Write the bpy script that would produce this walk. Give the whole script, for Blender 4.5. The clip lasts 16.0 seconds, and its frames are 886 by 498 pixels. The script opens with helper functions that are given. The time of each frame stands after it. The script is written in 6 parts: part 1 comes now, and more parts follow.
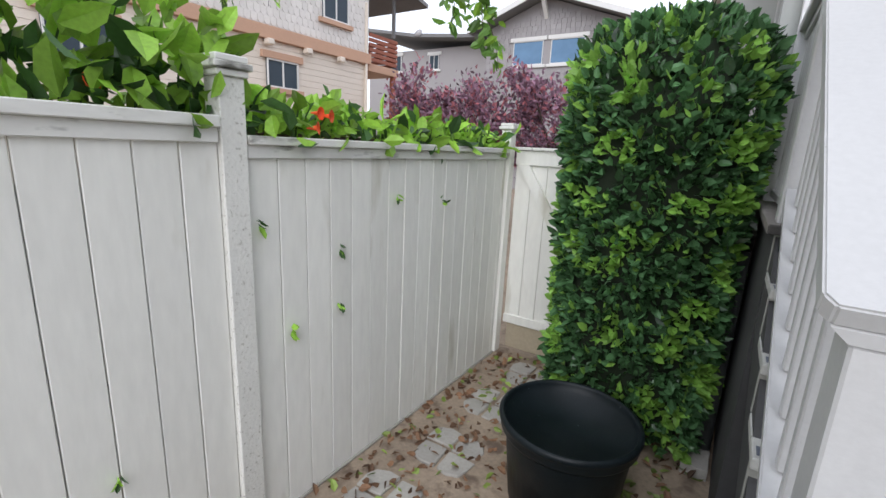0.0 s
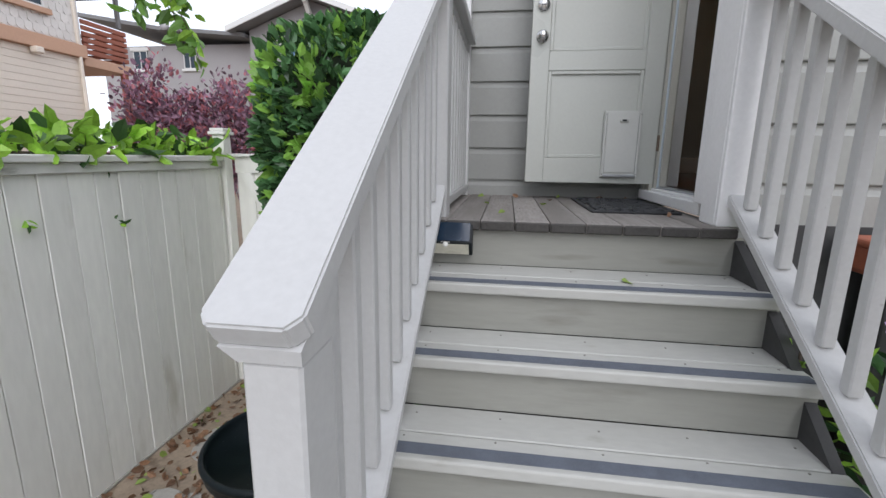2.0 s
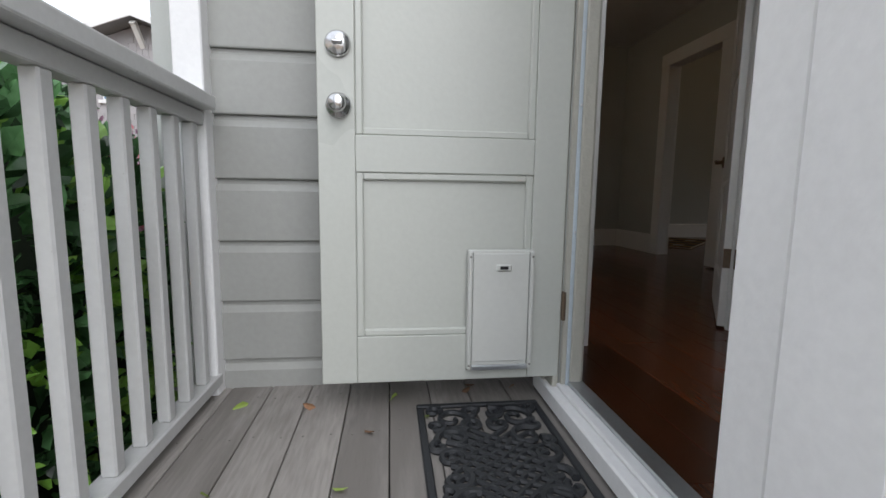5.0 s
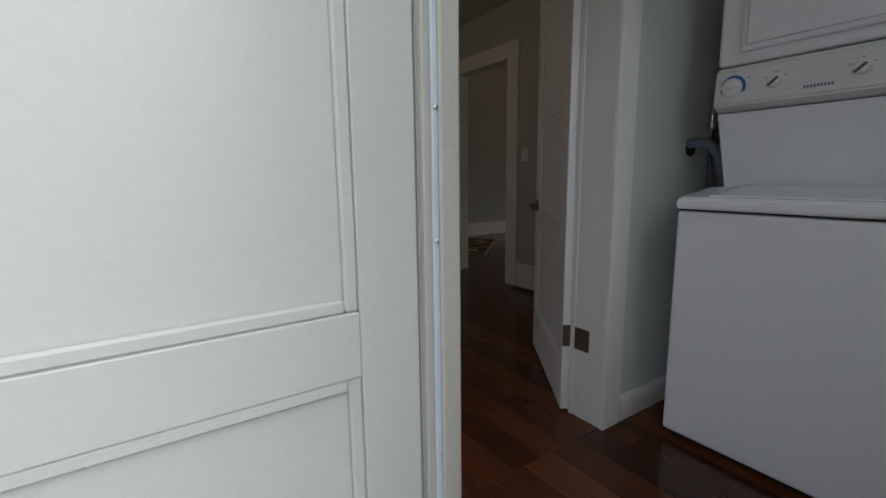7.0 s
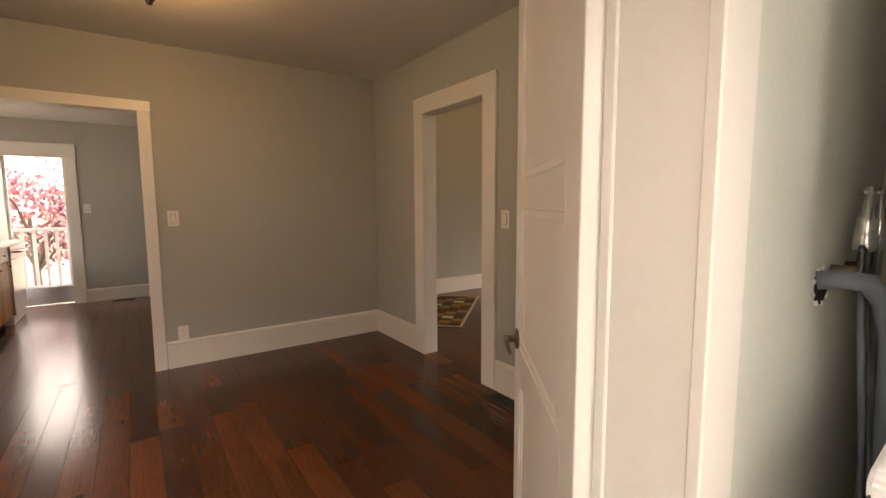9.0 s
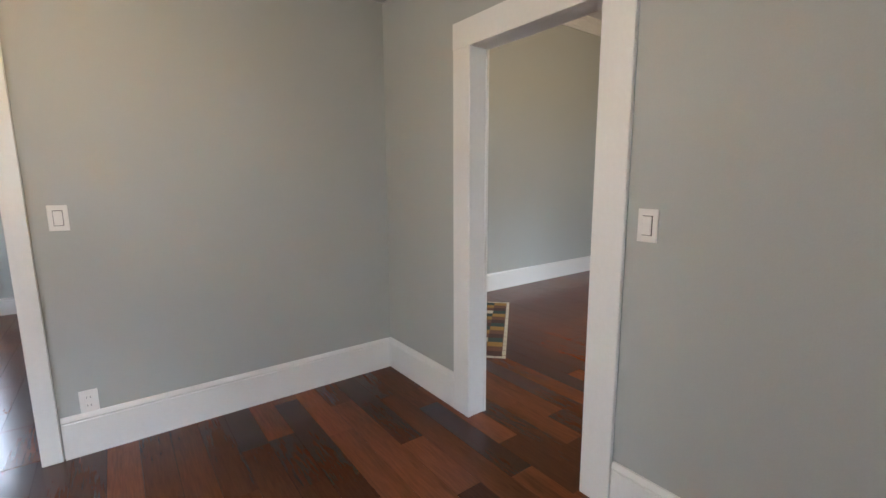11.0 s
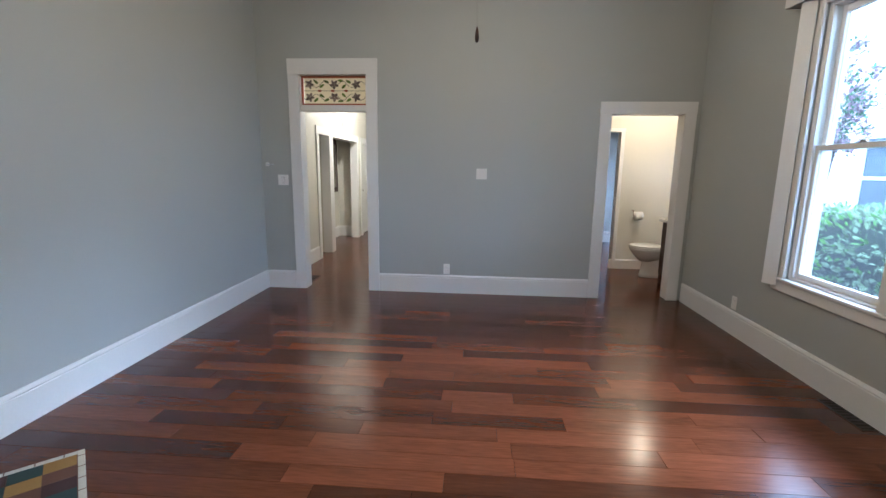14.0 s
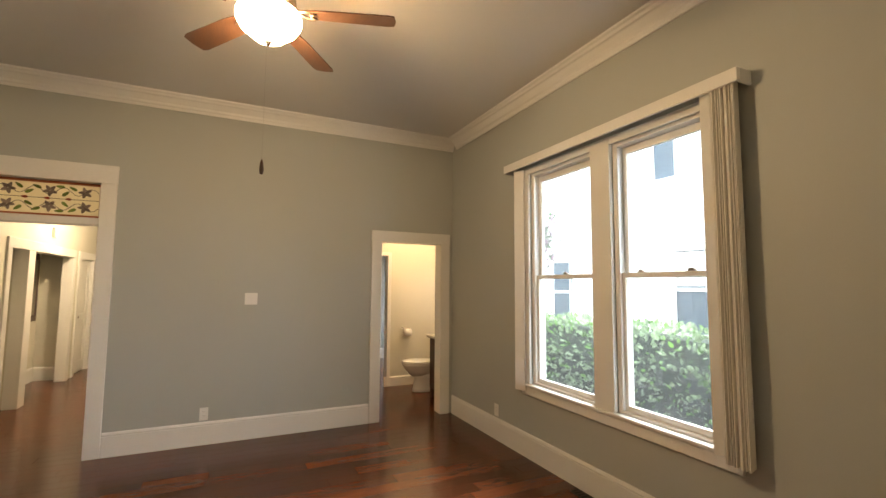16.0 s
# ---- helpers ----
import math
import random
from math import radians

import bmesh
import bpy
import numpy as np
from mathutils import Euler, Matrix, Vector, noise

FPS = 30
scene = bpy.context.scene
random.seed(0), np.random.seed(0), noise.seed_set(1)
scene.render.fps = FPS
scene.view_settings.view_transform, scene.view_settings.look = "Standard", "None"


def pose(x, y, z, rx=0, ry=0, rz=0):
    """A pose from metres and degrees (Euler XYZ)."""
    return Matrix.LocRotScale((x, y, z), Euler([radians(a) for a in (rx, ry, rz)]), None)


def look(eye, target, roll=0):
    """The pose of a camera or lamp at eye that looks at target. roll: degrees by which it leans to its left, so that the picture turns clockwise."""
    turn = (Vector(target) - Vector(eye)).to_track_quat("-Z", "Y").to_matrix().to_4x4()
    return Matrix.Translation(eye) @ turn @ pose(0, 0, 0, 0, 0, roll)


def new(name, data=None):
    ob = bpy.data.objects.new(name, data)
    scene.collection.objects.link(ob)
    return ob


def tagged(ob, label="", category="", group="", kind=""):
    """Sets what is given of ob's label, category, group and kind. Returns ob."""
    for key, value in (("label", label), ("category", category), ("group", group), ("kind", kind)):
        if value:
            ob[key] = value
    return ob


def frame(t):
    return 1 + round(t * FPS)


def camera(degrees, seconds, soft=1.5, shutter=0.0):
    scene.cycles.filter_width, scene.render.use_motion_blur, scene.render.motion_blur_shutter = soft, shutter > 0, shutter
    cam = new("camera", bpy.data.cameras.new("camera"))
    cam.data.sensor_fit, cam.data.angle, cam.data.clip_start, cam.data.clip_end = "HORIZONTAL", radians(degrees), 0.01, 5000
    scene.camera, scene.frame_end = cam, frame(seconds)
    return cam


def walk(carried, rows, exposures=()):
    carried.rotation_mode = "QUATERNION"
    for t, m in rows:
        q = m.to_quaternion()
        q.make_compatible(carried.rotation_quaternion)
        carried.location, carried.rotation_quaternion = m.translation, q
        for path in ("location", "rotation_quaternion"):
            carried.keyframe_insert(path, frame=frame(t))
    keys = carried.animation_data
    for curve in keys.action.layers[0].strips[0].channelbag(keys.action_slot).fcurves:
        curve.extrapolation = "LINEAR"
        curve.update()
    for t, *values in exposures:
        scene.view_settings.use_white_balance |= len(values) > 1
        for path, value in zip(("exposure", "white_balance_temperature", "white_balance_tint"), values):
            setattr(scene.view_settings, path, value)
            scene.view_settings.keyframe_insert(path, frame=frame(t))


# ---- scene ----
cam = camera(90.2, 16.0)
PATH = [
    (0, (-1.354, -3.096, 0.153), (-2.412, -1.461, -0.301), 2.8),
    (0.5, (-1.35, -3.103, 0.179), (-2.188, -1.341, -0.258), 1.9),
    (1, (-1.285, -3.087, 0.182), (-2.008, -1.266, -0.22), 0.2),
    (1.5, (-1.083, -2.953, 0.183), (-1.663, -1.076, -0.192), 0.0),
    (2, (-0.861, -2.788, 0.17), (-1.132, -0.849, -0.237), 0.8),
    (2.5, (-0.759, -2.489, 0.157), (-0.696, -0.535, -0.266), 1.5),
    (3, (-0.672, -2.163, 0.174), (-0.448, -0.222, -0.252), 1.9),
    (3.5, (-0.598, -1.867, 0.303), (-0.347, 0.064, -0.154), 1.4),
    (4, (-0.643, -1.631, 0.392), (-0.418, 0.281, -0.149), 0.3),
    (4.5, (-0.669, -1.451, 0.483), (-0.316, 0.44, -0.065), 0.9),
    (5, (-0.546, -1.321, 0.609), (-0.307, 0.65, 0.366), 0.8),
    (5.2, (-0.514, -1.259, 0.628), (-0.165, 0.694, 0.374), 0.0),
    (7.3, (-0.304, -0.523, 1.047), (0.918, 1.009, 0.651), -1.3),
    (7.5, (-0.249, -0.463, 1.079), (1.07, 0.97, 0.624), -1.6),
    (8, (-0.063, -0.325, 1.097), (1.429, 0.943, 0.690), 0.1),
    (8.5, (0.216, -0.155, 1.152), (1.625, 1.227, 0.829), -1.1),
    (9, (0.396, 0.081, 1.256), (1.535, 1.712, 1.052), -0.3),
    (9.2, (0.431, 0.190, 1.277), (1.465, 1.892, 1.090), 0.3),
    (11.3, (0.963, 1.578, 1.321), (2.201, 3.112, 0.983), -0.2),
    (11.5, (1.051, 1.724, 1.31), (2.357, 3.202, 0.974), 0.3),
    (12, (1.253, 2.052, 1.317), (2.779, 3.304, 0.991), 0.2),
    (12.5, (1.554, 2.314, 1.332), (3.178, 3.435, 1.003), 0.6),
    (13, (1.829, 2.546, 1.417), (3.579, 3.433, 1.029), 0.4),
    (13.5, (2.076, 2.655, 1.406), (3.961, 3.187, 1.001), 0.4),
    (14, (2.275, 2.676, 1.418), (4.238, 2.819, 1.062), 0.8),
    (14.5, (2.342, 2.71, 1.472), (4.312, 2.476, 1.215), 0.8),
    (15, (2.344, 2.754, 1.467), (4.194, 2.009, 1.323), 1.0),
    (15.5, (2.361, 2.767, 1.474), (4.081, 1.746, 1.455), 1.5),
    (16, (2.377, 2.793, 1.517), (4.179, 1.94, 1.682), 0.4),
]
EXPOSURES = [
    (0.0, 0.1, 6150, 13), (1.0, 0.1, 6150, 13), (2.0, 0.0, 6150, 13), (2.5, -0.05, 6150, 13), (3.5, 0.1, 6250, 13), (4.5, 0.2, 6250, 12), (5.0, 0.3, 6200, 11), (5.2, 0.3, 6200, 11),
    (7.3, 0.7, 6050, 11), (8.0, 1.1, 6300, 12), (8.5, 1.75, 6700, 13), (9.0, 2.9, 8800, 20), (9.2, 3.15, 8600, 20),
    (11.3, 3.85, 5150, 7), (12.5, 3.85, 4850, 7), (13.0, 3.9, 4650, 8), (13.5, 3.95, 4600, 8), (14.0, 3.95, 4550, 8), (14.5, 3.8, 4450, 8), (15.0, 4.0, 4850, 7), (15.5, 4.1, 5900, 8), (16.0, 3.95, 6700, 9),
]
walk(cam, [(t, look(eye, target, roll)) for t, eye, target, roll in PATH], EXPOSURES)

# ---- world and lights ----
SUN_UP, SUN_TURN = 38.0, 165.0
world = bpy.data.worlds.new("overcast_sky")
scene.world = world
world.use_nodes = True
wn = world.node_tree.nodes
wn.clear()
sky = wn.new("ShaderNodeTexSky")
sky.sky_type, sky.sun_disc = "NISHITA", False
sky.sun_elevation, sky.sun_rotation = radians(SUN_UP), radians(SUN_TURN)
cloud = wn.new("ShaderNodeMixRGB")
cloud.inputs[0].default_value = 0.8
cloud.inputs[2].default_value = (11.0, 11.2, 11.6, 1)
back = wn.new("ShaderNodeBackground")
back.inputs[1].default_value = 0.125
wout = wn.new("ShaderNodeOutputWorld")
wl = world.node_tree.links
wl.new(sky.outputs[0], cloud.inputs[1])
wl.new(cloud.outputs[0], back.inputs[0])
wl.new(back.outputs[0], wout.inputs[0])

sun_data = bpy.data.lights.new("sun", "SUN")
sun_data.energy, sun_data.angle, sun_data.color = 1.5, radians(50), (1.0, 0.97, 0.94)
sun = new("sun", sun_data)
up, turn = radians(SUN_UP), radians(SUN_TURN)
sun.matrix_world = look((20 * math.sin(turn) * math.cos(up), 20 * math.cos(turn) * math.cos(up), 20 * math.sin(up)), (0, 0, 0))


def lamp(name, x, y, z, watts, color, size=0.06):
    data = bpy.data.lights.new(name, "POINT")
    data.energy, data.color, data.shadow_soft_size = watts, color, size
    ob = new(name, data)
    ob.location = (x, y, z)
    return ob


WARM = (1.0, 0.66, 0.34)
lamp("fan_bulb", 4.65, 2.685, 2.79, 4, WARM)
lamp("dining_bulb", 0.52, 2.68, 2.27, 3.0, WARM, 0.04)
lamp("hall_bulb", 10.2, 4.25, 2.68, 7.5, (1.0, 0.76, 0.50), 0.05)
lamp("bath_bulb", 8.0, 0.3, 2.35, 3.2, WARM)


# ---- materials ----
def mat(name, color, rough=0.6, var=0.12, fine=40.0, coarse=3.0, bump=0.15, metal=0.0, stain=None, stain_at=0.62,
        stretch=(1, 1, 1), spread=0.0, island=0.0, coat=0.0, stain_scale=6.0, spec=0.5, gloss=0.07):
    """A painted or natural surface: a base colour varied at two scales, stains with a shape of their own, and fine relief."""
    m = bpy.data.materials.new(name)
    m.use_nodes = True
    nt = m.node_tree
    n, l = nt.nodes, nt.links
    b = n["Principled BSDF"]
    geo = n.new("ShaderNodeNewGeometry")
    mp = n.new("ShaderNodeMapping")
    mp.inputs["Scale"].default_value = stretch
    info = n.new("ShaderNodeObjectInfo")
    shift = n.new("ShaderNodeVectorMath")
    shift.operation = "SCALE"
    shift.inputs[0].default_value = (31.0, 17.0, 23.0)
    l.new(info.outputs["Random"], shift.inputs["Scale"])
    l.new(geo.outputs["Position"], mp.inputs["Vector"])
    add = n.new("ShaderNodeVectorMath")
    l.new(mp.outputs[0], add.inputs[0])
    l.new(shift.outputs[0], add.inputs[1])

    def tex(scale, detail):
        t = n.new("ShaderNodeTexNoise")
        t.inputs["Scale"].default_value, t.inputs["Detail"].default_value = scale, detail
        l.new(add.outputs[0], t.inputs["Vector"])
        return t

    tf, tc = tex(fine, 4), tex(coarse, 3)
    mixf = n.new("ShaderNodeMath")
    mixf.operation = "ADD"
    l.new(tf.outputs[0], mixf.inputs[0])
    l.new(tc.outputs[0], mixf.inputs[1])
    last = mixf.outputs[0]
    rng = n.new("ShaderNodeMapRange")
    rng.inputs["From Min"].default_value, rng.inputs["From Max"].default_value = 0.6, 1.4
    rng.inputs["To Min"].default_value, rng.inputs["To Max"].default_value = 1 - var, 1 + var
    l.new(last, rng.inputs["Value"])
    val = rng.outputs[0]
    for amount, socket in ((spread, info.outputs["Random"]), (island, geo.outputs["Random Per Island"])):
        if amount:
            r2 = n.new("ShaderNodeMapRange")
            r2.inputs["To Min"].default_value, r2.inputs["To Max"].default_value = 1 - amount, 1 + amount
            l.new(socket, r2.inputs["Value"])
            mu = n.new("ShaderNodeMath")
            mu.operation = "MULTIPLY"
            l.new(val, mu.inputs[0])
            l.new(r2.outputs[0], mu.inputs[1])
            val = mu.outputs[0]
    scale = n.new("ShaderNodeVectorMath")
    scale.operation = "SCALE"
    scale.inputs[0].default_value = color
    l.new(val, scale.inputs["Scale"])
    colour = scale.outputs[0]
    if stain:
        ts = tex(stain_scale, 6)
        sr = n.new("ShaderNodeMapRange")
        sr.inputs["From Min"].default_value, sr.inputs["From Max"].default_value = stain_at, stain_at + 0.13
        l.new(ts.outputs[0], sr.inputs["Value"])
        mx = n.new("ShaderNodeMixRGB")
        l.new(sr.outputs[0], mx.inputs[0])
        l.new(colour, mx.inputs[1])
        mx.inputs[2].default_value = (*stain, 1)
        colour = mx.outputs[0]
    l.new(colour, b.inputs["Base Color"])
    rr = n.new("ShaderNodeMapRange")
    rr.inputs["From Min"].default_value, rr.inputs["From Max"].default_value = 0.3, 0.7
    rr.inputs["To Min"].default_value, rr.inputs["To Max"].default_value = max(0.02, rough - gloss), min(1, rough + gloss)
    l.new(tc.outputs[0], rr.inputs["Value"])
    l.new(rr.outputs[0], b.inputs["Roughness"])
    b.inputs["Metallic"].default_value = metal
    b.inputs["Specular IOR Level"].default_value = spec
    if coat:
        b.inputs["Coat Weight"].default_value, b.inputs["Coat Roughness"].default_value = coat, 0.16
    if bump:
        bp = n.new("ShaderNodeBump")
        bp.inputs["Strength"].default_value, bp.inputs["Distance"].default_value = bump, 0.004
        l.new(tf.outputs[0], bp.inputs["Height"])
        l.new(bp.outputs[0], b.inputs["Normal"])
    return m


def glow(name, color, power):
    m = bpy.data.materials.new(name)
    m.use_nodes = True
    b = m.node_tree.nodes["Principled BSDF"]
    b.inputs["Base Color"].default_value = (*color, 1)
    b.inputs["Emission Color"].default_value = (*color, 1)
    b.inputs["Emission Strength"].default_value = power
    return m


def glass(name, color=(1, 1, 1), rough=0.0):
    """Thin clear glass: it lets light straight through and mirrors a little of what stands before it."""
    m = bpy.data.materials.new(name)
    m.use_nodes = True
    n, l = m.node_tree.nodes, m.node_tree.links
    n.clear()
    tr, gl, mx, out = (n.new("ShaderNode" + k) for k in ("BsdfTransparent", "BsdfGlossy", "MixShader", "OutputMaterial"))
    tr.inputs[0].default_value = (*color, 1)
    gl.inputs["Roughness"].default_value = rough
    mx.inputs[0].default_value = 0.06
    l.new(tr.outputs[0], mx.inputs[1])
    l.new(gl.outputs[0], mx.inputs[2])
    l.new(mx.outputs[0], out.inputs[0])
    return m


def leafmat(name, color, island=0.5, rough=0.4):
    m = mat(name, color, rough, 0.25, 60, 4, 0.1, island=island)
    b = m.node_tree.nodes["Principled BSDF"]
    b.inputs["Transmission Weight"].default_value = 0.0
    b.inputs["Subsurface Weight"].default_value = 0.0
    return m


M = {}
M["trim"] = mat("white_trim_paint", (0.79, 0.79, 0.79), 0.42, 0.05, 60, 2, 0.15, stain=(0.34, 0.31, 0.26), stain_at=0.745, stain_scale=40)
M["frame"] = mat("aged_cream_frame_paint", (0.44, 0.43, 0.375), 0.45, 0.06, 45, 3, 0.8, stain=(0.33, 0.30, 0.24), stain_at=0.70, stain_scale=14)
M["rail"] = mat("white_rail_paint", (0.51, 0.512, 0.505), 0.36, 0.06, 70, 2, 0.15, stain=(0.22, 0.20, 0.17), stain_at=0.735, stain_scale=45)
M["fence"] = mat("fence_paint", (0.83, 0.83, 0.775), 0.6, 0.07, 30, 1.5, 0.25, stain=(0.58, 0.565, 0.48), stain_at=0.62, stretch=(1, 1, 0.25), spread=0.05, stain_scale=5)
M["fence_post"] = mat("pitted_post_paint", (0.78, 0.78, 0.73), 0.7, 0.08, 70, 2, 1.0, stain=(0.45, 0.44, 0.38), stain_at=0.60, stain_scale=55)
M["fence_cap"] = mat("weathered_cap_paint", (0.74, 0.74, 0.70), 0.6, 0.1, 40, 2, 0.3, stain=(0.13, 0.13, 0.11), stain_at=0.60, stretch=(1, 0.3, 1), stain_scale=14)
M["kick"] = mat("tan_kickboard", (0.42, 0.36, 0.26), 0.8, 0.12, 40, 3, 0.3)
M["siding"] = mat("sage_siding_paint", (0.33, 0.335, 0.315), 0.5, 0.06, 50, 2, 0.15, spread=0.03, stain=(0.26, 0.26, 0.23), stain_at=0.72)
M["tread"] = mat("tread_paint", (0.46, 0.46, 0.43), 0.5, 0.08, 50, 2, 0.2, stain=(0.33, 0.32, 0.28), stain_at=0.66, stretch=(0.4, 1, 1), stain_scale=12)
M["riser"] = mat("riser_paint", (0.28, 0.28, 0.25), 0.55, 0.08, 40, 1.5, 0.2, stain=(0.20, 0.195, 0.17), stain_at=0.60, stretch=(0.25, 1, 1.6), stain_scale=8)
M["strip"] = mat("grit_strip", (0.12, 0.135, 0.165), 0.9, 0.25, 400, 20, 0.6)
M["deck"] = mat("weathered_deck_board", (0.25, 0.232, 0.215), 0.8, 0.34, 90, 3, 0.6, stretch=(1, 0.12, 1), spread=0.12, stain=(0.18, 0.165, 0.15), stain_at=0.50, stain_scale=5)
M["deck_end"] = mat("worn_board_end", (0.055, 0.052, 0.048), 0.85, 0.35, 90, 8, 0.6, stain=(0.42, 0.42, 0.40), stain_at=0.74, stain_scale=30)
M["dirt"] = mat("bare_soil", (0.31, 0.245, 0.18), 0.95, 0.25, 45, 3, 0.9, stain=(0.15, 0.11, 0.08), stain_at=0.55, stain_scale=7)
M["stone"] = mat("flagstone", (0.37, 0.355, 0.32), 0.85, 0.15, 60, 5, 0.5, spread=0.1)
M["concrete"] = mat("concrete", (0.38, 0.37, 0.35), 0.85, 0.12, 80, 3, 0.4)
M["pot"] = mat("black_plastic", (0.007, 0.011, 0.013), 0.42, 0.3, 60, 6, 0.15, stain=(0.25, 0.28, 0.29), stain_at=0.71, stain_scale=45, spec=0.22)
M["pipe"] = mat("dark_pipe", (0.06, 0.065, 0.065), 0.45, 0.2, 50, 4, 0.1)
M["under"] = mat("dark_skirt_and_deck_shade", (0.05, 0.05, 0.05), 0.8, 0.2, 30, 3, 0.3)
M["hedge"] = leafmat("hedge_leaf", (0.085, 0.185, 0.075), 0.75, 0.24)
# Leaf colour is lightened to carry the washed-out haze behind the window.
M["window_leaf"] = leafmat("hazed_hedge_leaf", (0.27, 0.35, 0.20), 0.5, 0.4)
M["hedge_new"] = leafmat("hedge_new_leaf", (0.27, 0.50, 0.09), 0.4, 0.35)
M["hedge_core"] = mat("hedge_inner_shade", (0.014, 0.024, 0.010), 0.9, 0.3, 30, 5, 0.5)
M["vine"] = leafmat("vine_leaf", (0.29, 0.52, 0.06), 0.5, 0.4)
M["vine_dark"] = leafmat("vine_old_leaf", (0.05, 0.12, 0.03), 0.5, 0.4)
M["flower"] = leafmat("trumpet_flower", (0.75, 0.10, 0.03), 0.3)
M["plum"] = leafmat("plum_leaf", (0.26, 0.15, 0.205), 0.7, 0.5)
M["plum_new"] = leafmat("plum_young_leaf", (0.42, 0.15, 0.17), 0.5, 0.5)
M["tree"] = leafmat("tree_leaf", (0.15, 0.31, 0.055), 0.5, 0.4)
M["bark"] = mat("bark", (0.09, 0.07, 0.055), 0.9, 0.3, 40, 5, 0.8)
M["litter"] = mat("dry_leaf", (0.20, 0.11, 0.06), 0.8, 0.3, 60, 8, 0.3, island=0.6, spread=0.4)
M["litter_g"] = mat("fallen_green_leaf", (0.24, 0.33, 0.07), 0.6, 0.2, 60, 8, 0.2, island=0.4, spread=0.3)
M["rubber"] = mat("black_rubber", (0.022, 0.024, 0.027), 0.6, 0.2, 80, 6, 0.2, stain=(0.06, 0.06, 0.06), stain_at=0.66, stain_scale=12)
M["metal"] = mat("aluminium", (0.55, 0.57, 0.60), 0.35, 0.08, 80, 5, 0.05, metal=0.9)
M["chrome"] = mat("satin_chrome", (0.62, 0.62, 0.62), 0.22, 0.05, 80, 5, 0.02, metal=1.0)
M["bronze"] = mat("old_bronze", (0.20, 0.15, 0.11), 0.4, 0.15, 80, 5, 0.1, metal=0.8)
M["door"] = mat("door_paint", (0.49, 0.505, 0.465), 0.33, 0.04, 60, 2, 0.12, stain=(0.45, 0.42, 0.36), stain_at=0.8, stain_scale=10)
M["wall"] = mat("grey_wall_paint", (0.41, 0.425, 0.405), 0.62, 0.035, 220, 1.2, 0.1)
M["laundry"] = mat("pale_green_grey_paint", (0.60, 0.64, 0.60), 0.5, 0.05, 60, 1.5, 0.1)
M["bathwall"] = mat("cream_wall_paint", (0.62, 0.60, 0.52), 0.6, 0.035, 200, 1.2, 0.1)
M["ceil"] = mat("ceiling_paint", (0.66, 0.65, 0.63), 0.8, 0.03, 160, 1.0, 0.15)
M["itrim"] = mat("indoor_trim_paint", (0.74, 0.735, 0.71), 0.35, 0.03, 60, 1.5, 0.06)
M["floor"] = mat("mahogany_plank", (0.088, 0.0265, 0.0098), 0.20, 0.40, 30, 2.0, 0.02, stretch=(4, 0.3, 1), spread=0.55, coat=0.04, spec=0.34, gloss=0.02)
M["white"] = mat("white_enamel", (0.80, 0.81, 0.84), 0.25, 0.012, 60, 1, 0.0, coat=0.3, gloss=0.0)
M["panel_grey"] = mat("console_grey", (0.70, 0.70, 0.70), 0.3, 0.02, 60, 1, 0.0, gloss=0.0)
M["plastic"] = mat("white_plastic", (0.78, 0.77, 0.74), 0.35, 0.02, 60, 2, 0.0)
M["black"] = mat("black_gap", (0.012, 0.012, 0.012), 0.7, 0.2, 60, 3, 0.1)
M["blue"] = mat("blue_print", (0.03, 0.12, 0.40), 0.4, 0.05, 60, 3, 0.0)
M["hose"] = mat("grey_hose", (0.13, 0.16, 0.20), 0.6, 0.1, 60, 5, 0.2)
M["peach"] = mat("cream_clapboard", (0.78, 0.70, 0.60), 0.7, 0.05, 30, 1, 0.1)
M["shingle"] = mat("cream_shingle", (0.72, 0.69, 0.65), 0.75, 0.07, 30, 1, 0.2, spread=0.06, island=0.06)
M["tan"] = mat("tan_trim", (0.55, 0.34, 0.23), 0.7, 0.06, 30, 1, 0.1)
M["greyhouse"] = mat("grey_shingle", (0.36, 0.345, 0.345), 0.8, 0.08, 30, 1, 0.2, spread=0.06, island=0.08)
M["roof"] = mat("roof_shingle", (0.20, 0.20, 0.20), 0.85, 0.15, 30, 2, 0.4)
M["redwood"] = mat("redwood_rail", (0.30, 0.10, 0.06), 0.7, 0.12, 30, 2, 0.2)
M["pane"] = mat("dark_window_glass", (0.06, 0.08, 0.10), 0.2, 0.1, 3, 1, 0.0, spec=0.12)
# Blue base colour stands in for sky mirrored in the panes; gloss is low.
M["pane_blue"] = mat("sky_reflection_glass", (0.15, 0.26, 0.40), 0.35, 0.15, 3, 1, 0.0, spec=0.15)
M["terracotta"] = mat("terracotta", (0.36, 0.11, 0.06), 0.5, 0.12, 50, 4, 0.2)
M["pine"] = mat("honey_pine", (0.52, 0.25, 0.075), 0.4, 0.18, 30, 3, 0.1, stretch=(4, 4, 0.5), spread=0.1)
M["counter"] = mat("white_countertop", (0.70, 0.71, 0.70), 0.25, 0.04, 90, 2, 0.02)
M["steel"] = mat("sink_steel", (0.30, 0.30, 0.31), 0.3, 0.05, 80, 3, 0.0, metal=1.0)
M["vent"] = mat("dark_register", (0.03, 0.022, 0.018), 0.5, 0.2, 60, 4, 0.1)
M["wood"] = mat("walnut_blade", (0.105, 0.05, 0.027), 0.4, 0.25, 24, 3, 0.1, stretch=(1, 8, 1))
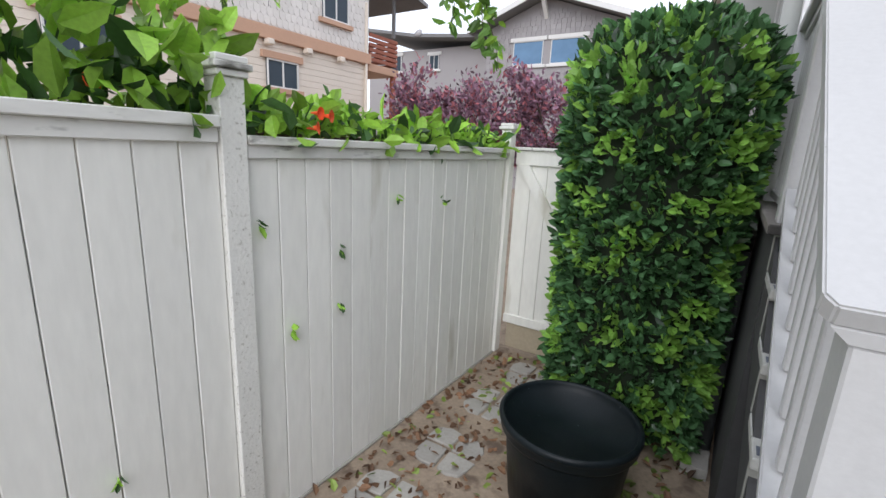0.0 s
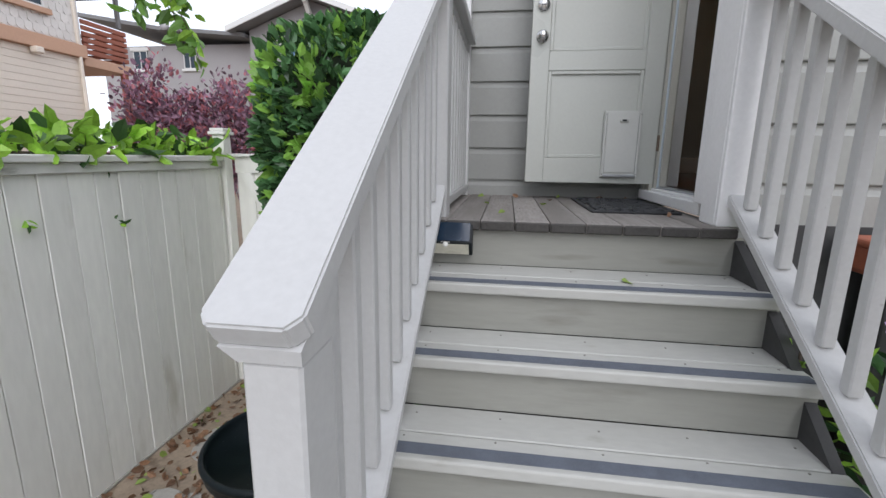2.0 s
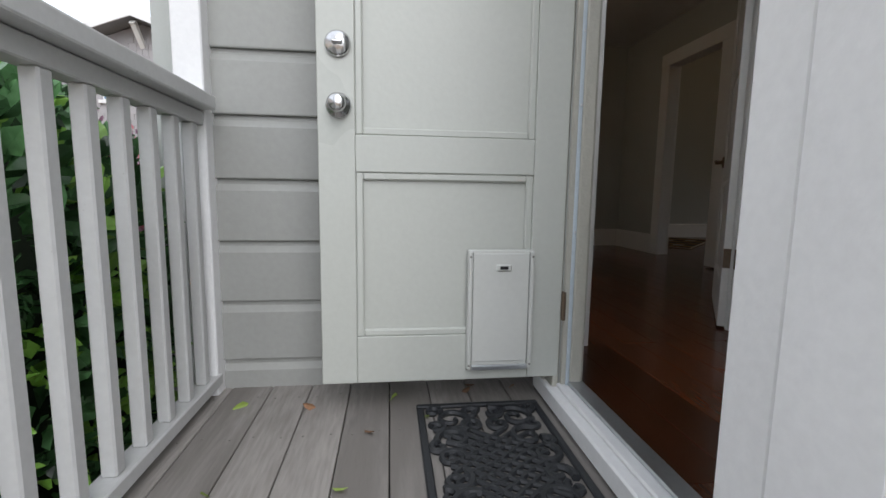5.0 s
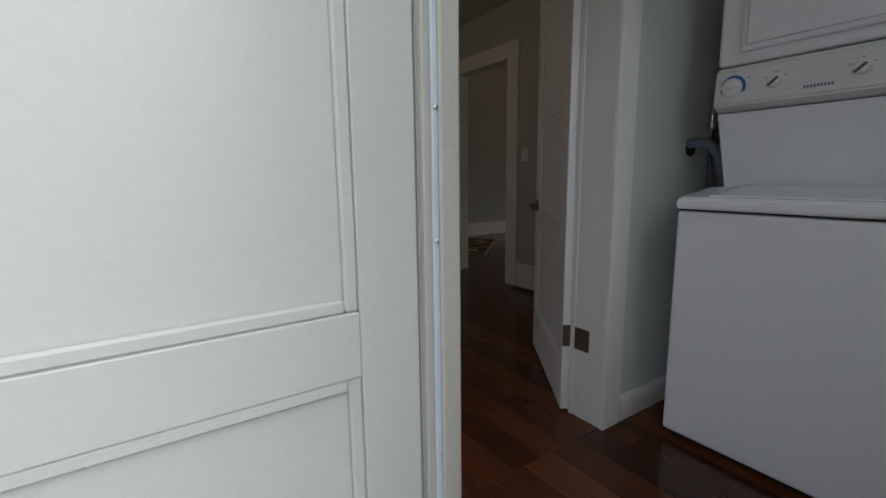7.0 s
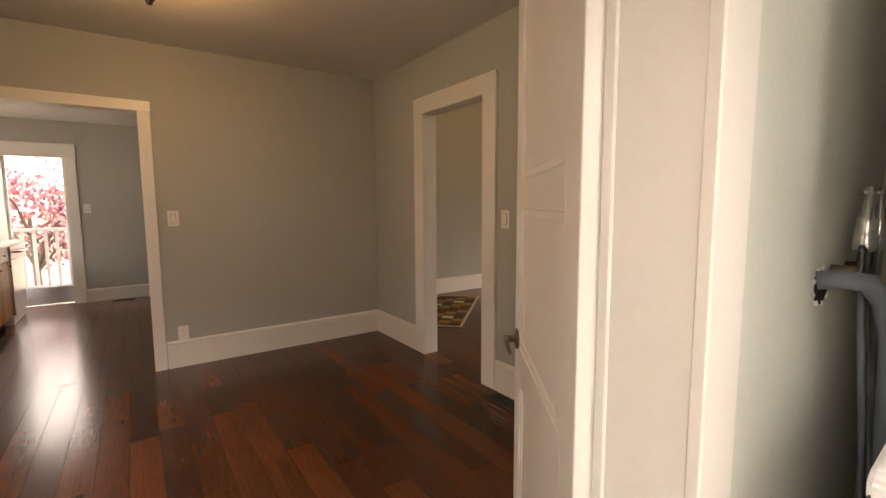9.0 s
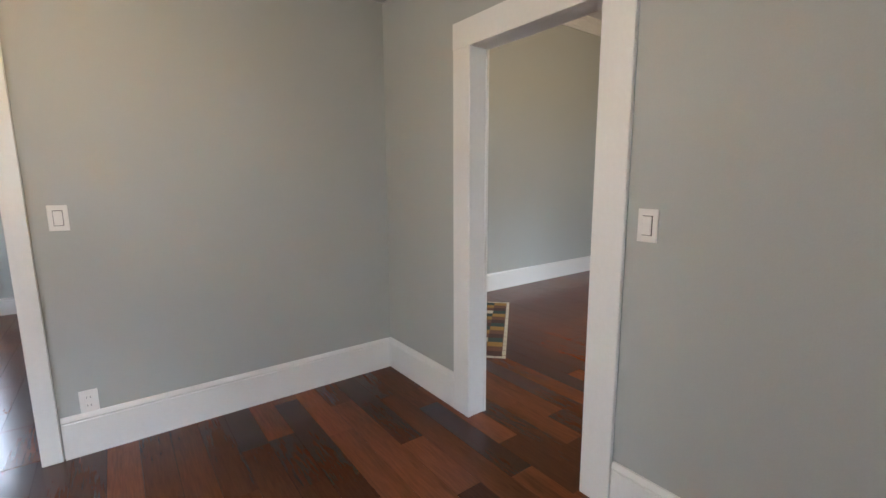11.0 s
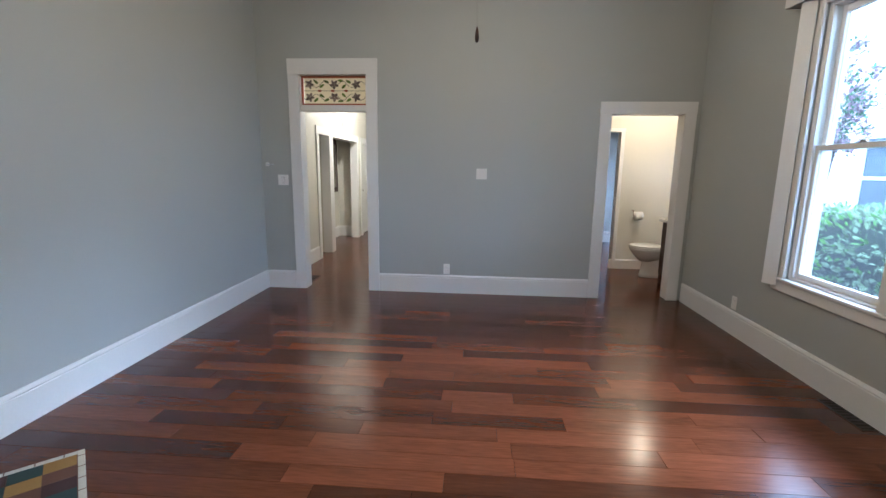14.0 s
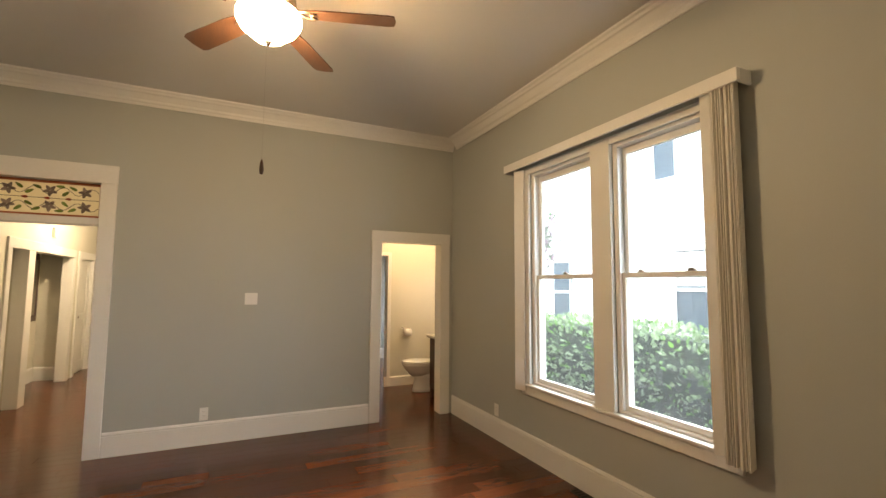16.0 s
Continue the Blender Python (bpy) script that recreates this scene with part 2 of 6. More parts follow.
M["darkwood"] = mat("dark_stained_wood", (0.05, 0.022, 0.014), 0.35, 0.25, 30, 3, 0.1)
M["bowl"] = glow("lit_alabaster_glass", (1.0, 0.72, 0.42), 3.2)
M["bowl2"] = glow("lit_amber_glass", (1.0, 0.42, 0.09), 0.10)
M["pane_clear"] = glass("window_pane")
# Grey tint and a translucent film stand in for bluish haze over the view.
M["pane_dusty"] = glass("haze_tinted_pane", (0.67, 0.71, 0.73))
dn, dl_ = M["pane_dusty"].node_tree.nodes, M["pane_dusty"].node_tree.links
veil, film = dn.new("ShaderNodeBsdfTranslucent"), dn.new("ShaderNodeMixShader")
veil.inputs[0].default_value = (0.66, 0.74, 0.80, 1)
film.inputs[0].default_value = 0.014
dl_.new(dn["Mix Shader"].outputs[0], film.inputs[1])
dl_.new(veil.outputs[0], film.inputs[2])
dl_.new(film.outputs[0], dn["Material Output"].inputs[0])
M["ceramic"] = mat("toilet_ceramic", (0.72, 0.71, 0.68), 0.15, 0.02, 40, 1, 0.0, coat=0.4)
M["paper"] = mat("toilet_paper", (0.80, 0.79, 0.76), 0.9, 0.03, 80, 5, 0.2)
M["lead"] = mat("lead_came", (0.05, 0.045, 0.04), 0.5, 0.2, 60, 4, 0.1, metal=0.6)
M["amberframe"] = mat("red_brown_glass_border", (0.30, 0.075, 0.025), 0.3, 0.1, 40, 4, 0.0)
M["milk"] = mat("milk_glass", (0.82, 0.77, 0.62), 0.2, 0.06, 12, 4, 0.0)
def translucent(m, share=0.75):
    """Lets part of the light that falls on the far side shine through."""
    n, l = m.node_tree.nodes, m.node_tree.links
    b, out = n["Principled BSDF"], n["Material Output"]
    t, mx = n.new("ShaderNodeBsdfTranslucent"), n.new("ShaderNodeMixShader")
    l.new(b.inputs["Base Color"].links[0].from_socket, t.inputs[0])
    mx.inputs[0].default_value = share
    l.new(b.outputs[0], mx.inputs[1])
    l.new(t.outputs[0], mx.inputs[2])
    l.new(mx.outputs[0], out.inputs[0])


translucent(M["milk"])
for k in ("hedge", "hedge_new", "vine", "window_leaf", "plum", "plum_new", "tree", "vine_dark"):
    translucent(M[k], 0.3)
M["leafglass"] = mat("green_glass", (0.14, 0.20, 0.06), 0.2, 0.2, 20, 5, 0.0, spread=0.3)
M["petalglass"] = mat("violet_glass", (0.20, 0.16, 0.15), 0.2, 0.2, 20, 5, 0.0, spread=0.3)
M["redglass"] = mat("red_glass", (0.30, 0.05, 0.03), 0.2, 0.1, 20, 5, 0.0)
for k, c in (("rug_green", (0.03, 0.055, 0.05)), ("rug_gold", (0.30, 0.18, 0.045)), ("rug_brown", (0.13, 0.062, 0.038)), ("rug_maroon", (0.055, 0.025, 0.024)), ("rug_cream", (0.55, 0.52, 0.42))):
    M[k] = mat(k, c, 0.95, 0.18, 300, 8, 0.6)
M["whitehouse"] = mat("white_clapboard", (0.80, 0.80, 0.80), 0.7, 0.03, 30, 1, 0.1)
M["blind"] = mat("ivory_blind", (0.80, 0.78, 0.73), 0.7, 0.08, 60, 3, 0.1, spread=0.1)
M["nail"] = mat("nail_head", (0.20, 0.19, 0.17), 0.6, 0.2, 60, 4, 0.0)
M["stripblue"] = mat("blue_grey_strip", (0.50, 0.57, 0.62), 0.4, 0.08, 60, 4, 0.05)
M["solar"] = mat("solar_glass", (0.015, 0.03, 0.055), 0.15, 0.2, 20, 8, 0.0, stain=(0.14, 0.20, 0.25), stain_at=0.62, stain_scale=18)
M["scuff"] = mat("pale_ridge_highlight", (0.09, 0.105, 0.11), 0.5, 0.4, 30, 8, 0.1)
M["flap"] = mat("dull_white_plastic", (0.55, 0.56, 0.53), 0.5, 0.04, 60, 3, 0.05, stain=(0.30, 0.29, 0.26), stain_at=0.74, stain_scale=25)
M["led"] = mat("led_panel", (0.62, 0.60, 0.50), 0.3, 0.1, 90, 8, 0.0)


# ---- mesh helpers ----
def wm(ob):
    """The world matrix of an object, through its parents."""
    return (wm(ob.parent) @ ob.matrix_parent_inverse if ob.parent else Matrix()) @ ob.matrix_basis


def thing(name, label, category, group="", kind="", at=(0, 0, 0)):
    ob = new(name)
    ob.empty_display_size = 0.1
    ob.location = at
    return tagged(ob, label, category, group, kind)


def put(ob, parent):
    if parent is not None:
        ob.parent = parent
        ob.matrix_parent_inverse = wm(parent).inverted()
    return ob


def to_mesh(bm, name, material, smooth=False):
    me = bpy.data.meshes.new(name)
    bmesh.ops.recalc_face_normals(bm, faces=bm.faces)
    bm.to_mesh(me)
    bm.free()
    if smooth:
        me.polygons.foreach_set("use_smooth", [True] * len(me.polygons))
    for k in material if isinstance(material, (list, tuple)) else [material]:
        me.materials.append(M[k])
    return me


def part(name, bm, material, parent=None, label="", smooth=False, at=None):
    """Links a bmesh (or a ready mesh) as ONE object, under a thing or under a part."""
    me = bm if isinstance(bm, bpy.types.Mesh) else to_mesh(bm, name, material, smooth)
    ob = new(name, me)
    if at is not None:
        if isinstance(at, Matrix):
            ob.matrix_basis = at
        else:
            ob.location = at
    put(ob, parent)
    return tagged(ob, label) if label else ob


def cube(bm, x0, x1, y0, y1, z0, z1, bev=0.0, seg=1):
    r = bmesh.ops.create_cube(bm, size=1.0)
    vs = r["verts"]
    for v in vs:
        v.co = Vector(((x0 + x1) / 2 + v.co.x * (x1 - x0), (y0 + y1) / 2 + v.co.y * (y1 - y0), (z0 + z1) / 2 + v.co.z * (z1 - z0)))
    if bev:
        es = list({e for v in vs for e in v.link_edges})
        bmesh.ops.bevel(bm, geom=es, offset=bev, segments=seg, affect="EDGES", profile=0.5)


def box(name, x0, x1, y0, y1, z0, z1, material, parent=None, bev=0.004, label="", seg=1, category="", group="", kind="", turn=0.0):
    """A bevelled block whose origin is the middle of its foot."""
    bm = bmesh.new()
    sx, sy, sz = abs(x1 - x0), abs(y1 - y0), abs(z1 - z0)
    cube(bm, -sx / 2, sx / 2, -sy / 2, sy / 2, 0, sz, min(bev, 0.45 * min(sx, sy, sz)), seg)
    ob = part(name, bm, material, None, label)
    ob.location = ((x0 + x1) / 2, (y0 + y1) / 2, min(z0, z1))
    ob.rotation_euler = (0, 0, radians(turn))
    put(ob, parent)
    return tagged(ob, "", category, group, kind)


CACHE = {}


def piece(name, sx, sy, sz, material, parent, at, bev=0.004, rot=None):
    """One of many alike blocks, centred, on shared mesh data."""
    key = (name, round(sx, 4), round(sy, 4), round(sz, 4), material, bev)
    if key not in CACHE:
        bm = bmesh.new()
        cube(bm, -sx / 2, sx / 2, -sy / 2, sy / 2, -sz / 2, sz / 2, bev)
        CACHE[key] = to_mesh(bm, name, material)
    ob = new(name, CACHE[key])
    ob.location = at
    if rot:
        ob.rotation_euler = [radians(a) for a in rot]
    return put(ob, parent)


def tube(bm, path, r, seg=10, cap=True):
    """A round bar along the points of path; r: one radius, or one for each point."""
    rings = []
    path = [Vector(p) for p in path]
    for i, p in enumerate(path):
        d = (path[min(i + 1, len(path) - 1)] - path[max(i - 1, 0)]).normalized()
        u = d.cross(Vector((0, 0, 1)) if abs(d.z) < 0.9 else Vector((1, 0, 0))).normalized()
        w = d.cross(u)
        rad = r[i] if isinstance(r, (list, tuple)) else r
        rings.append([bm.verts.new(p + rad * (math.cos(a) * u + math.sin(a) * w)) for a in [2 * math.pi * k / seg for k in range(seg)]])
    for a, b in zip(rings, rings[1:]):
        for k in range(seg):
            bm.faces.new((a[k], a[(k + 1) % seg], b[(k + 1) % seg], b[k]))
    if cap:
        bm.faces.new(rings[0])
        bm.faces.new(rings[-1][::-1])


def lathe(bm, profile, seg=32, close=False, m=None):
    """Turns a profile of (radius, height) round the upright axis."""
    m = m or Matrix()
    rings = [[bm.verts.new(m @ Vector((r * math.cos(2 * math.pi * k / seg), r * math.sin(2 * math.pi * k / seg), z))) for k in range(seg)] for r, z in profile]
    for a, b in zip(rings, rings[1:]):
        for k in range(seg):
            bm.faces.new((a[k], a[(k + 1) % seg], b[(k + 1) % seg], b[k]))
    if close:
        bm.faces.new(rings[0][::-1])
        bm.faces.new(rings[-1])


def prism(bm, outline, axis, a, b):
    """A flat outline drawn along one axis from a to b."""
    def at(u, v, w):
        return {"x": (w, u, v), "y": (u, w, v), "z": (u, v, w)}[axis]
    lo = [bm.verts.new(at(u, v, a)) for u, v in outline]
    hi = [bm.verts.new(at(u, v, b)) for u, v in outline]
    bm.faces.new(lo)
    bm.faces.new(hi[::-1])
    for i in range(len(lo)):
        j = (i + 1) % len(lo)
        bm.faces.new((lo[i], hi[i], hi[j], lo[j]))


def wall(name, axis, p0, p1, u0, u1, z0, z1, material, holes=(), label="", parent=None):
    """A wall of real thickness from p0 to p1 across, along u0 to u1, with openings (ua, ub, za, zb) right through it."""
    us = sorted({u0, u1, *[h[0] for h in holes], *[h[1] for h in holes]})
    zs = sorted({z0, z1, *[h[2] for h in holes], *[h[3] for h in holes]})
    us, zs = [u for u in us if u0 <= u <= u1], [z for z in zs if z0 <= z <= z1]

    def solid(i, j):
        if not (0 <= i < len(us) - 1 and 0 <= j < len(zs) - 1):
            return False
        u, z = (us[i] + us[i + 1]) / 2, (zs[j] + zs[j + 1]) / 2
        return not any(h[0] < u < h[1] and h[2] < z < h[3] for h in holes)

    def co(p, u, z):
        return (p, u, z) if axis == "x" else (u, p, z)
    bm = bmesh.new()
    seen = {}

    def v(p, u, z):
        if (p, u, z) not in seen:
            seen[(p, u, z)] = bm.verts.new(co(p, u, z))
        return seen[(p, u, z)]
    for i in range(len(us) - 1):
        for j in range(len(zs) - 1):
            if not solid(i, j):
                continue
            a, b, c, d = us[i], us[i + 1], zs[j], zs[j + 1]
            for p in (p0, p1):
                bm.faces.new((v(p, a, c), v(p, b, c), v(p, b, d), v(p, a, d)))
            for (di, dj), e in {(-1, 0): ((a, c), (a, d)), (1, 0): ((b, c), (b, d)), (0, -1): ((a, c), (b, c)), (0, 1): ((a, d), (b, d))}.items():
                if not solid(i + di, j + dj):
                    bm.faces.new((v(p0, *e[0]), v(p1, *e[0]), v(p1, *e[1]), v(p0, *e[1])))
    ob = part(name, bm, material, parent, label)
    if parent is None:
        tagged(ob, "", "wall", "", "structure")
    return ob


def leaf_mesh(name, places, size, materials, rng, droop=0.0, wide=0.5, jitter=1.0, out=None):
    """Many small folded leaves at the given places; out: outward ways that the leaves lean to."""
    verts, faces, idx = [], [], []
    for k, p in enumerate(places):
        L = size * rng.uniform(0.65, 1.35)
        d = Vector((rng.gauss(0, 1), rng.gauss(0, 1), rng.gauss(0, 1) - droop))
        if out is not None:
            d = d * jitter * 0.6 + Vector(out[k]) * 1.0
        d.normalize()
        s = d.cross(Vector((rng.gauss(0, 1), rng.gauss(0, 1), rng.gauss(0, 1)))).normalized()
        n = d.cross(s)
        w = L * wide * 0.5
        p = Vector(p)
        pts = [p, p + d * L * 0.35 + s * w + n * w * 0.35, p + d * L * 0.75 + s * w * 0.75 + n * w * 0.25, p + d * L - n * w * 0.2,
               p + d * L * 0.75 - s * w * 0.75 + n * w * 0.25, p + d * L * 0.35 - s * w + n * w * 0.35, p + d * L * 0.5]
        o = len(verts)
        verts += [tuple(q) for q in pts]
        faces += [(o, o + 1, o + 2, o + 6), (o + 6, o + 2, o + 3), (o, o + 6, o + 4, o + 5), (o + 6, o + 3, o + 4)]
        idx += [0 if len(materials) == 1 or rng.random() < materials[0][1] else 1] * 4
    me = bpy.data.meshes.new(name)
    me.from_pydata(verts, [], faces)
    for k, _ in materials:
        me.materials.append(M[k])
    me.polygons.foreach_set("material_index", idx)
    return me


rng = random.Random(7)

# ---- setting: ground, house shell ----
GROUND, DECK, LAND = -1.65, -0.075, -1.16
bm = bmesh.new()
cube(bm, -300, 300, -300, 300, GROUND - 1, GROUND)
tagged(part("ground", bm, "dirt"), "bare brown soil yard with scattered dry leaves", "ground", "", "structure")
box("landing", -2.0, 0.7, -5.2, -2.02, GROUND, LAND, "concrete", label="grey concrete landing at the foot of the stairs", category="landing", kind="structure", bev=0.01)

CEIL, CEIL_L = 2.42, 3.33
# walls of the house, each right through with its openings
wall("wall_back_door", "x", 0.0, 0.074, -0.98, 0.25, -0.3, 2.6, "wall", [(-0.76, 0.0, -0.3, 2.05)], "grey wall round the open back door")
wall("wall_laundry_south", "y", -0.98, -0.80, 0.074, 2.34, -0.3, 2.6, "laundry", [(0.45, 1.08, 1.30, 2.15)], "grey laundry wall")
wall("wall_laundry_east", "x", 1.98, 2.10, -0.80, 0.37, 0, 2.6, "laundry", (), "grey laundry end wall")
wall("wall_laundry_north", "y", 0.37, 0.50, 0.074, 2.34, 0, 2.6, "laundry", [(0.245, 1.03, 0, 2.05)], "grey wall between laundry and dining room")
wall("wall_dining_south", "y", 0.26, 0.50, -1.30, 0.074, -0.3, 2.6, "wall", (), "grey dining room wall")
wall("wall_dining_west", "x", -1.30, -1.15, 0.50, 4.0, 0, 2.6, "wall", [(0.85, 2.3, 0.70, 2.05)], "grey dining room wall")
wall("wall_dining_north", "y", 4.0, 4.14, -1.9, 2.34, 0, 2.6, "wall", [(-0.50, 0.478, 0, 1.94)], "grey wall with the cased kitchen opening")
wall("wall_dining_east", "x", 2.34, 2.43, 0.36, 5.13, 0, 3.4, "wall", [(2.361, 3.131, 0, 1.98)], "grey wall with the cased living room opening")
wall("wall_living_south", "y", 0.20, 0.36, 2.34, 7.40, 0, 3.4, "wall", [(3.955, 4.69, 0.65, 2.55), (4.87, 5.66, 0.65, 2.55)], "grey wall with the tall double window")
wall("wall_living_east", "x", 7.25, 7.40, 0.36, 5.13, 0, 3.4, "wall", [(3.885, 4.67, 0, 2.43), (0.505, 1.285, 0, 2.03)], "grey wall with hall and bathroom openings")
wall("wall_living_north", "y", 5.13, 5.28, 2.34, 7.40, 0, 3.4, "wall", (), "plain grey living room wall")
# kitchen
wall("wall_kitchen_north", "y", 7.40, 7.55, -2.05, 1.2, 0, 2.6, "wall", [(-0.88, -0.27, 0, 1.87)], "grey kitchen wall round the open balcony door")
wall("wall_kitchen_west", "x", -1.46, -1.305, 4.14, 7.40, 0, 2.6, "wall", [(4.5, 7.0, 1.0, 2.15)], "grey kitchen wall")
wall("wall_kitchen_east", "x", 1.05, 1.2, 4.14, 7.40, 0, 2.6, "wall", (), "grey kitchen wall")
# hall
wall("wall_hall_north", "y", 5.10, 5.22, 7.40, 13.2, 0, 3.0, "bathwall", [(9.0, 9.5, 0, 1.93), (9.66, 11.2, 0, 1.93), (11.55, 12.3, 0, 1.93)], "cream hall wall with cased openings")
wall("wall_hall_south", "y", 3.66, 3.78, 7.40, 13.2, 0, 3.0, "bathwall", (), "cream hall wall")
wall("wall_hall_east", "x", 13.2, 13.3, 3.66, 7.0, 0, 3.0, "bathwall", (), "cream hall end wall")
wall("wall_alcove_back", "y", 5.55, 5.65, 9.58, 11.4, 0, 3.0, "bathwall", (), "cream alcove wall behind a framed mirror")
wall("wall_alcove_end", "x", 11.40, 11.5, 5.22, 5.65, 0, 3.0, "bathwall", (), "cream alcove end wall")
wall("wall_closet_back", "y", 5.46, 5.56, 8.80, 9.52, 0, 3.0, "bathwall", (), "cream wall at the back of the shallow hall niche")
wall("wall_closet_end", "x", 9.52, 9.58, 5.22, 5.65, 0, 3.0, "bathwall", (), "cream end wall of the shallow hall niche")
wall("wall_closet_side", "x", 8.72, 8.80, 5.22, 5.56, 0, 3.0, "bathwall", (), "cream side wall of the shallow hall niche")
wall("wall_hall_end_room", "y", 5.9, 6.0, 11.5, 13.3, 0, 3.0, "wall", (), "grey wall behind the hall door")
# bathroom
wall("wall_bath_east", "x", 8.87, 9.0, -1.0, 2.2, 0, 2.6, "bathwall", [(0.64, 1.39, 0, 1.98)], "cream bathroom wall with an inner doorway")
# Unglazed hole, out of view, added to let daylight in.
wall("wall_bath_south", "y", -1.0, -0.9, 7.40, 8.87, 0, 2.6, "bathwall", [(8.2, 8.5, 1.5, 1.95)], "cream bathroom wall with an added daylight opening")
wall("wall_bath_north", "y", 2.1, 2.2, 7.40, 8.87, 0, 2.6, "bathwall", (), "cream bathroom wall")
wall("wall_bath_west", "x", 7.26, 7.40, -1.0, 0.20, 0, 2.6, "bathwall", (), "cream bathroom wall")
wall("wall_bedroom", "x", 11.4, 11.5, -1.0, 3.66, 0, 2.6, "wall", (), "grey bedroom wall")
# This hole is likewise unseen and added for daylight.
wall("wall_bedroom_south", "y", -1.0, -0.9, 9.0, 11.4, 0, 2.6, "wall", [(9.6, 10.6, 0.9, 2.1)], "grey bedroom wall with an added daylight opening")


def slab(name, x0, x1, y0, y1, z0, z1, material, label, category):
    bm = bmesh.new()
    cube(bm, x0, x1, y0, y1, z0, z1)
    return tagged(part(name, bm, material), label, category, "", "structure")


slab("ceiling_laundry", 0.0, 2.34, -0.98, 0.44, 2.6, 2.7, "ceil", "white laundry ceiling", "ceiling")
slab("ceiling_dining", -1.30, 2.34, 0.44, 4.07, CEIL, CEIL + 0.12, "ceil", "white dining room ceiling", "ceiling")
slab("ceiling_kitchen", -2.05, 1.2, 4.07, 7.55, 2.3, 2.4, "ceil", "white kitchen ceiling", "ceiling")
slab("ceiling_living", 2.34, 7.40, 0.2, 5.28, CEIL_L, CEIL_L + 0.1, "ceil", "white living room ceiling", "ceiling")
slab("ceiling_hall", 7.40, 13.3, 3.66, 7.1, 3.0, 3.1, "ceil", "cream hall ceiling", "ceiling")
slab("ceiling_bath", 7.26, 11.5, -1.0, 3.66, 2.6, 2.7, "ceil", "cream bathroom ceiling", "ceiling")


# ---- plank floors ----
def plank_floor(name, x0, x1, y0, y1, label, single=True, w=0.133):
    """A floor of long boards along y; each board is a piece of its own where the camera comes near."""
    bm = bmesh.new()
    cube(bm, x0, x1, y0, y1, -0.06, -0.012)
    floor = tagged(part(name, bm, "black"), label, "floor", "", "structure")
    lengths = (0.45, 0.75, 1.05, 1.4)
    r = random.Random(int((x0 + 20) * 100))
    n = max(1, round((x1 - x0) / w))
    w = (x1 - x0) / n
    rest = bmesh.new()
    for i in range(n):
        y = y0 - r.random() * 0.8
        while y < y1 - 0.01:
            ln = r.choice(lengths)
            a, b = max(y, y0), min(y + ln, y1)
            if b - a > 0.02:
                if single:
                    piece("plank", w - 0.0012, round(b - a, 2) - 0.0012, 0.012, "floor", floor, (x0 + (i + 0.5) * w, (a + b) / 2, -0.006), 0.0007)
                else:
                    cube(rest, x0 + i * w + 0.0006, x0 + (i + 1) * w - 0.0006, a + 0.0006, b - 0.0006, -0.012, 0)
            y += ln
    if not single:
        tagged(part("planks", rest, "floor_rest", floor), "", "", "", "stuff")
    else:
        rest.free()
    return floor


M["floor_rest"] = mat("mahogany_plank_joined", (0.088, 0.0265, 0.0098), 0.20, 0.40, 30, 2.0, 0.02, stretch=(4, 0.3, 1), island=0.55, coat=0.04, spec=0.34, gloss=0.02)

# ---- trim ----
def casing(name, axis, face, out, u0, u1, top, width, label, z0=0.0, thick=0.022, sill=False, parent=None, head=None):
    """Flat boards round an opening on one face of a wall; out: which way they stand proud (+1 or -1)."""
    t = parent or tagged(new(name), label, "door casing", "", "structure")
    a, b = sorted((face, face + out * thick))
    head = head or width

    def board(nm, ua, ub, za, zb):
        if axis == "x":
            return box(nm, a, b, ua, ub, za, zb, "itrim", t, 0.003)
        return box(nm, ua, ub, a, b, za, zb, "itrim", t, 0.003)
    board("side_casing", u0 - width, u0 + 0.004, z0, top)
    board("side_casing", u1 - 0.004, u1 + width, z0, top)
    board("head_casing", u0 - width - 0.004, u1 + width + 0.004, top, top + head)
    return t


def lining(t, axis, p0, p1, u0, u1, top, z0=0.0, th=0.014):
    """The boards that line an opening through the wall."""
    def board(nm, ua, ub, za, zb):
        if axis == "x":
            return box(nm, p0 - 0.003, p1 + 0.003, ua, ub, za, zb, "itrim", t, 0.002)
        return box(nm, ua, ub, p0 - 0.003, p1 + 0.003, za, zb, "itrim", t, 0.002)
    board("side_jamb", u0 + 0.0005, u0 + th, z0, top - th)
    board("side_jamb", u1 - th, u1 - 0.0005, z0, top - th)
    board("head_jamb", u0 + 0.001, u1 - 0.001, top - th, top - 0.0005)


def baseboard(axis, face, out, u0, u1, h=0.21, tag="white painted tall baseboard with a bead on top"):
    t = 0.018
    a, b = sorted((face, face + out * t))
    bm = bmesh.new()
    prof = [(0, 0), (t, 0), (t, h - 0.035), (t - 0.004, h - 0.03), (t + 0.004, h - 0.02), (t - 0.002, h - 0.008), (t - 0.008, h), (0, h)]
    outline = [(face + out * u, v) for u, v in prof]
    prism(bm, outline, "y" if axis == "x" else "x", u0, u1)
    return tagged(part("baseboard", bm, "itrim"), tag, "baseboard", "", "structure")


c = casing("casing_living", "x", 2.34, -1, 2.375, 3.117, 1.966, 0.13, "white flat casing round the living room opening")
lining(c, "x", 2.34, 2.43, 2.361, 3.131, 1.98)
casing("casing_living", "x", 2.43, 1, 2.375, 3.117, 1.966, 0.13, "", parent=c)
c = casing("casing_kitchen", "y", 4.0, -1, -0.485, 0.463, 1.926, 0.075, "white flat casing round the kitchen opening")
lining(c, "y", 4.0, 4.14, -0.50, 0.478, 1.94)
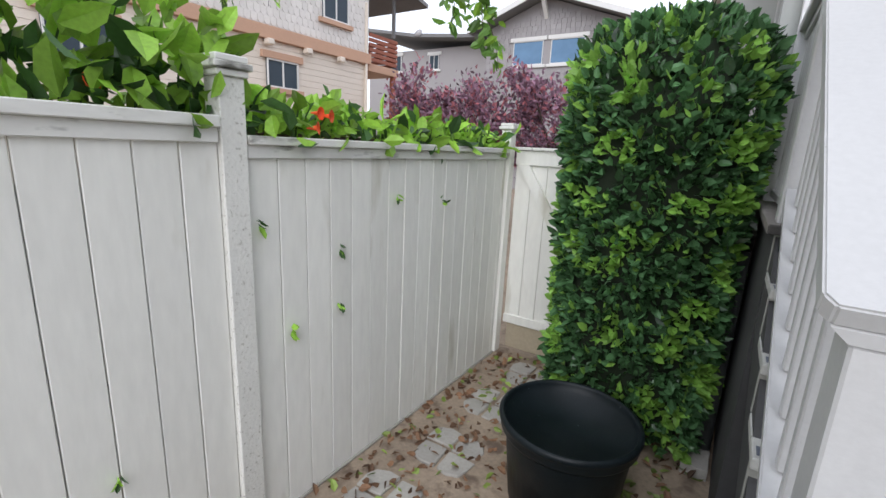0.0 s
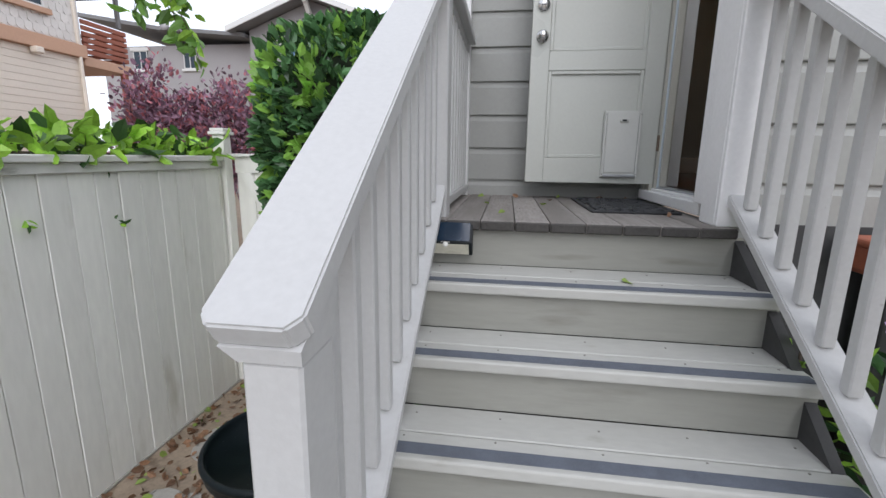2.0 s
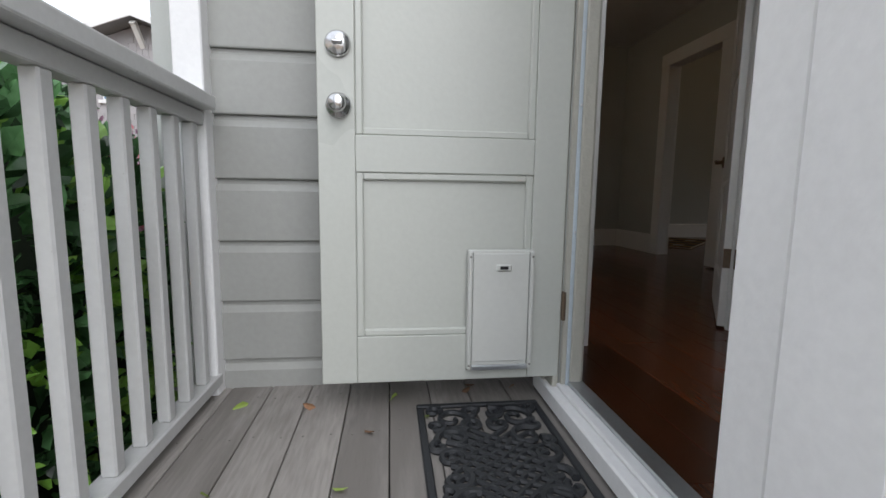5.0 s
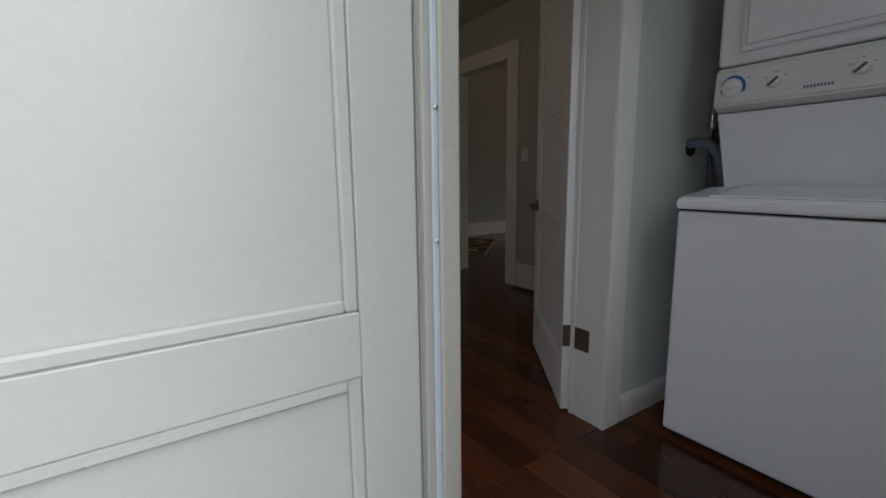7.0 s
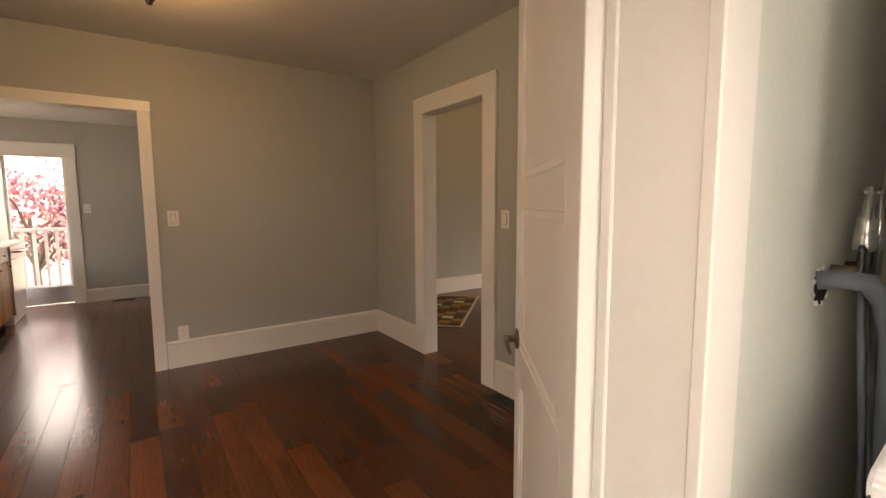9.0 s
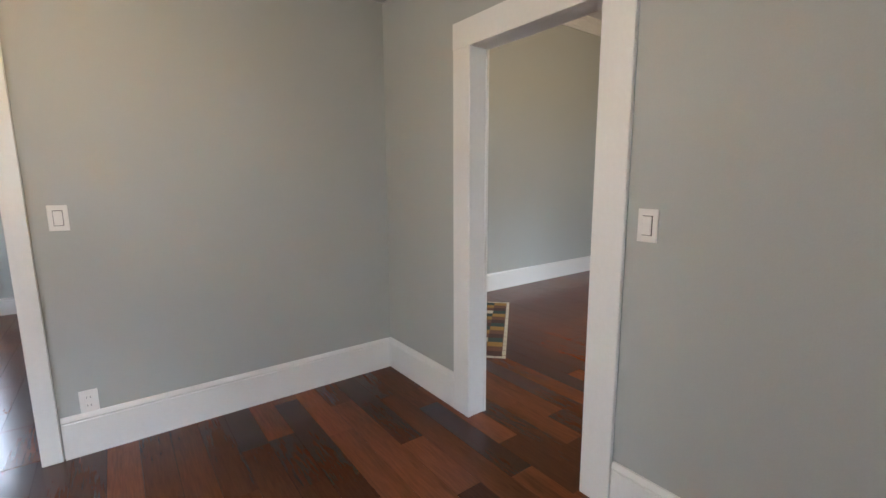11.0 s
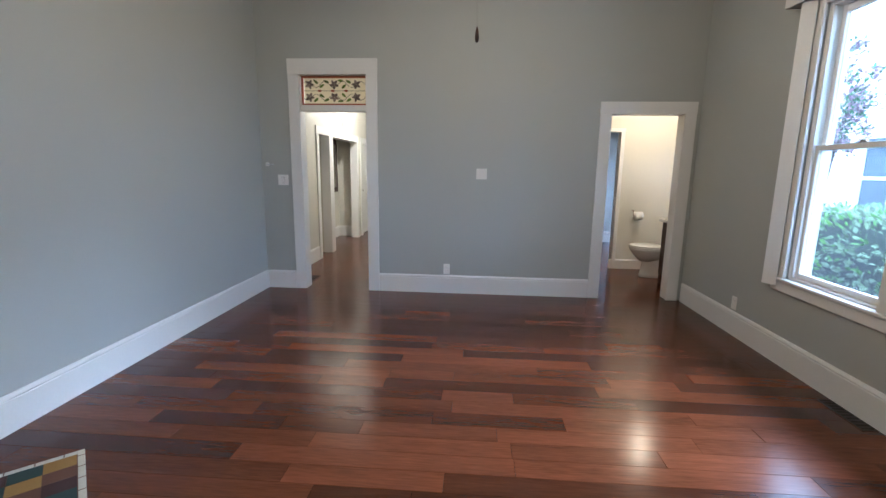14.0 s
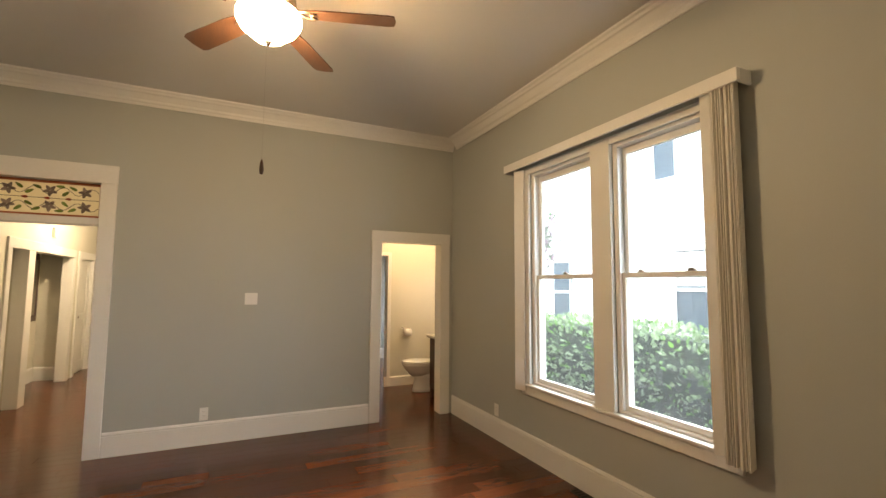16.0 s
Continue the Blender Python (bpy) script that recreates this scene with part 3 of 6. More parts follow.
c = casing("casing_hall", "x", 7.25, -1, 3.90, 4.655, 2.416, 0.12, "white casing round the hall opening under a transom", head=0.165)
lining(c, "x", 7.25, 7.40, 3.885, 4.67, 2.43)
box("transom_bar", 7.26, 7.39, 3.90, 4.655, 2.035, 2.10, "itrim", c)
c = casing("casing_bath", "x", 7.25, -1, 0.52, 1.27, 2.016, 0.115, "white flat casing round the bathroom doorway", head=0.125)
lining(c, "x", 7.25, 7.40, 0.505, 1.285, 2.03)
c = casing("casing_laundry", "y", 0.37, -1, 0.259, 1.016, 2.036, 0.10, "white flat casing round the inner door")
lining(c, "y", 0.37, 0.50, 0.245, 1.03, 2.05)
casing("casing_laundry", "y", 0.50, 1, 0.259, 1.016, 2.036, 0.10, "", parent=c)
c = casing("casing_balcony_door", "y", 7.40, -1, -0.865, -0.285, 1.856, 0.12, "white wide casing round the balcony door", head=0.17)
lining(c, "y", 7.40, 7.55, -0.88, -0.27, 1.87)
for a, b in ((9.0, 9.5), (9.66, 11.2), (11.55, 12.3)):
    c = casing("casing_side_room", "y", 5.10, -1, a + 0.012, b - 0.012, 1.918, 0.10, "white flat hall casing", head=0.12)
    lining(c, "y", 5.10, 5.22, a, b, 1.93)
c = casing("casing_inner_bath", "x", 8.87, -1, 0.652, 1.378, 1.968, 0.05, "cream casing round the inner bathroom doorway")
lining(c, "x", 8.87, 9.0, 0.64, 1.39, 1.98)

baseboard("x", 2.34, -1, 3.252, 4.0)
baseboard("x", 2.34, -1, 0.52, 2.24)
baseboard("y", 4.0, -1, 0.545, 2.322)
baseboard("y", 4.0, -1, -1.15, -0.57)
baseboard("y", 0.50, 1, 1.125, 2.322)
baseboard("y", 5.13, -1, 2.45, 7.232)
baseboard("x", 7.25, -1, 1.39, 3.775)
baseboard("x", 7.25, -1, 4.78, 5.11)
baseboard("y", 0.36, 1, 2.45, 7.22)
baseboard("x", 2.43, 1, 0.38, 2.24)
baseboard("x", 2.43, 1, 3.252, 5.11)
baseboard("y", 7.40, -1, -0.16, 1.05, 0.17)
baseboard("x", 1.05, -1, 4.2, 7.38, 0.17)
baseboard("y", 0.37, -1, 1.125, 1.98, 0.10, "low white laundry baseboard")
baseboard("y", 5.10, -1, 7.42, 8.89)
baseboard("y", 5.55, -1, 9.59, 11.38)
baseboard("x", 11.40, -1, 5.23, 5.53)
baseboard("x", 8.87, -1, -0.9, 0.695, 0.14)
baseboard("x", 11.4, -1, -0.88, 3.6)
baseboard("y", 5.46, -1, 8.81, 9.51)


def crown(axis, face, out, u0, u1):
    bm = bmesh.new()
    prof = [(0, 0), (0.014, 0.0), (0.02, 0.02), (0.03, 0.03), (0.035, 0.05), (0.07, 0.095), (0.085, 0.10), (0.095, 0.118), (0.11, 0.125), (0.115, 0.14), (0, 0.14)]
    outline = [(face + out * u, CEIL_L - 0.14 + v) for u, v in prof]
    prism(bm, outline, "y" if axis == "x" else "x", u0, u1)
    return tagged(part("crown_moulding", bm, "itrim"), "white stepped crown moulding under the ceiling", "crown moulding", "", "structure")


crown("x", 7.25, -1, 0.36, 5.13)
crown("y", 0.36, 1, 2.43, 7.13)
crown("y", 5.13, -1, 2.43, 7.13)
crown("x", 2.43, 1, 0.48, 5.01)

# ---- living room window ----
win = tagged(new("window_1"), "white double-hung twin window with a pale wooden apron", "window", "", "structure")
for a, b in ((3.955, 4.69), (4.87, 5.66)):
    fr = box("window_frame", a, a + 0.03, 0.215, 0.345, 0.65, 2.55, "itrim", win)
    box("side_jamb", b - 0.03, b, 0.215, 0.345, 0.65, 2.55, "itrim", fr)
    box("head_jamb", a + 0.03, b - 0.03, 0.215, 0.345, 2.52, 2.55, "itrim", fr)
    box("bottom_jamb", a + 0.03, b - 0.03, 0.215, 0.345, 0.65, 0.668, "itrim", fr)
    for u in (a + 0.0305, b - 0.0435):
        box("parting_stop", u, u + 0.013, 0.3205, 0.344, 0.668, 2.52, "itrim", fr, 0.003)
    for nm, y, za, zb in (("lower_sash", 0.285, 0.668, 1.615), ("upper_sash", 0.245, 1.58, 2.52)):
        s = box(nm, a + 0.031, a + 0.066, y, y + 0.034, za, zb, "itrim", win, 0.003)
        box("stile", b - 0.066, b - 0.031, y, y + 0.034, za, zb, "itrim", s, 0.003)
        box("rail", a + 0.066, b - 0.066, y, y + 0.034, za, za + (0.04 if nm == "lower_sash" else 0.034), "itrim", s, 0.003)
        box("rail", a + 0.066, b - 0.066, y, y + 0.034, zb - (0.05 if nm == "upper_sash" else 0.034), zb, "itrim", s, 0.003)
        pane = box("pane", a + 0.062, b - 0.062, y + 0.015, y + 0.019, za + 0.03, zb - 0.03, "pane_dusty", s, 0)
        pane.visible_shadow = False
    for k in ((0.5,) if a > 4.5 else (0.25, 0.75)):
        u = a + (b - a) * k
        lk = box("sash_lock", u - 0.028, u + 0.028, 0.2795, 0.303, 1.6155, 1.626, "bronze", win, 0.003)
        box("lock_lever", u - 0.006, u + 0.03, 0.284, 0.296, 1.6265, 1.638, "bronze", lk, 0.003)
box("mullion", 4.685, 4.875, 0.352, 0.385, 0.65, 2.60, "itrim", win)
box("side_casing", 3.81, 3.965, 0.362, 0.385, 0.65, 2.60, "itrim", win)
box("side_casing", 5.65, 5.79, 0.362, 0.385, 0.65, 2.60, "itrim", win)
box("head_casing", 3.966, 4.684, 0.362, 0.383, 2.54, 2.60, "itrim", win)
box("head_casing", 4.876, 5.649, 0.362, 0.383, 2.54, 2.60, "itrim", win)
box("window_sill", 3.80, 5.80, 0.345, 0.405, 0.628, 0.65, "itrim", win)
box("apron", 3.84, 5.78, 0.362, 0.384, 0.548, 0.628, "itrim", win)
val = thing("blind_valance", "long white wooden valance over the window", "valance", at=(4.8, 0.45, 2.585))
box("front_board", 3.715, 5.90, 0.47, 0.488, 2.585, 2.66, "itrim", val)
box("end_board", 3.715, 3.733, 0.361, 0.4695, 2.585, 2.66, "itrim", val)
box("end_board", 5.882, 5.90, 0.361, 0.4695, 2.585, 2.66, "itrim", val)
box("top_board", 3.734, 5.881, 0.361, 0.4695, 2.645, 2.66, "itrim", val)
bl = thing("vertical_blind", "ivory vertical blind drawn together in a narrow stack", "blind", at=(3.85, 0.43, 0.61))
for k in range(13):
    piece("slat", 0.004, 0.085, 2.0, "blind", bl, (3.762 + k * 0.0105, 0.432 + 0.004 * math.sin(k * 2.1), 1.612), 0.001, (0, 0, 14 + 7 * math.sin(k * 1.7)))
piece("front_slat", 0.05, 0.006, 1.97, "itrim", bl, (3.918, 0.452, 1.625), 0.002, (0, 0, 22))
bm = bmesh.new()
tube(bm, [(3.752, 0.46, 2.6), (3.748, 0.463, 1.5), (3.745, 0.463, 0.86), (3.742, 0.45, 0.85), (3.74, 0.44, 1.4)], 0.0015, 5)
part("pull_cord", bm, "blind", bl)
bl2 = thing("vertical_blind", "last white vertical blind slat at the window's far side", "blind", at=(5.74, 0.43, 0.6))
piece("slat", 0.10, 0.008, 2.0, "itrim", bl2, (5.735, 0.425, 1.59), 0.002, (0, 0, 30))

# ---- plain side windows, out of view, that let daylight into the back rooms ----
def side_window(name, axis, p0, p1, u0, u1, z0, z1, label):
    w = tagged(new(name), label, "window", "", "structure")
    m = (p0 + p1) / 2

    def b(nm, ua, ub, za, zb, d0, d1, mtl="itrim", par=w):
        return box(nm, d0, d1, ua, ub, za, zb, mtl, par, 0.003) if axis == "x" else box(nm, ua, ub, d0, d1, za, zb, mtl, par, 0.003)
    for ua, ub in ((u0, u0 + 0.05), (u1 - 0.05, u1), ((u0 + u1) / 2 - 0.02, (u0 + u1) / 2 + 0.02)):
        b("window_frame", ua, ub, z0, z1, m - 0.02, m + 0.02)
    b("window_frame", u0 + 0.05, u1 - 0.05, z0, z0 + 0.05, m - 0.021, m + 0.021)
    b("window_frame", u0 + 0.05, u1 - 0.05, z1 - 0.05, z1, m - 0.021, m + 0.021)
    b("pane", u0 + 0.02, u1 - 0.02, z0 + 0.02, z1 - 0.02, m - 0.002, m + 0.002, "pane_clear").visible_shadow = False


side_window("window_2", "x", -1.30, -1.15, 0.85, 2.3, 0.70, 2.05, "white dining room window")
# The kitchen and laundry windows are added to brighten those rooms.
side_window("window_3", "x", -1.46, -1.305, 4.5, 7.0, 1.0, 2.15, "white added window over the kitchen counter, out of view")
side_window("window_4", "y", -0.98, -0.80, 0.45, 1.08, 1.30, 2.15, "white added laundry window, out of view")

# ---- stained glass transom ----
tr = thing("stained_glass_transom", "stained glass transom with vines and flowers in a red-brown border", "transom window", at=(7.31, 4.28, 2.10))
box("milk_glass", 7.318, 7.322, 3.93, 4.625, 2.115, 2.40, "milk", tr, 0)
box("border", 7.31, 7.33, 3.90, 4.655, 2.10, 2.122, "amberframe", tr)
box("border", 7.31, 7.33, 3.90, 4.655, 2.393, 2.415, "amberframe", tr)
box("border", 7.31, 7.33, 3.90, 3.925, 2.122, 2.393, "amberframe", tr)
box("border", 7.31, 7.33, 4.63, 4.655, 2.122, 2.393, "amberframe", tr)


def glass_leaf(name, material, y, z, ln, wd, ang):
    bm = bmesh.new()
    pts = []
    for k in range(12):
        a = 2 * math.pi * k / 12
        u, v = ln * 0.5 * math.cos(a), wd * 0.5 * math.sin(a) * (1 - 0.35 * math.cos(a))
        pts.append((y + u * math.cos(ang) - v * math.sin(ang), z + u * math.sin(ang) + v * math.cos(ang)))
    prism(bm, pts, "x", 7.312, 7.3175)
    return part(name, bm, material, tr)


for side in (-1, 1):
    z0 = 2.258 + side * 0.068
    for j, yc in enumerate((4.03, 4.28, 4.56)):
        for k in range(5):
            a = k * 2 * math.pi / 5 + j
            glass_leaf("petal", "petalglass", yc + 0.028 * math.cos(a), z0 + 0.028 * math.sin(a), 0.05, 0.028, a)
    for yl, dz, a in ((4.12, 0.03, 0.5), (4.17, -0.02, 2.4), (4.37, 0.03, 0.4), (4.42, -0.015, 2.6), (4.49, 0.03, 0.7), (4.21, 0.04, 0.1)):
        glass_leaf("leaf", "leafglass", yl, z0 + dz * side, 0.065, 0.026, a * side)
    bm = bmesh.new()
    tube(bm, [(7.313, 3.93 + 0.695 * k / 24, z0 + 0.035 * math.sin(k * 0.9) * side) for k in range(25)], 0.0025, 6)
    part("lead_came", bm, "lead", tr)
for yc in (4.15, 4.30, 4.45):
    glass_leaf("diamond", "redglass", yc, 2.258, 0.045, 0.022, 0)
bm = bmesh.new()
tube(bm, [(7.313, 3.93, 2.258), (7.313, 4.625, 2.258)], 0.0025, 6)
part("lead_came", bm, "lead", tr)


# ---- small wall fittings ----
def wall_plate(kind, axis, face, out, u, z, w=0.073, h=0.117):
    """A switch or socket plate on a wall face, with its rocker, slots and screws."""
    label = {"light_switch": "white rocker light switch plate", "outlet": "white wall outlet plate", "blank_plate": "white double wall plate with a small dimmer"}[kind]
    p = thing(kind, label, {"light_switch": "light switch", "outlet": "outlet", "blank_plate": "wall plate"}[kind], at=(face, u, z - h / 2) if axis == "x" else (u, face, z - h / 2))

    def bit(nm, du, dz, sw, sh, d0, d1, m):
        a, b = sorted((face + out * d0, face + out * d1))
        if axis == "x":
            box(nm, a, b, u + du - sw / 2, u + du + sw / 2, z + dz - sh / 2, z + dz + sh / 2, m, p, 0.0015)
        else:
            box(nm, u + du - sw / 2, u + du + sw / 2, a, b, z + dz - sh / 2, z + dz + sh / 2, m, p, 0.0015)
    bit("plate", 0, 0, w, h, 0, 0.006, "plastic")
    if kind == "light_switch":
        bit("rocker_frame", 0, 0, 0.036, 0.07, 0.006, 0.0075, "black")
        bit("rocker", 0, 0, 0.033, 0.066, 0.0076, 0.011, "plastic")
    elif kind == "outlet":
        for s in (-1, 1):
            bit("socket_face", 0, s * 0.02, 0.034, 0.028, 0.006, 0.008, "plastic")
            for q in (-1, 1):
                bit("slot", q * 0.007, s * 0.02 + 0.003, 0.002, 0.009, 0.008, 0.0085, "black")
    else:
        bit("knob", -0.02, 0.0, 0.012, 0.012, 0.006, 0.014, "plastic")
        bit("blank", 0.024, 0.0, 0.036, 0.07, 0.006, 0.008, "plastic")
    return p


wall_plate("light_switch", "x", 2.34, -1, 2.165, 1.155)
wall_plate("light_switch", "y", 4.0, -1, 0.640, 1.155)
wall_plate("outlet", "y", 4.0, -1, 0.658, 0.262)
wall_plate("outlet", "x", 7.25, -1, 2.994, 0.283)
wall_plate("blank_plate", "x", 7.25, -1, 2.622, 1.371, 0.117, 0.117)
wall_plate("light_switch", "x", 7.25, -1, 4.885, 1.272, 0.12, 0.117)
wall_plate("outlet", "y", 0.36, 1, 6.237, 0.283)
wall_plate("light_switch", "y", 7.40, -1, -0.09, 1.22)
t = thing("thermostat_sensor", "small white round sensor with a metal bracket on the wall", "sensor", at=(7.245, 5.03, 1.44))
box("bracket", 7.21, 7.25, 4.985, 5.065, 1.438, 1.45, "metal", t)
box("body", 7.22, 7.25, 5.04, 5.075, 1.425, 1.465, "plastic", t, 0.006)


def floor_vent(x0, x1, y0, y1, label="dark bronze slotted floor vent"):
    v = thing("floor_vent", label, "floor vent", at=((x0 + x1) / 2, (y0 + y1) / 2, 0))
    box("plate", x0, x1, y0, y1, 0.0004, 0.004, "vent", v, 0.001)
    n = 10
    for k in range(n):
        if y1 - y0 > x1 - x0:
            y = y0 + (k + 0.5) * (y1 - y0) / n
            box("slat", x0 + 0.012, x1 - 0.012, y - 0.006, y + 0.006, 0.0042, 0.0075, "black", v, 0.001)
        else:
            x = x0 + (k + 0.5) * (x1 - x0) / n
            box("slat", x - 0.006, x + 0.006, y0 + 0.012, y1 - 0.012, 0.0042, 0.0075, "black", v, 0.001)


floor_vent(2.20, 2.31, 1.92, 2.20)
floor_vent(4.71, 5.06, 0.385, 0.475)
floor_vent(7.55, 7.85, 4.70, 4.82)
floor_vent(0.10, 0.34, 7.22, 7.32)

# ---- back stairs ----
XL, XR = -1.20, 0.04
stairs = thing("stairs", "grey painted wooden back stairs with dark grit strips", "stairs", "", "structure", at=(-0.6, -1.6, LAND))
GO, RISE, N3 = 0.235, 0.176, -1.305
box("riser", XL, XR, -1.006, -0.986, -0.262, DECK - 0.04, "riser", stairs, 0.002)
for k in range(5):
    z, nose = -0.262 - RISE * k, N3 - GO * k
    back = -1.007 if k == 0 else nose + GO + 0.026
    mid = (nose + back) / 2 - 0.01
    front = box("tread", XL, XR, nose, mid - 0.002, z - 0.036, z, "tread", stairs, 0.006, seg=2)
    box("tread", XL, XR, mid + 0.002, back, z - 0.036, z, "tread", stairs, 0.003)
    box("grit_strip", XL + 0.01, XR - 0.01, nose + 0.02, nose + 0.068, z + 0.0003, z + 0.0022, "strip", front, 0.0008, "dark blue-grey grit strip")
    for x in (XL + 0.08, -0.85, -0.58, -0.3, XR - 0.08):
        for y in (nose + 0.1, back - 0.05):
            piece("nail_head", 0.006, 0.006, 0.002, "nail", front, (x + rng.uniform(-0.02, 0.02), y + rng.uniform(-0.01, 0.01), z + 0.0008), 0.0005)
    if k < 4:
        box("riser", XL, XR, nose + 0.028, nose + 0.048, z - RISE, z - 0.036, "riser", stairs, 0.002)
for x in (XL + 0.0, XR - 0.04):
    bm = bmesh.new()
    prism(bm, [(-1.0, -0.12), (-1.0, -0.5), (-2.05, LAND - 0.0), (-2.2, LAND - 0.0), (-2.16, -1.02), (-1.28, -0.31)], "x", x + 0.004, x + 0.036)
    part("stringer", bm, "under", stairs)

# ---- deck ----
deck = thing("deck", "weathered grey deck boards with worn rounded ends", "deck", "", "structure", at=(-0.6, -0.4, DECK))
PW = 0.1365
for i in range(9):
    x0 = -1.23 + i * PW
    cut = {6: -0.55, 7: -0.45, 2: None}.get(i)
    for a, b in (((-1.030 - rng.uniform(0, 0.004), 0.25),) if not cut else ((-1.033, cut - 0.002), (cut + 0.002, 0.25))):
        bm = bmesh.new()
        cube(bm, x0 + 0.0014, x0 + PW - 0.0014, a, b, DECK - 0.04, DECK, 0.004, 2)
        pl = part("plank", bm, "deck", deck)
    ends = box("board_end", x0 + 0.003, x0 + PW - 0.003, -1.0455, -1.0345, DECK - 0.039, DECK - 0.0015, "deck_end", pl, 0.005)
    for y in (-0.98, -0.55, -0.1, 0.15):
        for q in (0.03, PW - 0.03):
            piece("nail_head", 0.006, 0.006, 0.002, "nail", pl, (x0 + q, y + rng.uniform(-0.01, 0.01), DECK + 0.0006), 0.0005)
# Solid near-black block painted as the shade beneath the boards.
slab("deck_joist_shade", XL, 0.0, -0.98, 0.25, GROUND, DECK - 0.045, "under", "dark block standing in for the shade under the deck", "deck base")

# ---- siding, corner boards ----
def siding(name, axis, face, out, u0, u1, z0, z1, expo, label, parent=None):
    """Drop siding: bevelled boards with a sunk channel between them."""
    s = tagged(new(name), label, "siding", "", "structure")
    z = z0
    while z < z1:
        bm = bmesh.new()
        h = min(expo, z1 - z)
        prof = [(0.0, z), (0.02, z), (0.022, z + 0.004), (0.022, z + h - 0.04), (0.016, z + h - 0.03), (0.008, z + h - 0.018), (0.006, z + h - 0.001), (0, z + h - 0.001)]
        prism(bm, [(face + out * d, v) for d, v in prof], "y" if axis == "x" else "x", u0, u1)
        part("clapboard", bm, "siding", s)
        z += expo
    return s


siding("siding_porch", "y", 0.26, -1, -1.13, -0.02, -0.182, 2.6, 0.209, "sage grey drop siding boards behind the open door")
siding("siding_south", "y", -0.98, -1, 0.06, 2.34, -0.1195, 1.1495, 0.2115, "sage grey drop siding boards beside the stairs")
siding("siding_south_upper", "y", -0.98, -1, 0.06, 0.44, 1.1495, 2.6, 0.2115, "sage grey drop siding boards beside the added laundry window")
siding("siding_south_upper", "y", -0.98, -1, 1.09, 2.34, 1.1495, 2.6, 0.2115, "sage grey drop siding boards beside the added laundry window")
siding("siding_porch_low", "y", 0.26, -1, -1.13, -0.02, -0.29, -0.184, 0.106, "dark grey board below the siding")
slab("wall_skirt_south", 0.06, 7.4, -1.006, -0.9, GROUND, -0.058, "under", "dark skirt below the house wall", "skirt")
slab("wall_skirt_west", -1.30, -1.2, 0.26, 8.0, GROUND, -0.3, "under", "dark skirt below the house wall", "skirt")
slab("wall_skirt_living", 2.34, 7.4, 0.19, 0.36, GROUND, 0.0, "whitehouse", "painted foundation below the living room", "skirt")
box("corner_board", -1.21, -1.12, 0.18, 0.258, -0.08, 2.6, "trim", label="white corner board at the end of the siding", category="trim", kind="structure")
post = thing("porch_corner_post", "white painted corner post beside the back door", "post", "", "structure", at=(0.0, -0.92, DECK))
box("board", -0.068, -0.001, -0.98, -0.845, DECK, 2.6, "trim", post, 0.004)
box("board", -0.068, 0.058, -1.004, -0.9815, DECK + 0.001, 2.6, "trim", post, 0.004)
box("door_casing", -0.064, -0.001, -0.844, -0.757, -0.005, 2.13, "trim", post, 0.004)

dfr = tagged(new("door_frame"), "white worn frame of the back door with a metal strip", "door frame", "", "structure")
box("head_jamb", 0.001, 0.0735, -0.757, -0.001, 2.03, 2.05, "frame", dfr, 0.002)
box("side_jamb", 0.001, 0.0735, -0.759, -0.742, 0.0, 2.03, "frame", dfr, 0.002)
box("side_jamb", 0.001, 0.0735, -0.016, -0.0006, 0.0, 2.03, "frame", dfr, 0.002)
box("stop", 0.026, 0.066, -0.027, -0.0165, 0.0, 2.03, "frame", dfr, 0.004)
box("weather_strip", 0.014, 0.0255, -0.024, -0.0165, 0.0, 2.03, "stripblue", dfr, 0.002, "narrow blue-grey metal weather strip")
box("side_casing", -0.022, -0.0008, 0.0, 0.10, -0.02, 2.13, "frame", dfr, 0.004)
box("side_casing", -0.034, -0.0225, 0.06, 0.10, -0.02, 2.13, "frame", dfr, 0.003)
for z in (0.88, 1.09, 1.45, 0.5):
    bm = bmesh.new()
    lathe(bm, [(0, 0.003), (0.003, 0.0026), (0.0045, 0.001), (0.0047, 0)], 10)
    part("screw", bm, "metal", dfr, "", True, pose(0.020, -0.0239, z, 90))
thr = tagged(new("threshold"), "white painted sill with an aluminium threshold strip", "threshold", "", "structure")
box("sill", -0.04, 0.06, -0.756, 0.14, DECK + 0.012, -0.006, "trim", thr, 0.005)
box("sill_step", -0.01, 0.074, -0.757, -0.001, -0.0055, 0.008, "trim", thr, 0.004)
box("metal_strip", 0.018, 0.073, -0.757, -0.001, 0.0085, 0.02, "metal", thr, 0.004, "worn aluminium strip")

# ---- open back door ----
door = thing("back_door", "cream panelled back door standing open with a pet flap", "door", at=(0, 0, 0.03))
W, TH = 0.75, 0.04


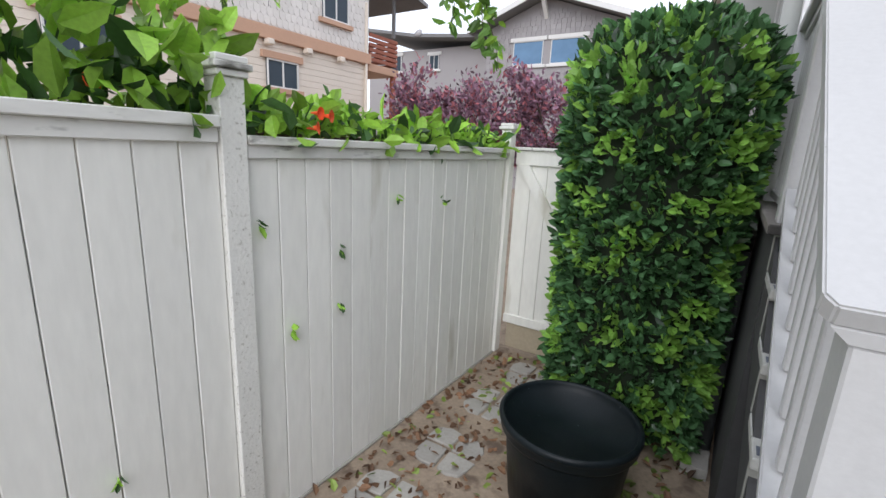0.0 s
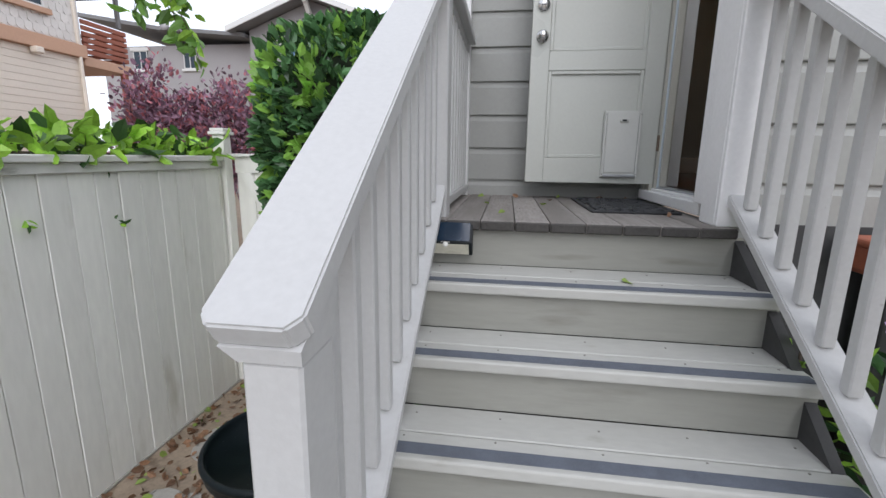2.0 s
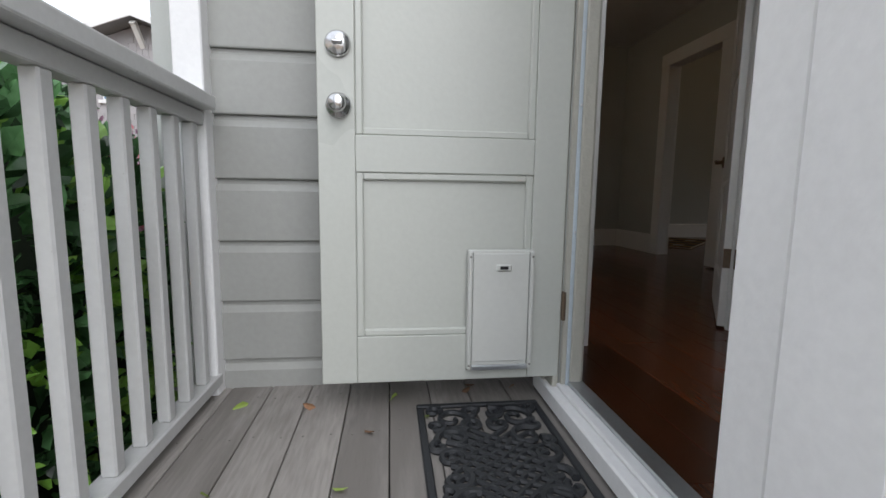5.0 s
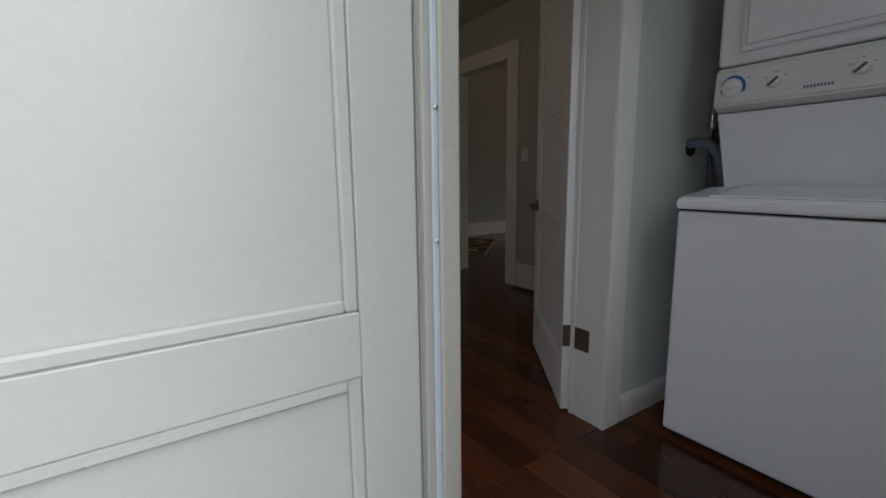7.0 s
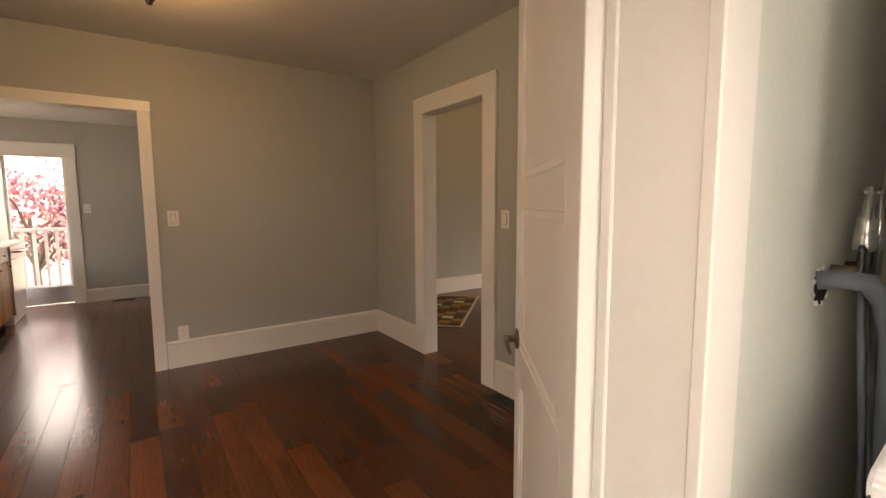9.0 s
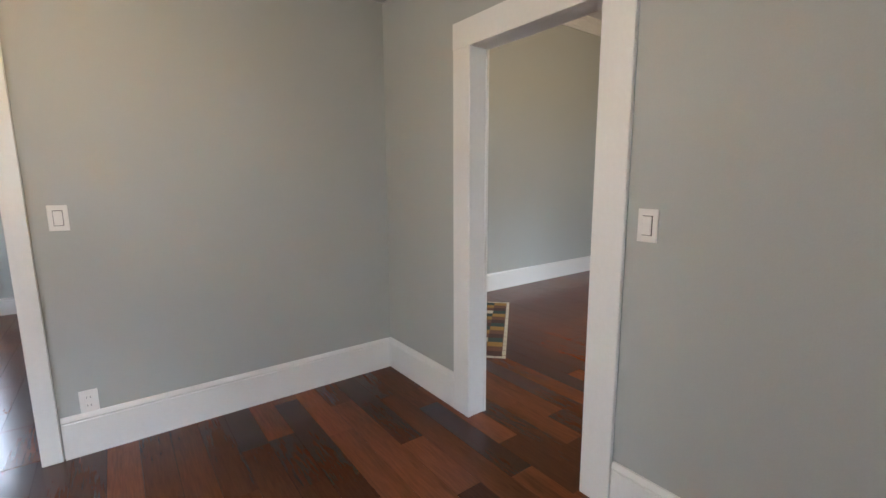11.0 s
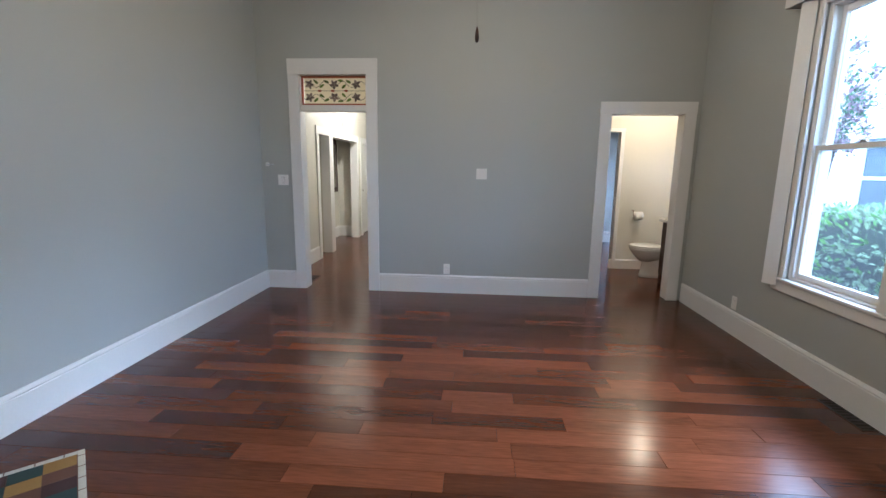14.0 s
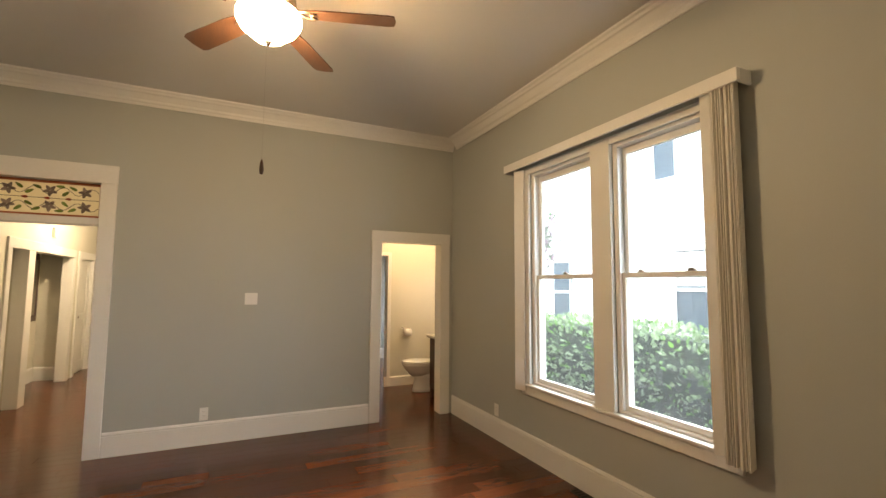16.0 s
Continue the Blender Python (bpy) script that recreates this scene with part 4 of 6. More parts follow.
def panel_door(t, x0, x1, y0, y1, z0, z1, stile, rails, material, deep=0.017):
    """Stiles, rails and sunk panels with a moulded edge; rails: list of (za, zb)."""
    box("stile", x0, x0 + stile, y0, y1, z0, z1, material, t, 0.002)
    box("stile", x1 - stile, x1, y0, y1, z0, z1, material, t, 0.002)
    for za, zb in rails:
        box("rail", x0 + stile + 0.0005, x1 - stile - 0.0005, y0, y1, za, zb, material, t, 0.002)
    for (a, b), (c2, d) in zip(rails, rails[1:]):
        pan = box("panel", x0 + stile - 0.001, x1 - stile + 0.001, y0 + deep, y1 - deep, b - 0.001, c2 + 0.001, material, t, 0)
        for y in (y0, y1):
            o = 1 if y == y0 else -1
            w = 0.022
            ya, yb = sorted((y + o * 0.003, y + o * deep))
            box("moulding", x0 + stile, x0 + stile + w, ya, yb, b, c2, material, pan, 0.004)
            box("moulding", x1 - stile - w, x1 - stile, ya, yb, b, c2, material, pan, 0.004)
            box("moulding", x0 + stile + w, x1 - stile - w, ya, yb, b, b + w, material, pan, 0.004)
            box("moulding", x0 + stile + w, x1 - stile - w, ya, yb, c2 - w, c2, material, pan, 0.004)


panel_door(door, -W, -0.004, -0.001, TH, 0.03, 2.03, 0.105, [(0.03, 0.176), (0.672, 0.778), (1.92, 2.03)], "door")
for z, turnpiece in ((0.856, False), (1.023, True)):
    bm = bmesh.new()
    lathe(bm, [(0.0, 0.0), (0.036, 0.0), (0.036, 0.006), (0.031, 0.012), (0.012, 0.014), (0.012, 0.03), (0.024, 0.036), (0.026, 0.052), (0.018, 0.06), (0, 0.061)] if not turnpiece
          else [(0.0, 0.0), (0.036, 0.0), (0.036, 0.008), (0.030, 0.016), (0.0, 0.018)], 24)
    k = part("door_knob" if not turnpiece else "deadbolt", bm, "chrome", door, "round satin chrome", True, pose(-0.69, -0.001, z, 90))
    if turnpiece:
        box("turn_piece", -0.705, -0.675, -0.037, -0.018, z - 0.005, z + 0.005, "chrome", k, 0.003)
pet = box("pet_flap", -0.31, -0.105, -0.018, -0.0015, 0.065, 0.445, "flap", door, 0.003, "white plastic pet flap with a sliding cover")
box("cover", -0.295, -0.12, -0.024, -0.0185, 0.095, 0.435, "flap", pet, 0.002)
box("rail", -0.31, -0.297, -0.028, -0.0185, 0.07, 0.44, "flap", pet, 0.003)
box("rail", -0.118, -0.105, -0.028, -0.0185, 0.07, 0.44, "flap", pet, 0.003)
box("bottom_lip", -0.296, -0.119, -0.03, -0.0185, 0.07, 0.084, "metal", pet, 0.002)
box("handle", -0.225, -0.178, -0.032, -0.0245, 0.382, 0.402, "flap", pet, 0.003)
for u in (-0.2965, -0.1195):
    box("edge_gap", u, u + 0.0012, -0.0195, -0.0184, 0.085, 0.438, "black", pet, 0)
for u in (-0.304, -0.111):
    for z in (0.085, 0.425):
        piece("screw", 0.006, 0.003, 0.006, "nail", pet, (u, -0.0287, z), 0.001)
box("handle_slot", -0.214, -0.189, -0.0335, -0.0325, 0.387, 0.397, "black", pet, 0.0003)
for z in (0.22, 1.75):
    box("hinge", -0.003, 0.002, -0.02, 0.03, z, z + 0.09, "bronze", door, 0.001)
    bm = bmesh.new()
    tube(bm, [(0.0, -0.012, z), (0.0, -0.012, z + 0.09)], 0.007, 8)
    part("hinge_pin", bm, "bronze", door)

# ---- doormat ----
dm = thing("doormat", "black rubber doormat with pierced scrollwork", "doormat", at=(-0.235, -0.32, DECK))
mx0, mx1, my0, my1 = -0.462, -0.062, -0.66, 0.035
for a, b, c2, d in ((mx0, mx1, my0, my0 + 0.022), (mx0, mx1, my1 - 0.022, my1), (mx0, mx0 + 0.022, my0 + 0.0225, my1 - 0.0225), (mx1 - 0.022, mx1, my0 + 0.0225, my1 - 0.0225)):
    box("border", a, b, c2, d, DECK + 0.0005, DECK + 0.012, "rubber", dm, 0.004)


def scroll(cx, cy, r, turns, start, flip=1, tail=0.0):
    pts = []
    for k in range(26):
        a = start + flip * turns * 2 * math.pi * k / 25
        q = r * (0.18 + 0.82 * k / 25)
        pts.append((cx + q * math.cos(a), cy + q * math.sin(a), DECK + 0.008))
    bm = bmesh.new()
    tube(bm, pts, [0.007 + 0.0045 * k / 25 for k in range(26)], 6)
    part("scroll", bm, "rubber", dm)


mcx, mcy = (mx0 + mx1) / 2, (my0 + my1) / 2
for sx in (-1, 1):
    for sy in (-1, 1):
        scroll(mcx + sx * 0.10, mcy + sy * 0.245, 0.062, 1.35, 0.4 * sy, sx * sy)
        scroll(mcx + sx * 0.105, mcy + sy * 0.135, 0.052, 1.2, 2.2, -sx * sy)
        scroll(mcx + sx * 0.035, mcy + sy * 0.275, 0.035, 1.1, 1.2, sx * sy)
        scroll(mcx + sx * 0.125, mcy + sy * 0.045, 0.042, 1.1, 0.2, sx * sy)
        scroll(mcx + sx * 0.145, mcy + sy * 0.195, 0.026, 1.1, 1.9, -sx * sy)
        scroll(mcx + sx * 0.04, mcy + sy * 0.205, 0.036, 1.2, 2.9, -sx * sy)
        scroll(mcx + sx * 0.15, mcy + sy * 0.295, 0.024, 1.1, 0.5, sx * sy)
        scroll(mcx + sx * 0.15, mcy + sy * 0.098, 0.026, 1.0, 2.0, sx * sy)
for k in range(-4, 5):
    for s in (-1, 1):
        bm = bmesh.new()
        pts = [(mcx + s * (-0.13 + 0.26 * q / 10), mcy + k * 0.036 - 0.09 + 0.18 * q / 10 + 0.006 * math.sin(q), DECK + (0.008 if (q + k) % 2 else 0.0065)) for q in range(11)]
        tube(bm, [p for p in pts if abs(p[1] - mcy) < 0.2], 0.0075, 6)
        part("lattice_bar", bm, "rubber", dm)


# ---- railings ----
SL = 0.675


def stair_rail(x, name, label):
    """A sloping rail: newel, broad sloping cap, sub-rail, bottom rail and square balusters."""
    r = thing(name, label, "railing", at=(x, -2.33, LAND))
    ytop, ybot = -0.985, -2.30
    zt = lambda y: -0.02 + SL * (y + 2.32)

    def sloped(nm, x0, x1, ya, yb, off, th, mtl="rail"):
        bm = bmesh.new()
        prism(bm, [(ya, zt(ya) + off - th), (yb, zt(yb) + off - th), (yb, zt(yb) + off), (ya, zt(ya) + off)], "x", x0, x1)
        bmesh.ops.bevel(bm, geom=bm.edges[:], offset=0.004, segments=2, affect="EDGES")
        return part(nm, bm, mtl, r)
    plan = [(x - 0.08, ytop), (x - 0.08, -2.318), (x - 0.064, -2.335), (x + 0.039, -2.335), (x + 0.058, -2.317), (x + 0.058, ytop)]
    bm = bmesh.new()
    lo = [bm.verts.new((px, py + 0.0235, zt(py) - 0.035) if py < -2 else (px, py, zt(py) - 0.051)) for px, py in plan]
    hi = [bm.verts.new((px, py, zt(py))) for px, py in plan]
    bm.faces.new(lo)
    bm.faces.new(hi[::-1])
    for i in range(6):
        bm.faces.new((lo[i], hi[i], hi[(i + 1) % 6], lo[(i + 1) % 6]))
    bmesh.ops.bevel(bm, geom=bm.edges[:], offset=0.004, segments=2, affect="EDGES")
    cap = part("cap_rail", bm, "rail", r)
    sloped("sub_rail", x - 0.032, x + 0.032, -2.2, ytop, -0.053, 0.032)
    sloped("bottom_rail", x - 0.045, x + 0.045, -2.2, ytop, -0.82, 0.04)
    nw = box("newel_post", x - 0.037, x + 0.046, -2.308, -2.207, LAND, -0.088, "rail", r, 0.005)
    bm = bmesh.new()
    base = [bm.verts.new(v) for v in ((x - 0.039, -2.311, -0.0875), (x + 0.048, -2.311, -0.0875), (x + 0.048, -2.2, -0.0875), (x - 0.039, -2.2, -0.0875))]
    rim = [bm.verts.new(v) for v in ((x - 0.062, -2.3155, -0.066), (x + 0.05, -2.3155, -0.066), (x + 0.05, -2.2, 0.008), (x - 0.062, -2.2, 0.008))]
    bm.faces.new(base[::-1])
    bm.faces.new(rim)
    for i in range(4):
        bm.faces.new((base[i], base[(i + 1) % 4], rim[(i + 1) % 4], rim[i]))
    part("newel_collar", bm, "rail", nw, "worn grey-white collar")
    y = -1.075
    while y > -2.18:
        top, bot = zt(y) - 0.085, zt(y) - 0.82
        box("baluster", x - 0.018, x + 0.018, y - 0.018, y + 0.018, bot, top, "rail", r, 0.004)
        y -= 0.1165
    return r


stair_rail(-1.15, "stair_railing", "white painted stair railing with a broad chipped cap")
stair_rail(0.005, "stair_railing", "white painted stair railing beside the house wall")

dr = thing("deck_railing", "white painted deck railing with square balusters", "railing", at=(-1.15, -0.35, DECK))
box("post", -1.20, -1.105, -0.965, -0.845, DECK - 0.06, 2.6, "rail", dr, 0.006)
box("cap_rail", -1.205, -1.085, -0.843, 0.178, 0.86, 0.905, "rail", dr, 0.006, seg=2)
box("sub_rail", -1.175, -1.125, -0.843, 0.178, 0.815, 0.858, "rail", dr, 0.003)
box("bottom_rail", -1.175, -1.115, -0.843, 0.21, -0.045, -0.005, "rail", dr, 0.004)
for k in range(8):
    y = 0.12 - k * 0.1165
    box("baluster", -1.162, -1.128, y - 0.017, y + 0.017, -0.005, 0.815, "rail", dr, 0.004)

# ---- solar lamp on the riser ----
sl = thing("solar_wall_lamp", "black solar wall lamp with a slanted panel on the riser", "solar lamp", at=(-1.09, -1.02, -0.24))
bm = bmesh.new()
prism(bm, [(-1.021, -0.215), (-1.021, -0.085), (-1.04, -0.082), (-1.085, -0.16), (-1.05, -0.215)], "x", -1.185, -0.985)
part("case", bm, "pot", sl)
bm = bmesh.new()
prism(bm, [(-1.0445, -0.0855), (-1.0835, -0.153), (-1.0848, -0.1525), (-1.0458, -0.085)], "x", -1.175, -0.995)
part("solar_panel", bm, "solar", sl)
bm = bmesh.new()
prism(bm, [(-1.0845, -0.166), (-1.0535, -0.2115), (-1.055, -0.2125), (-1.086, -0.167)], "x", -1.172, -0.998)
part("led_panel", bm, "led", sl)
bm = bmesh.new()
bmesh.ops.create_uvsphere(bm, u_segments=12, v_segments=8, radius=0.011)
part("sensor_dome", bm, "plastic", sl, "", True, (-1.09, -1.085, -0.168))
for k in range(9):
    box("mark", -1.108 + k * 0.004, -1.1055 + k * 0.004, -1.0862, -1.0852, -0.1595, -0.1565, "plastic", sl, 0)

# ---- fence ----
def fence_boards(parent, axis, face, u0, u1, z0, z1, w, th, material="fence", r=random.Random(3)):
    u = u0
    while u < u1 - 0.02:
        ww = min(w, u1 - u)
        d = r.uniform(-0.002, 0.002)
        at = (face + d, u + ww / 2, (z0 + z1) / 2) if axis == "x" else (u + ww / 2, face + d, (z0 + z1) / 2)
        size = (th, round(ww - 0.004, 4), z1 - z0) if axis == "x" else (round(ww - 0.004, 4), th, z1 - z0)
        piece("board", *size, material, parent, at, 0.003)
        u += w


fen = thing("fence", "weathered white board fence with a flat cap rail", "fence", at=(-2.97, -1.0, GROUND))
fence_boards(fen, "x", -2.972, -2.055, 0.28, GROUND, 0.10, 0.1435, 0.02)
fence_boards(fen, "x", -2.972, -4.6, -2.166, GROUND, 0.13, 0.1435, 0.02)
box("top_board", -2.998, -2.984, -2.03, 0.30, -0.02, 0.10, "fence", fen)
box("backing", -3.0, -2.985, -4.6, 0.30, GROUND, 0.0, "fence", fen)
box("cap_rail", -3.03, -2.925, -2.055, 0.27, 0.122, 0.158, "fence_cap", fen, 0.004)
box("under_cap", -2.96, -2.945, -2.058, 0.27, 0.07, 0.1215, "fence_cap", fen, 0.003)
box("cap_rail", -3.03, -2.925, -4.6, -2.17, 0.180, 0.222, "fence_cap", fen, 0.004)
box("under_cap", -2.96, -2.945, -4.6, -2.17, 0.125, 0.1795, "fence_cap", fen, 0.003)
box("base_lip", -2.96, -2.945, -2.0, 0.28, GROUND, GROUND + 0.015, "stone", fen, 0.003)
fp = box("post", -3.03, -2.935, -2.165, -2.062, GROUND, 0.36, "fence_post", fen, 0.004)
for z in (0.36, 0.385, 0.41):
    q = {0.36: 0.012, 0.385: 0.024, 0.41: 0.012}[z]
    box("post_cap", -3.03 - q, -2.935 + q, -2.165 - q, -2.062 + q, z, z + 0.024, "fence_cap", fp, 0.004)
fp2 = box("post", -3.03, -2.94, 0.30, 0.39, GROUND, 0.31, "fence", fen, 0.004)
for z, q in ((0.31, 0.02), (0.335, 0.01)):
    box("post_cap", -3.03 - q, -2.94 + q, 0.30 - q, 0.39 + q, z, z + 0.023, "fence_cap", fp2, 0.004)

gate = thing("garden_gate", "white board gate with a diagonal brace and tan kickboard", "gate", at=(-2.1, 0.42, GROUND))
fence_boards(gate, "y", 0.43, -2.93, -1.24, -1.38, 0.10, 0.14, 0.018)
box("top_rail", -2.93, -1.24, 0.40, 0.4205, 0.03, 0.15, "fence", gate)
box("cap", -2.94, -1.24, 0.375, 0.46, 0.151, 0.175, "fence_cap", gate)
box("bottom_rail", -2.93, -1.24, 0.40, 0.4205, -1.38, -1.30, "fence", gate)
box("kickboard", -2.90, -1.24, 0.425, 0.44, GROUND + 0.03, -1.382, "kick", gate)
bm = bmesh.new()
prism(bm, [(-2.90, 0.03), (-2.80, 0.03), (-1.95, -1.30), (-2.05, -1.30)], "y", 0.380, 0.42)
part("brace", bm, "fence", gate)
box("gate_post", -1.28, -1.22, 0.28, 0.36, GROUND, 0.2, "fence", label="white gate post by the house", category="post", bev=0.004)

# leaves poking through the fence boards
for y, z in ((-1.865, -0.697), (-1.578, -0.367), (-1.13, -0.138), (-0.668, -0.2), (-1.58, -0.66), (-2.02, -0.19), (-2.60, -1.0)):
    pl = [(-2.955, y + rng.uniform(-0.01, 0.01), z + rng.uniform(-0.02, 0.02)) for _ in range(4)]
    me = leaf_mesh("sprig", pl, 0.05, [("vine_dark", 0.6), ("vine", 0.4)], rng, 0.5, 0.5, 0.8, [(1, 0, -0.4)] * 4)
    tagged(part("vine_sprig", me, ""), "small green vine sprig poking through the fence boards", "vine sprig", "sprigs through the fence")

# ---- vine over the fence ----
vine = thing("trumpet_vine", "lush green trumpet vine with orange-red flowers on the fence", "vine", at=(-3.1, -1.3, GROUND))


def vine_leaves(n, ya, yb, zlo, zhi, size, mats, droop=0.2):
    pts = []
    for _ in range(n):
        y = rng.uniform(ya, yb)
        f = (y - ya) / (yb - ya)
        hi = zhi[0] + (zhi[1] - zhi[0]) * f
        bump = 0.65 + 0.35 * noise.noise((y * 3.1, 0, 2))
        pts.append((-3.04 + rng.gauss(0, 0.08) - 0.05, y, zlo + (hi - zlo) * bump * rng.random() ** 1.2))
    return leaf_mesh("leaves", pts, size, mats, rng, -droop, 0.55)


part("leaves", vine_leaves(520, -2.0, 0.28, 0.15, (0.40, 0.33), 0.11, [("vine", 0.72), ("vine_dark", 0.28)]), "", vine)
part("leaves", vine_leaves(480, -4.2, -2.0, 0.18, (0.60, 0.40), 0.125, [("vine_dark", 0.5), ("vine", 0.5)]), "", vine)
part("leaves", vine_leaves(170, -3.1, -2.12, 0.36, (0.82, 0.70), 0.15, [("vine", 0.95), ("vine_dark", 0.05)], 0.8), "", vine)
for k in range(6):
    y = (-2.62, -2.5, -2.4, -2.27, -2.2, -1.75)[k]
    bm = bmesh.new()
    tube(bm, [(-3.06, y, 0.1), (-3.05, y + 0.03, 0.35), (-3.03, y + 0.08, 0.52 if k < 5 else 0.3)], [0.006, 0.004, 0.002], 6)
    part("stem", bm, "vine_dark", vine)
bm = bmesh.new()
tube(bm, [(-3.10, -4.2, 0.18), (-3.12, -2.0, 0.17), (-3.10, 0.2, 0.15)], 0.012, 6)
part("stem", bm, "bark", vine)
for y, z, x in ((-1.70, 0.27, -3.0), (-1.66, 0.26, -2.98), (-2.55, 0.27, -3.02), (-1.75, 0.20, -2.97), (-2.9, 0.29, -3.02)):
    bm = bmesh.new()
    lathe(bm, [(0.004, 0), (0.007, 0.02), (0.011, 0.04), (0.022, 0.05), (0.03, 0.052)], 10)
    part("flower", bm, "flower", vine, "orange-red trumpet flower", True, pose(x, y, z, rng.uniform(60, 100), 0, rng.uniform(50, 130)))

# ---- clipped hedge ----
def hedge(name, x0, x1, y0, y1, z0, z1, n, size, label, mats, taper=0.0, core="hedge_core", group=""):
    """A clipped shrub: a solid dark core for the shade inside and a dense coat of small leaves, uneven and with gaps.
    """
    h = thing(name, label, "hedge", group, at=((x0 + x1) / 2, (y0 + y1) / 2, GROUND))
    cx, cy, rx, ry = (x0 + x1) / 2, (y0 + y1) / 2, (x1 - x0) / 2, (y1 - y0) / 2
    pts, outs = [], []
    e = 0.35
    while len(pts) < n:
        z = rng.uniform(z0, z1)
        side, w = rng.random() * (rx + ry), rng.uniform(-1, 1)
        top = (z - z0) / (z1 - z0)
        s = 1.0 - taper * (1 - top) if top < 0.85 else math.sqrt(max(0.0, 1 - ((top - 0.85) / 0.15) ** 2)) * 0.9 + 0.1
        c = rng.choice((-1, 1))
        u, v = (w, c * (1 - 0.14 * w ** 6)) if side < rx else (c * (1 - 0.14 * w ** 6), w)
        u, v = (u * 0.97, v) if side < rx else (u, v * 0.97)
        q = s * (1.0 + 0.10 * noise.noise((u * 2 + z * 2.3, v * 2, z * 3)) - 0.10 * rng.random() ** 2)
        if top > 0.85:
            q *= math.sqrt(rng.random())if rng.random() < 0.6 else 1
        if noise.noise((u * 3.5, v * 3.5, z * 4.5)) < -0.6:
            continue
        pts.append((cx + rx * u * q, cy + ry * v * q, z))
        outs.append(Vector((u, v, 0.35 + (1.2 if top > 0.85 else 0))).normalized())
    young = [noise.noise((p[0] * 7, p[1] * 7, p[2] * 7)) > 0.18 or rng.random() < 0.05 for p in pts]
    for nm, want, m in (("leaves", False, mats[0][0]), ("young_leaves", True, mats[1][0])):
        pick = [k for k, y in enumerate(young) if y == want]
        part(nm, leaf_mesh(nm, [pts[k] for k in pick], size, [(m, 1)], rng, 0, 0.55, 0.9, [outs[k] for k in pick]), "", h)
    # Smooth core; its near-black colour stands in for shade between the leaves.
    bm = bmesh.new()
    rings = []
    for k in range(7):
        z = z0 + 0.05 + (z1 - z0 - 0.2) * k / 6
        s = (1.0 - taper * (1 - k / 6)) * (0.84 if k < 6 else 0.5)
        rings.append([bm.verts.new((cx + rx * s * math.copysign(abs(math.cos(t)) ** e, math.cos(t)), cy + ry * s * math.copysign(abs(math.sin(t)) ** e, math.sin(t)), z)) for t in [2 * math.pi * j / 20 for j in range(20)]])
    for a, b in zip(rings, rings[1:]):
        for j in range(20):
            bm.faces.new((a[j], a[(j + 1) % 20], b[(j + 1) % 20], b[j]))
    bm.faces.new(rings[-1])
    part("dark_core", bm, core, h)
    bm = bmesh.new()
    tube(bm, [(cx, cy, GROUND), (cx + 0.03, cy, z0 + 0.4)], [0.05, 0.035], 8)
    part("trunk", bm, "bark", h)
    return h


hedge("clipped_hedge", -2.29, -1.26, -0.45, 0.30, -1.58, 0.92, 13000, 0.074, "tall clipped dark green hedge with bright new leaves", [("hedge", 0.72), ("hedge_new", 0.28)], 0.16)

# ---- black nursery pot ----
pot = thing("nursery_pot", "large empty black plastic nursery pot on the soil", "plant pot", at=(-1.87, -1.03, GROUND))
bm = bmesh.new()
lathe(bm, [(0.0, 0.02), (0.26, 0.02), (0.262, 0.0), (0.275, 0.0), (0.318, 0.40), (0.322, 0.43), (0.312, 0.43), (0.305, 0.385), (0.297, 0.38), (0.27, 0.04), (0.0, 0.035)], 48)
part("body", bm, "pot", pot, "", True, (-1.87, -1.03, GROUND))
bm = bmesh.new()
lathe(bm, [(0.3225, 0.405), (0.338, 0.41), (0.346, 0.425), (0.347, 0.455), (0.353, 0.462), (0.358, 0.475), (0.355, 0.49), (0.345, 0.497), (0.334, 0.494), (0.328, 0.482), (0.3225, 0.44)], 48, True)
# Inner ridges get a paler colour as their painted highlight.
for rr, zz in ((0.3125, 0.432), (0.3055, 0.386)):
    ring = bmesh.new()
    tube(ring, [(rr * math.cos(2 * math.pi * k / 48), rr * math.sin(2 * math.pi * k / 48), zz) for k in range(49)], 0.0022, 6, False)
    part("ridge", ring, "scuff", pot, "ridge coloured pale for its highlight", True, (-1.87, -1.03, GROUND))
part("rim", bm, "pot", pot, "thick rolled rim with pale scuffs", True, (-1.87, -1.03, GROUND))

# ---- flagstones ----
fs = random.Random(12)
for gx, gy in ((-2.54, -1.08), (-2.56, -0.48), (-2.50, 0.06), (-2.62, -1.62)):
    for k in range(4):
        bm = bmesh.new()
        quarter = [(0.009, 0.009), (0.175, 0.008), (0.182, 0.09), (0.155, 0.16), (0.09, 0.182), (0.008, 0.175)]
        ca, sa = round(math.cos(k * math.pi / 2)), round(math.sin(k * math.pi / 2))
        pts = [(ca * (u + fs.uniform(-0.012, 0.012)) - sa * (v + fs.uniform(-0.004, 0.012)), sa * (u + fs.uniform(-0.004, 0.012)) + ca * (v + fs.uniform(-0.012, 0.012))) for u, v in quarter]
        prism(bm, pts, "z", -0.03, 0.014)
        bmesh.ops.bevel(bm, geom=bm.edges[:], offset=0.006, segments=1, affect="EDGES")
        s = part("flagstone", bm, "stone", None, "pale broken flagstone laid in the soil", False, pose(gx, gy, GROUND, fs.uniform(-2, 2), fs.uniform(-2, 2), 0))
        tagged(s, "", "flagstone", "flagstones along the fence")


